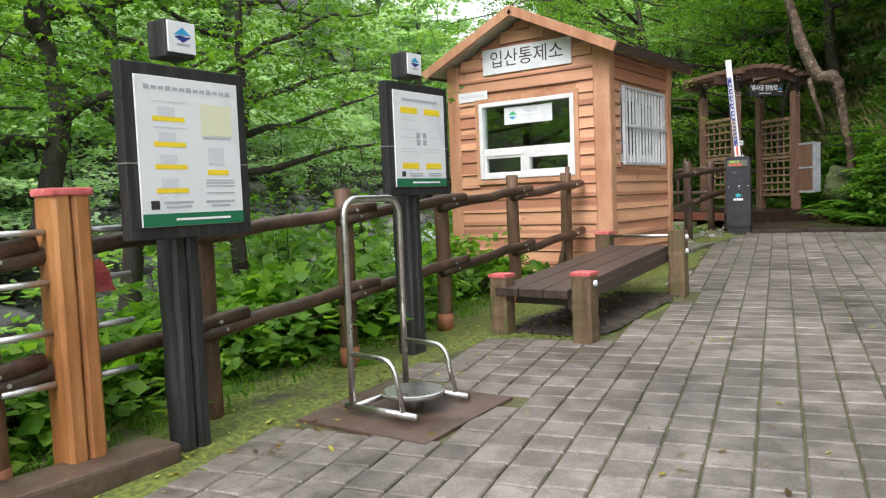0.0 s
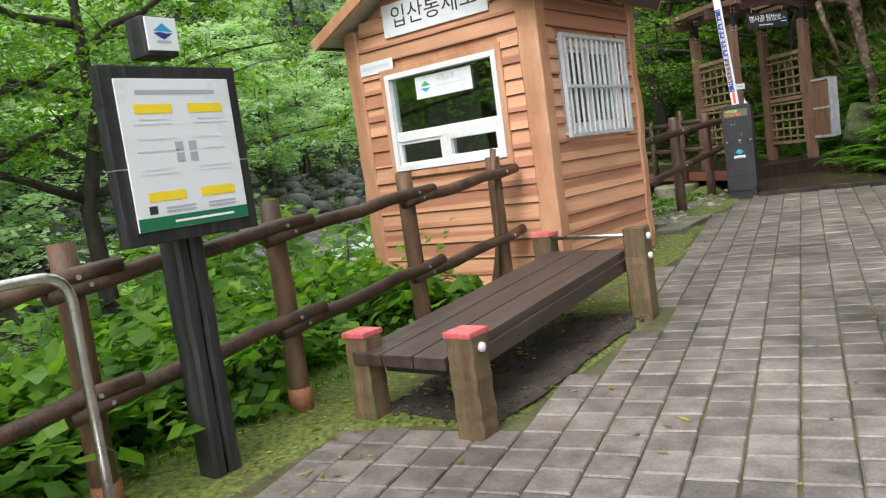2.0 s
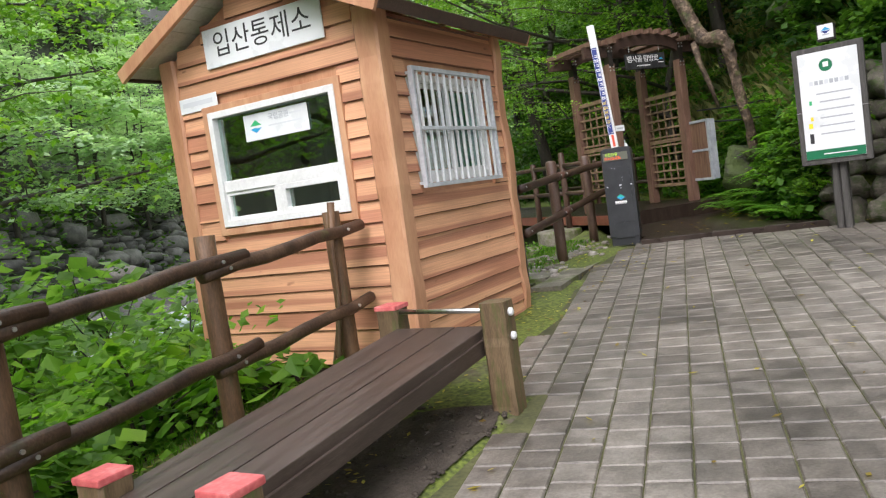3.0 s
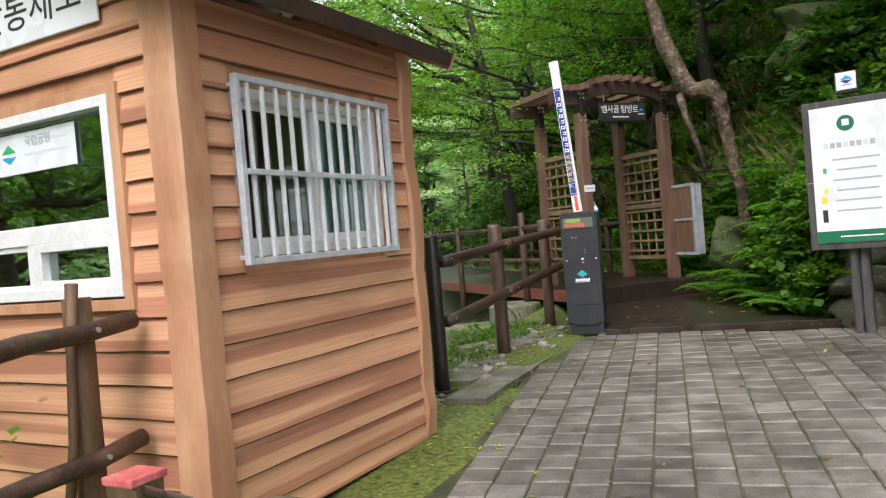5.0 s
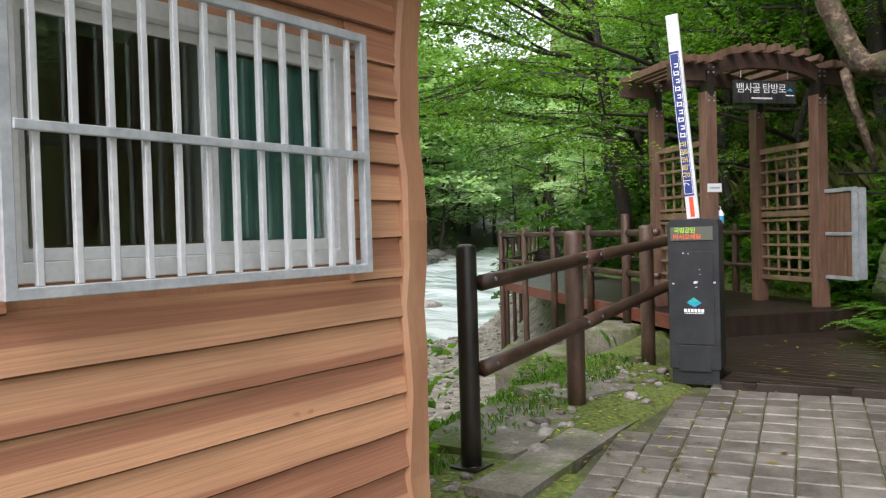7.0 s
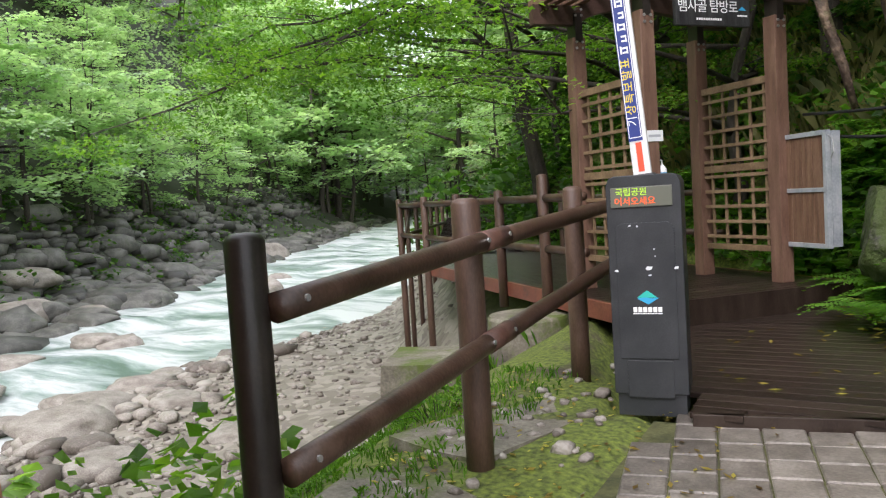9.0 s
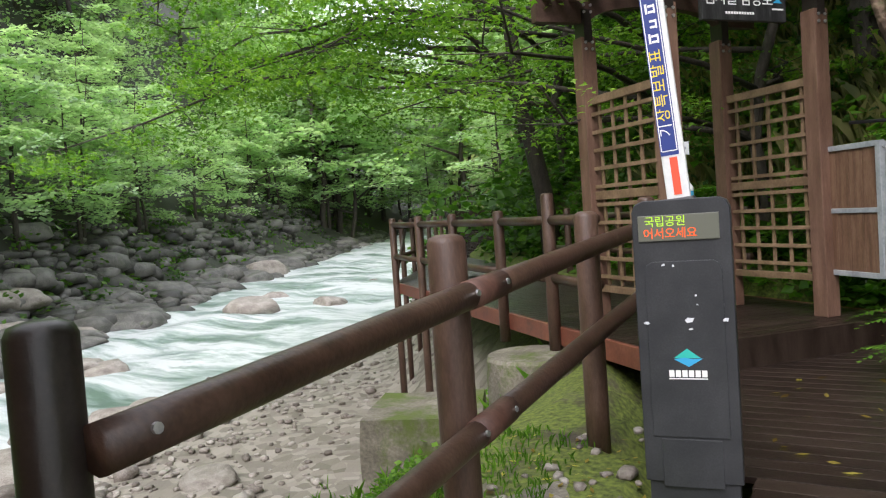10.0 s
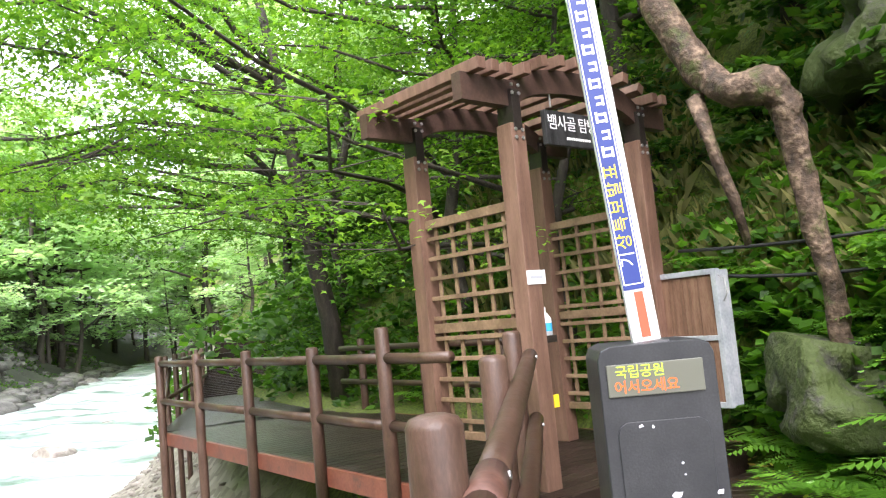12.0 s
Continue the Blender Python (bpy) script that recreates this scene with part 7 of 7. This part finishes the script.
blades("dwarf_bamboo", "long-leaved dwarf bamboo on the slope", 2300, on_slope(0.6, 3.0, 5, 8), 0.5, "bamboo", 33)
blades("shore_grass", "tufts of long green grass above the beach", 900, lambda r: (r.gauss(-7.1, 0.7), r.gauss(16.5, 0.8)), 0.20, "grass", 35)
blades("bank_grass", "bright green grass on the bank", 5000, bank_strip, 0.06, "grass", 31)


def litter(name, label, count, area, size, mat, seed, lift=0.012):
    rnd = random.Random(seed)
    V_, F_, n = [], [], 0
    for _ in range(count):
        p = area(rnd)
        if p is None:
            continue
        x, y, z = p
        a, s = rnd.uniform(0, 6.28), rnd.uniform(*size)
        d, b = Vector((math.cos(a), math.sin(a), rnd.gauss(0, 0.15))) * s, Vector((-math.sin(a), math.cos(a), rnd.gauss(0, 0.2))) * s * 0.4
        c = Vector((x, y, z + lift))
        V_ += [tuple(c - d), tuple(c + b), tuple(c + d), tuple(c - b)]
        F_.append((n, n + 1, n + 2, n + 3))
        n += 4
    tagged(new(name, mesh_from(name, V_, F_, mat)), label, "leaves", kind="stuff")


def on_paving(rnd):
    x, y = rnd.uniform(-2.9, 3), rnd.uniform(0, 14.2)
    return x, y, plane_z(y)


def on_verge(rnd):
    y = rnd.uniform(0, 15)
    x = rnd.uniform(-4.5, -2.5)
    return x, y, ground_z(x, y)


def on_deck(rnd):
    return rnd.uniform(-3.2, -1.9), rnd.uniform(14.6, 16.8), DECK_LOW


litter("fallen_leaves", "scattered yellow and brown leaves on the paving", 330, on_paving, (0.010, 0.045), "dry", 41)
litter("verge_litter", "brown leaf litter on the verge", 1900, on_verge, (0.01, 0.035), "dry", 42)
litter("slope_litter", "brown leaf litter at the slope's foot", 900, lambda r: (lambda x, y: (x, y, ground_z(x, y)) if -0.6 < hill_distance(x, y) < 0.9 else None)(r.uniform(-2.6, 1.5), r.uniform(14.4, 18.2)), (0.02, 0.06), "dry", 44, 0.02)
litter("deck_leaves", "wet fallen leaves on the deck", 30, on_deck, (0.02, 0.05), "dry", 43, 0.006)


# ---- paving ----
def build_paving():
    field = tagged(new("pavement"), "grey square paving stones with mossy joints", "pavement", kind="structure")
    # bed under the joints
    verts, faces = [], []
    ys = np.arange(-3.4, 14.35, 0.5)
    for y in ys:
        verts += [(piecewise(PAVE_EDGE, y), y, plane_z(y) - 0.014), (4.6, y, plane_z(y) - 0.014)]
    for k in range(len(ys) - 1):
        faces.append((2 * k, 2 * k + 1, 2 * k + 3, 2 * k + 2))
    bed = new("joint_bed", mesh_from("joint_bed", verts, faces, "joint"))
    bed.parent = field
    u, v = Vector((0.978, 0.209, 0)), Vector((-0.209, 0.978, 0))
    o = Vector((-0.346, 3.469, 0))
    rnd = random.Random(9)
    metas = []
    pitch, gap = 0.222, 0.009
    for k in range(3):
        bm = bmesh.new()
        h = pitch / 2 - gap / 2
        c = 0.008
        low = [bm.verts.new((x * h, y * h, -0.05)) for x, y in ((-1, -1), (1, -1), (1, 1), (-1, 1))]
        mid = [bm.verts.new((x * h + rnd.uniform(-0.002, 0.002), y * h + rnd.uniform(-0.002, 0.002), -0.008)) for x, y in ((-1, -1), (1, -1), (1, 1), (-1, 1))]
        top = [bm.verts.new((x * (h - c), y * (h - c), rnd.uniform(-0.001, 0.001))) for x, y in ((-1, -1), (1, -1), (1, 1), (-1, 1))]
        for a, b in ((low, mid), (mid, top)):
            for i in range(4):
                bm.faces.new((a[i], a[(i + 1) % 4], b[(i + 1) % 4], b[i]))
        bm.faces.new(top)
        me = bpy.data.meshes.new("paver")
        bm.to_mesh(me)
        bm.free()
        me.materials.append(M["paver"])
        metas.append(me)
    tilt = math.atan(0.04)
    V_, F_, n = [], [], 0
    data = [([tuple(w.co) for w in me.vertices], [tuple(p.vertices) for p in me.polygons]) for me in metas]
    count = 0
    for i in range(-16, 26):
        shift = rnd.uniform(-0.03, 0.03)
        for j in range(-34, 62):
            c = o + u * (pitch * (i + 0.5)) + v * (pitch * (j + 0.5) + shift)
            if not (-3.3 < c.y < 14.25 and c.x > piecewise(PAVE_EDGE, c.y) + 0.06 and c.x < 4.5) or hill_distance(c.x, c.y) > -0.15:
                continue
            if -2.87 < c.x < -1.84 and 2.78 < c.y < 3.78:
                continue
            m = Matrix.Translation((c.x, c.y, plane_z(c.y) + rnd.uniform(-0.003, 0.003))) @ Matrix.Rotation(tilt, 4, "X") @ pose(0, 0, 0, rnd.uniform(-0.7, 0.7), rnd.uniform(-0.7, 0.7), 12.06 + rnd.uniform(-0.6, 0.6))
            k = rnd.randrange(3)
            if -1.75 < c.x < 0.35 and 2.6 < c.y < 9.2 and count < 300:
                ob = new("paver", metas[k])
                ob.parent = field
                ob.matrix_basis = m
                count += 1
            else:
                V_ += [tuple(m @ Vector(p)) for p in data[k][0]]
                F_ += [tuple(q + n for q in f) for f in data[k][1]]
                n += len(data[k][0])
    rest = new("pavers", mesh_from("pavers", V_, F_, "paver_far"))
    rest.parent = field
    rest["kind"] = "stuff"


M["joint"] = material("mossy_joint_sand", [(0.03, 0.032, 0.012), (0.072, 0.074, 0.026), (0.12, 0.12, 0.05)], 3, rough=0.9, bump=0.4)
build_paving()
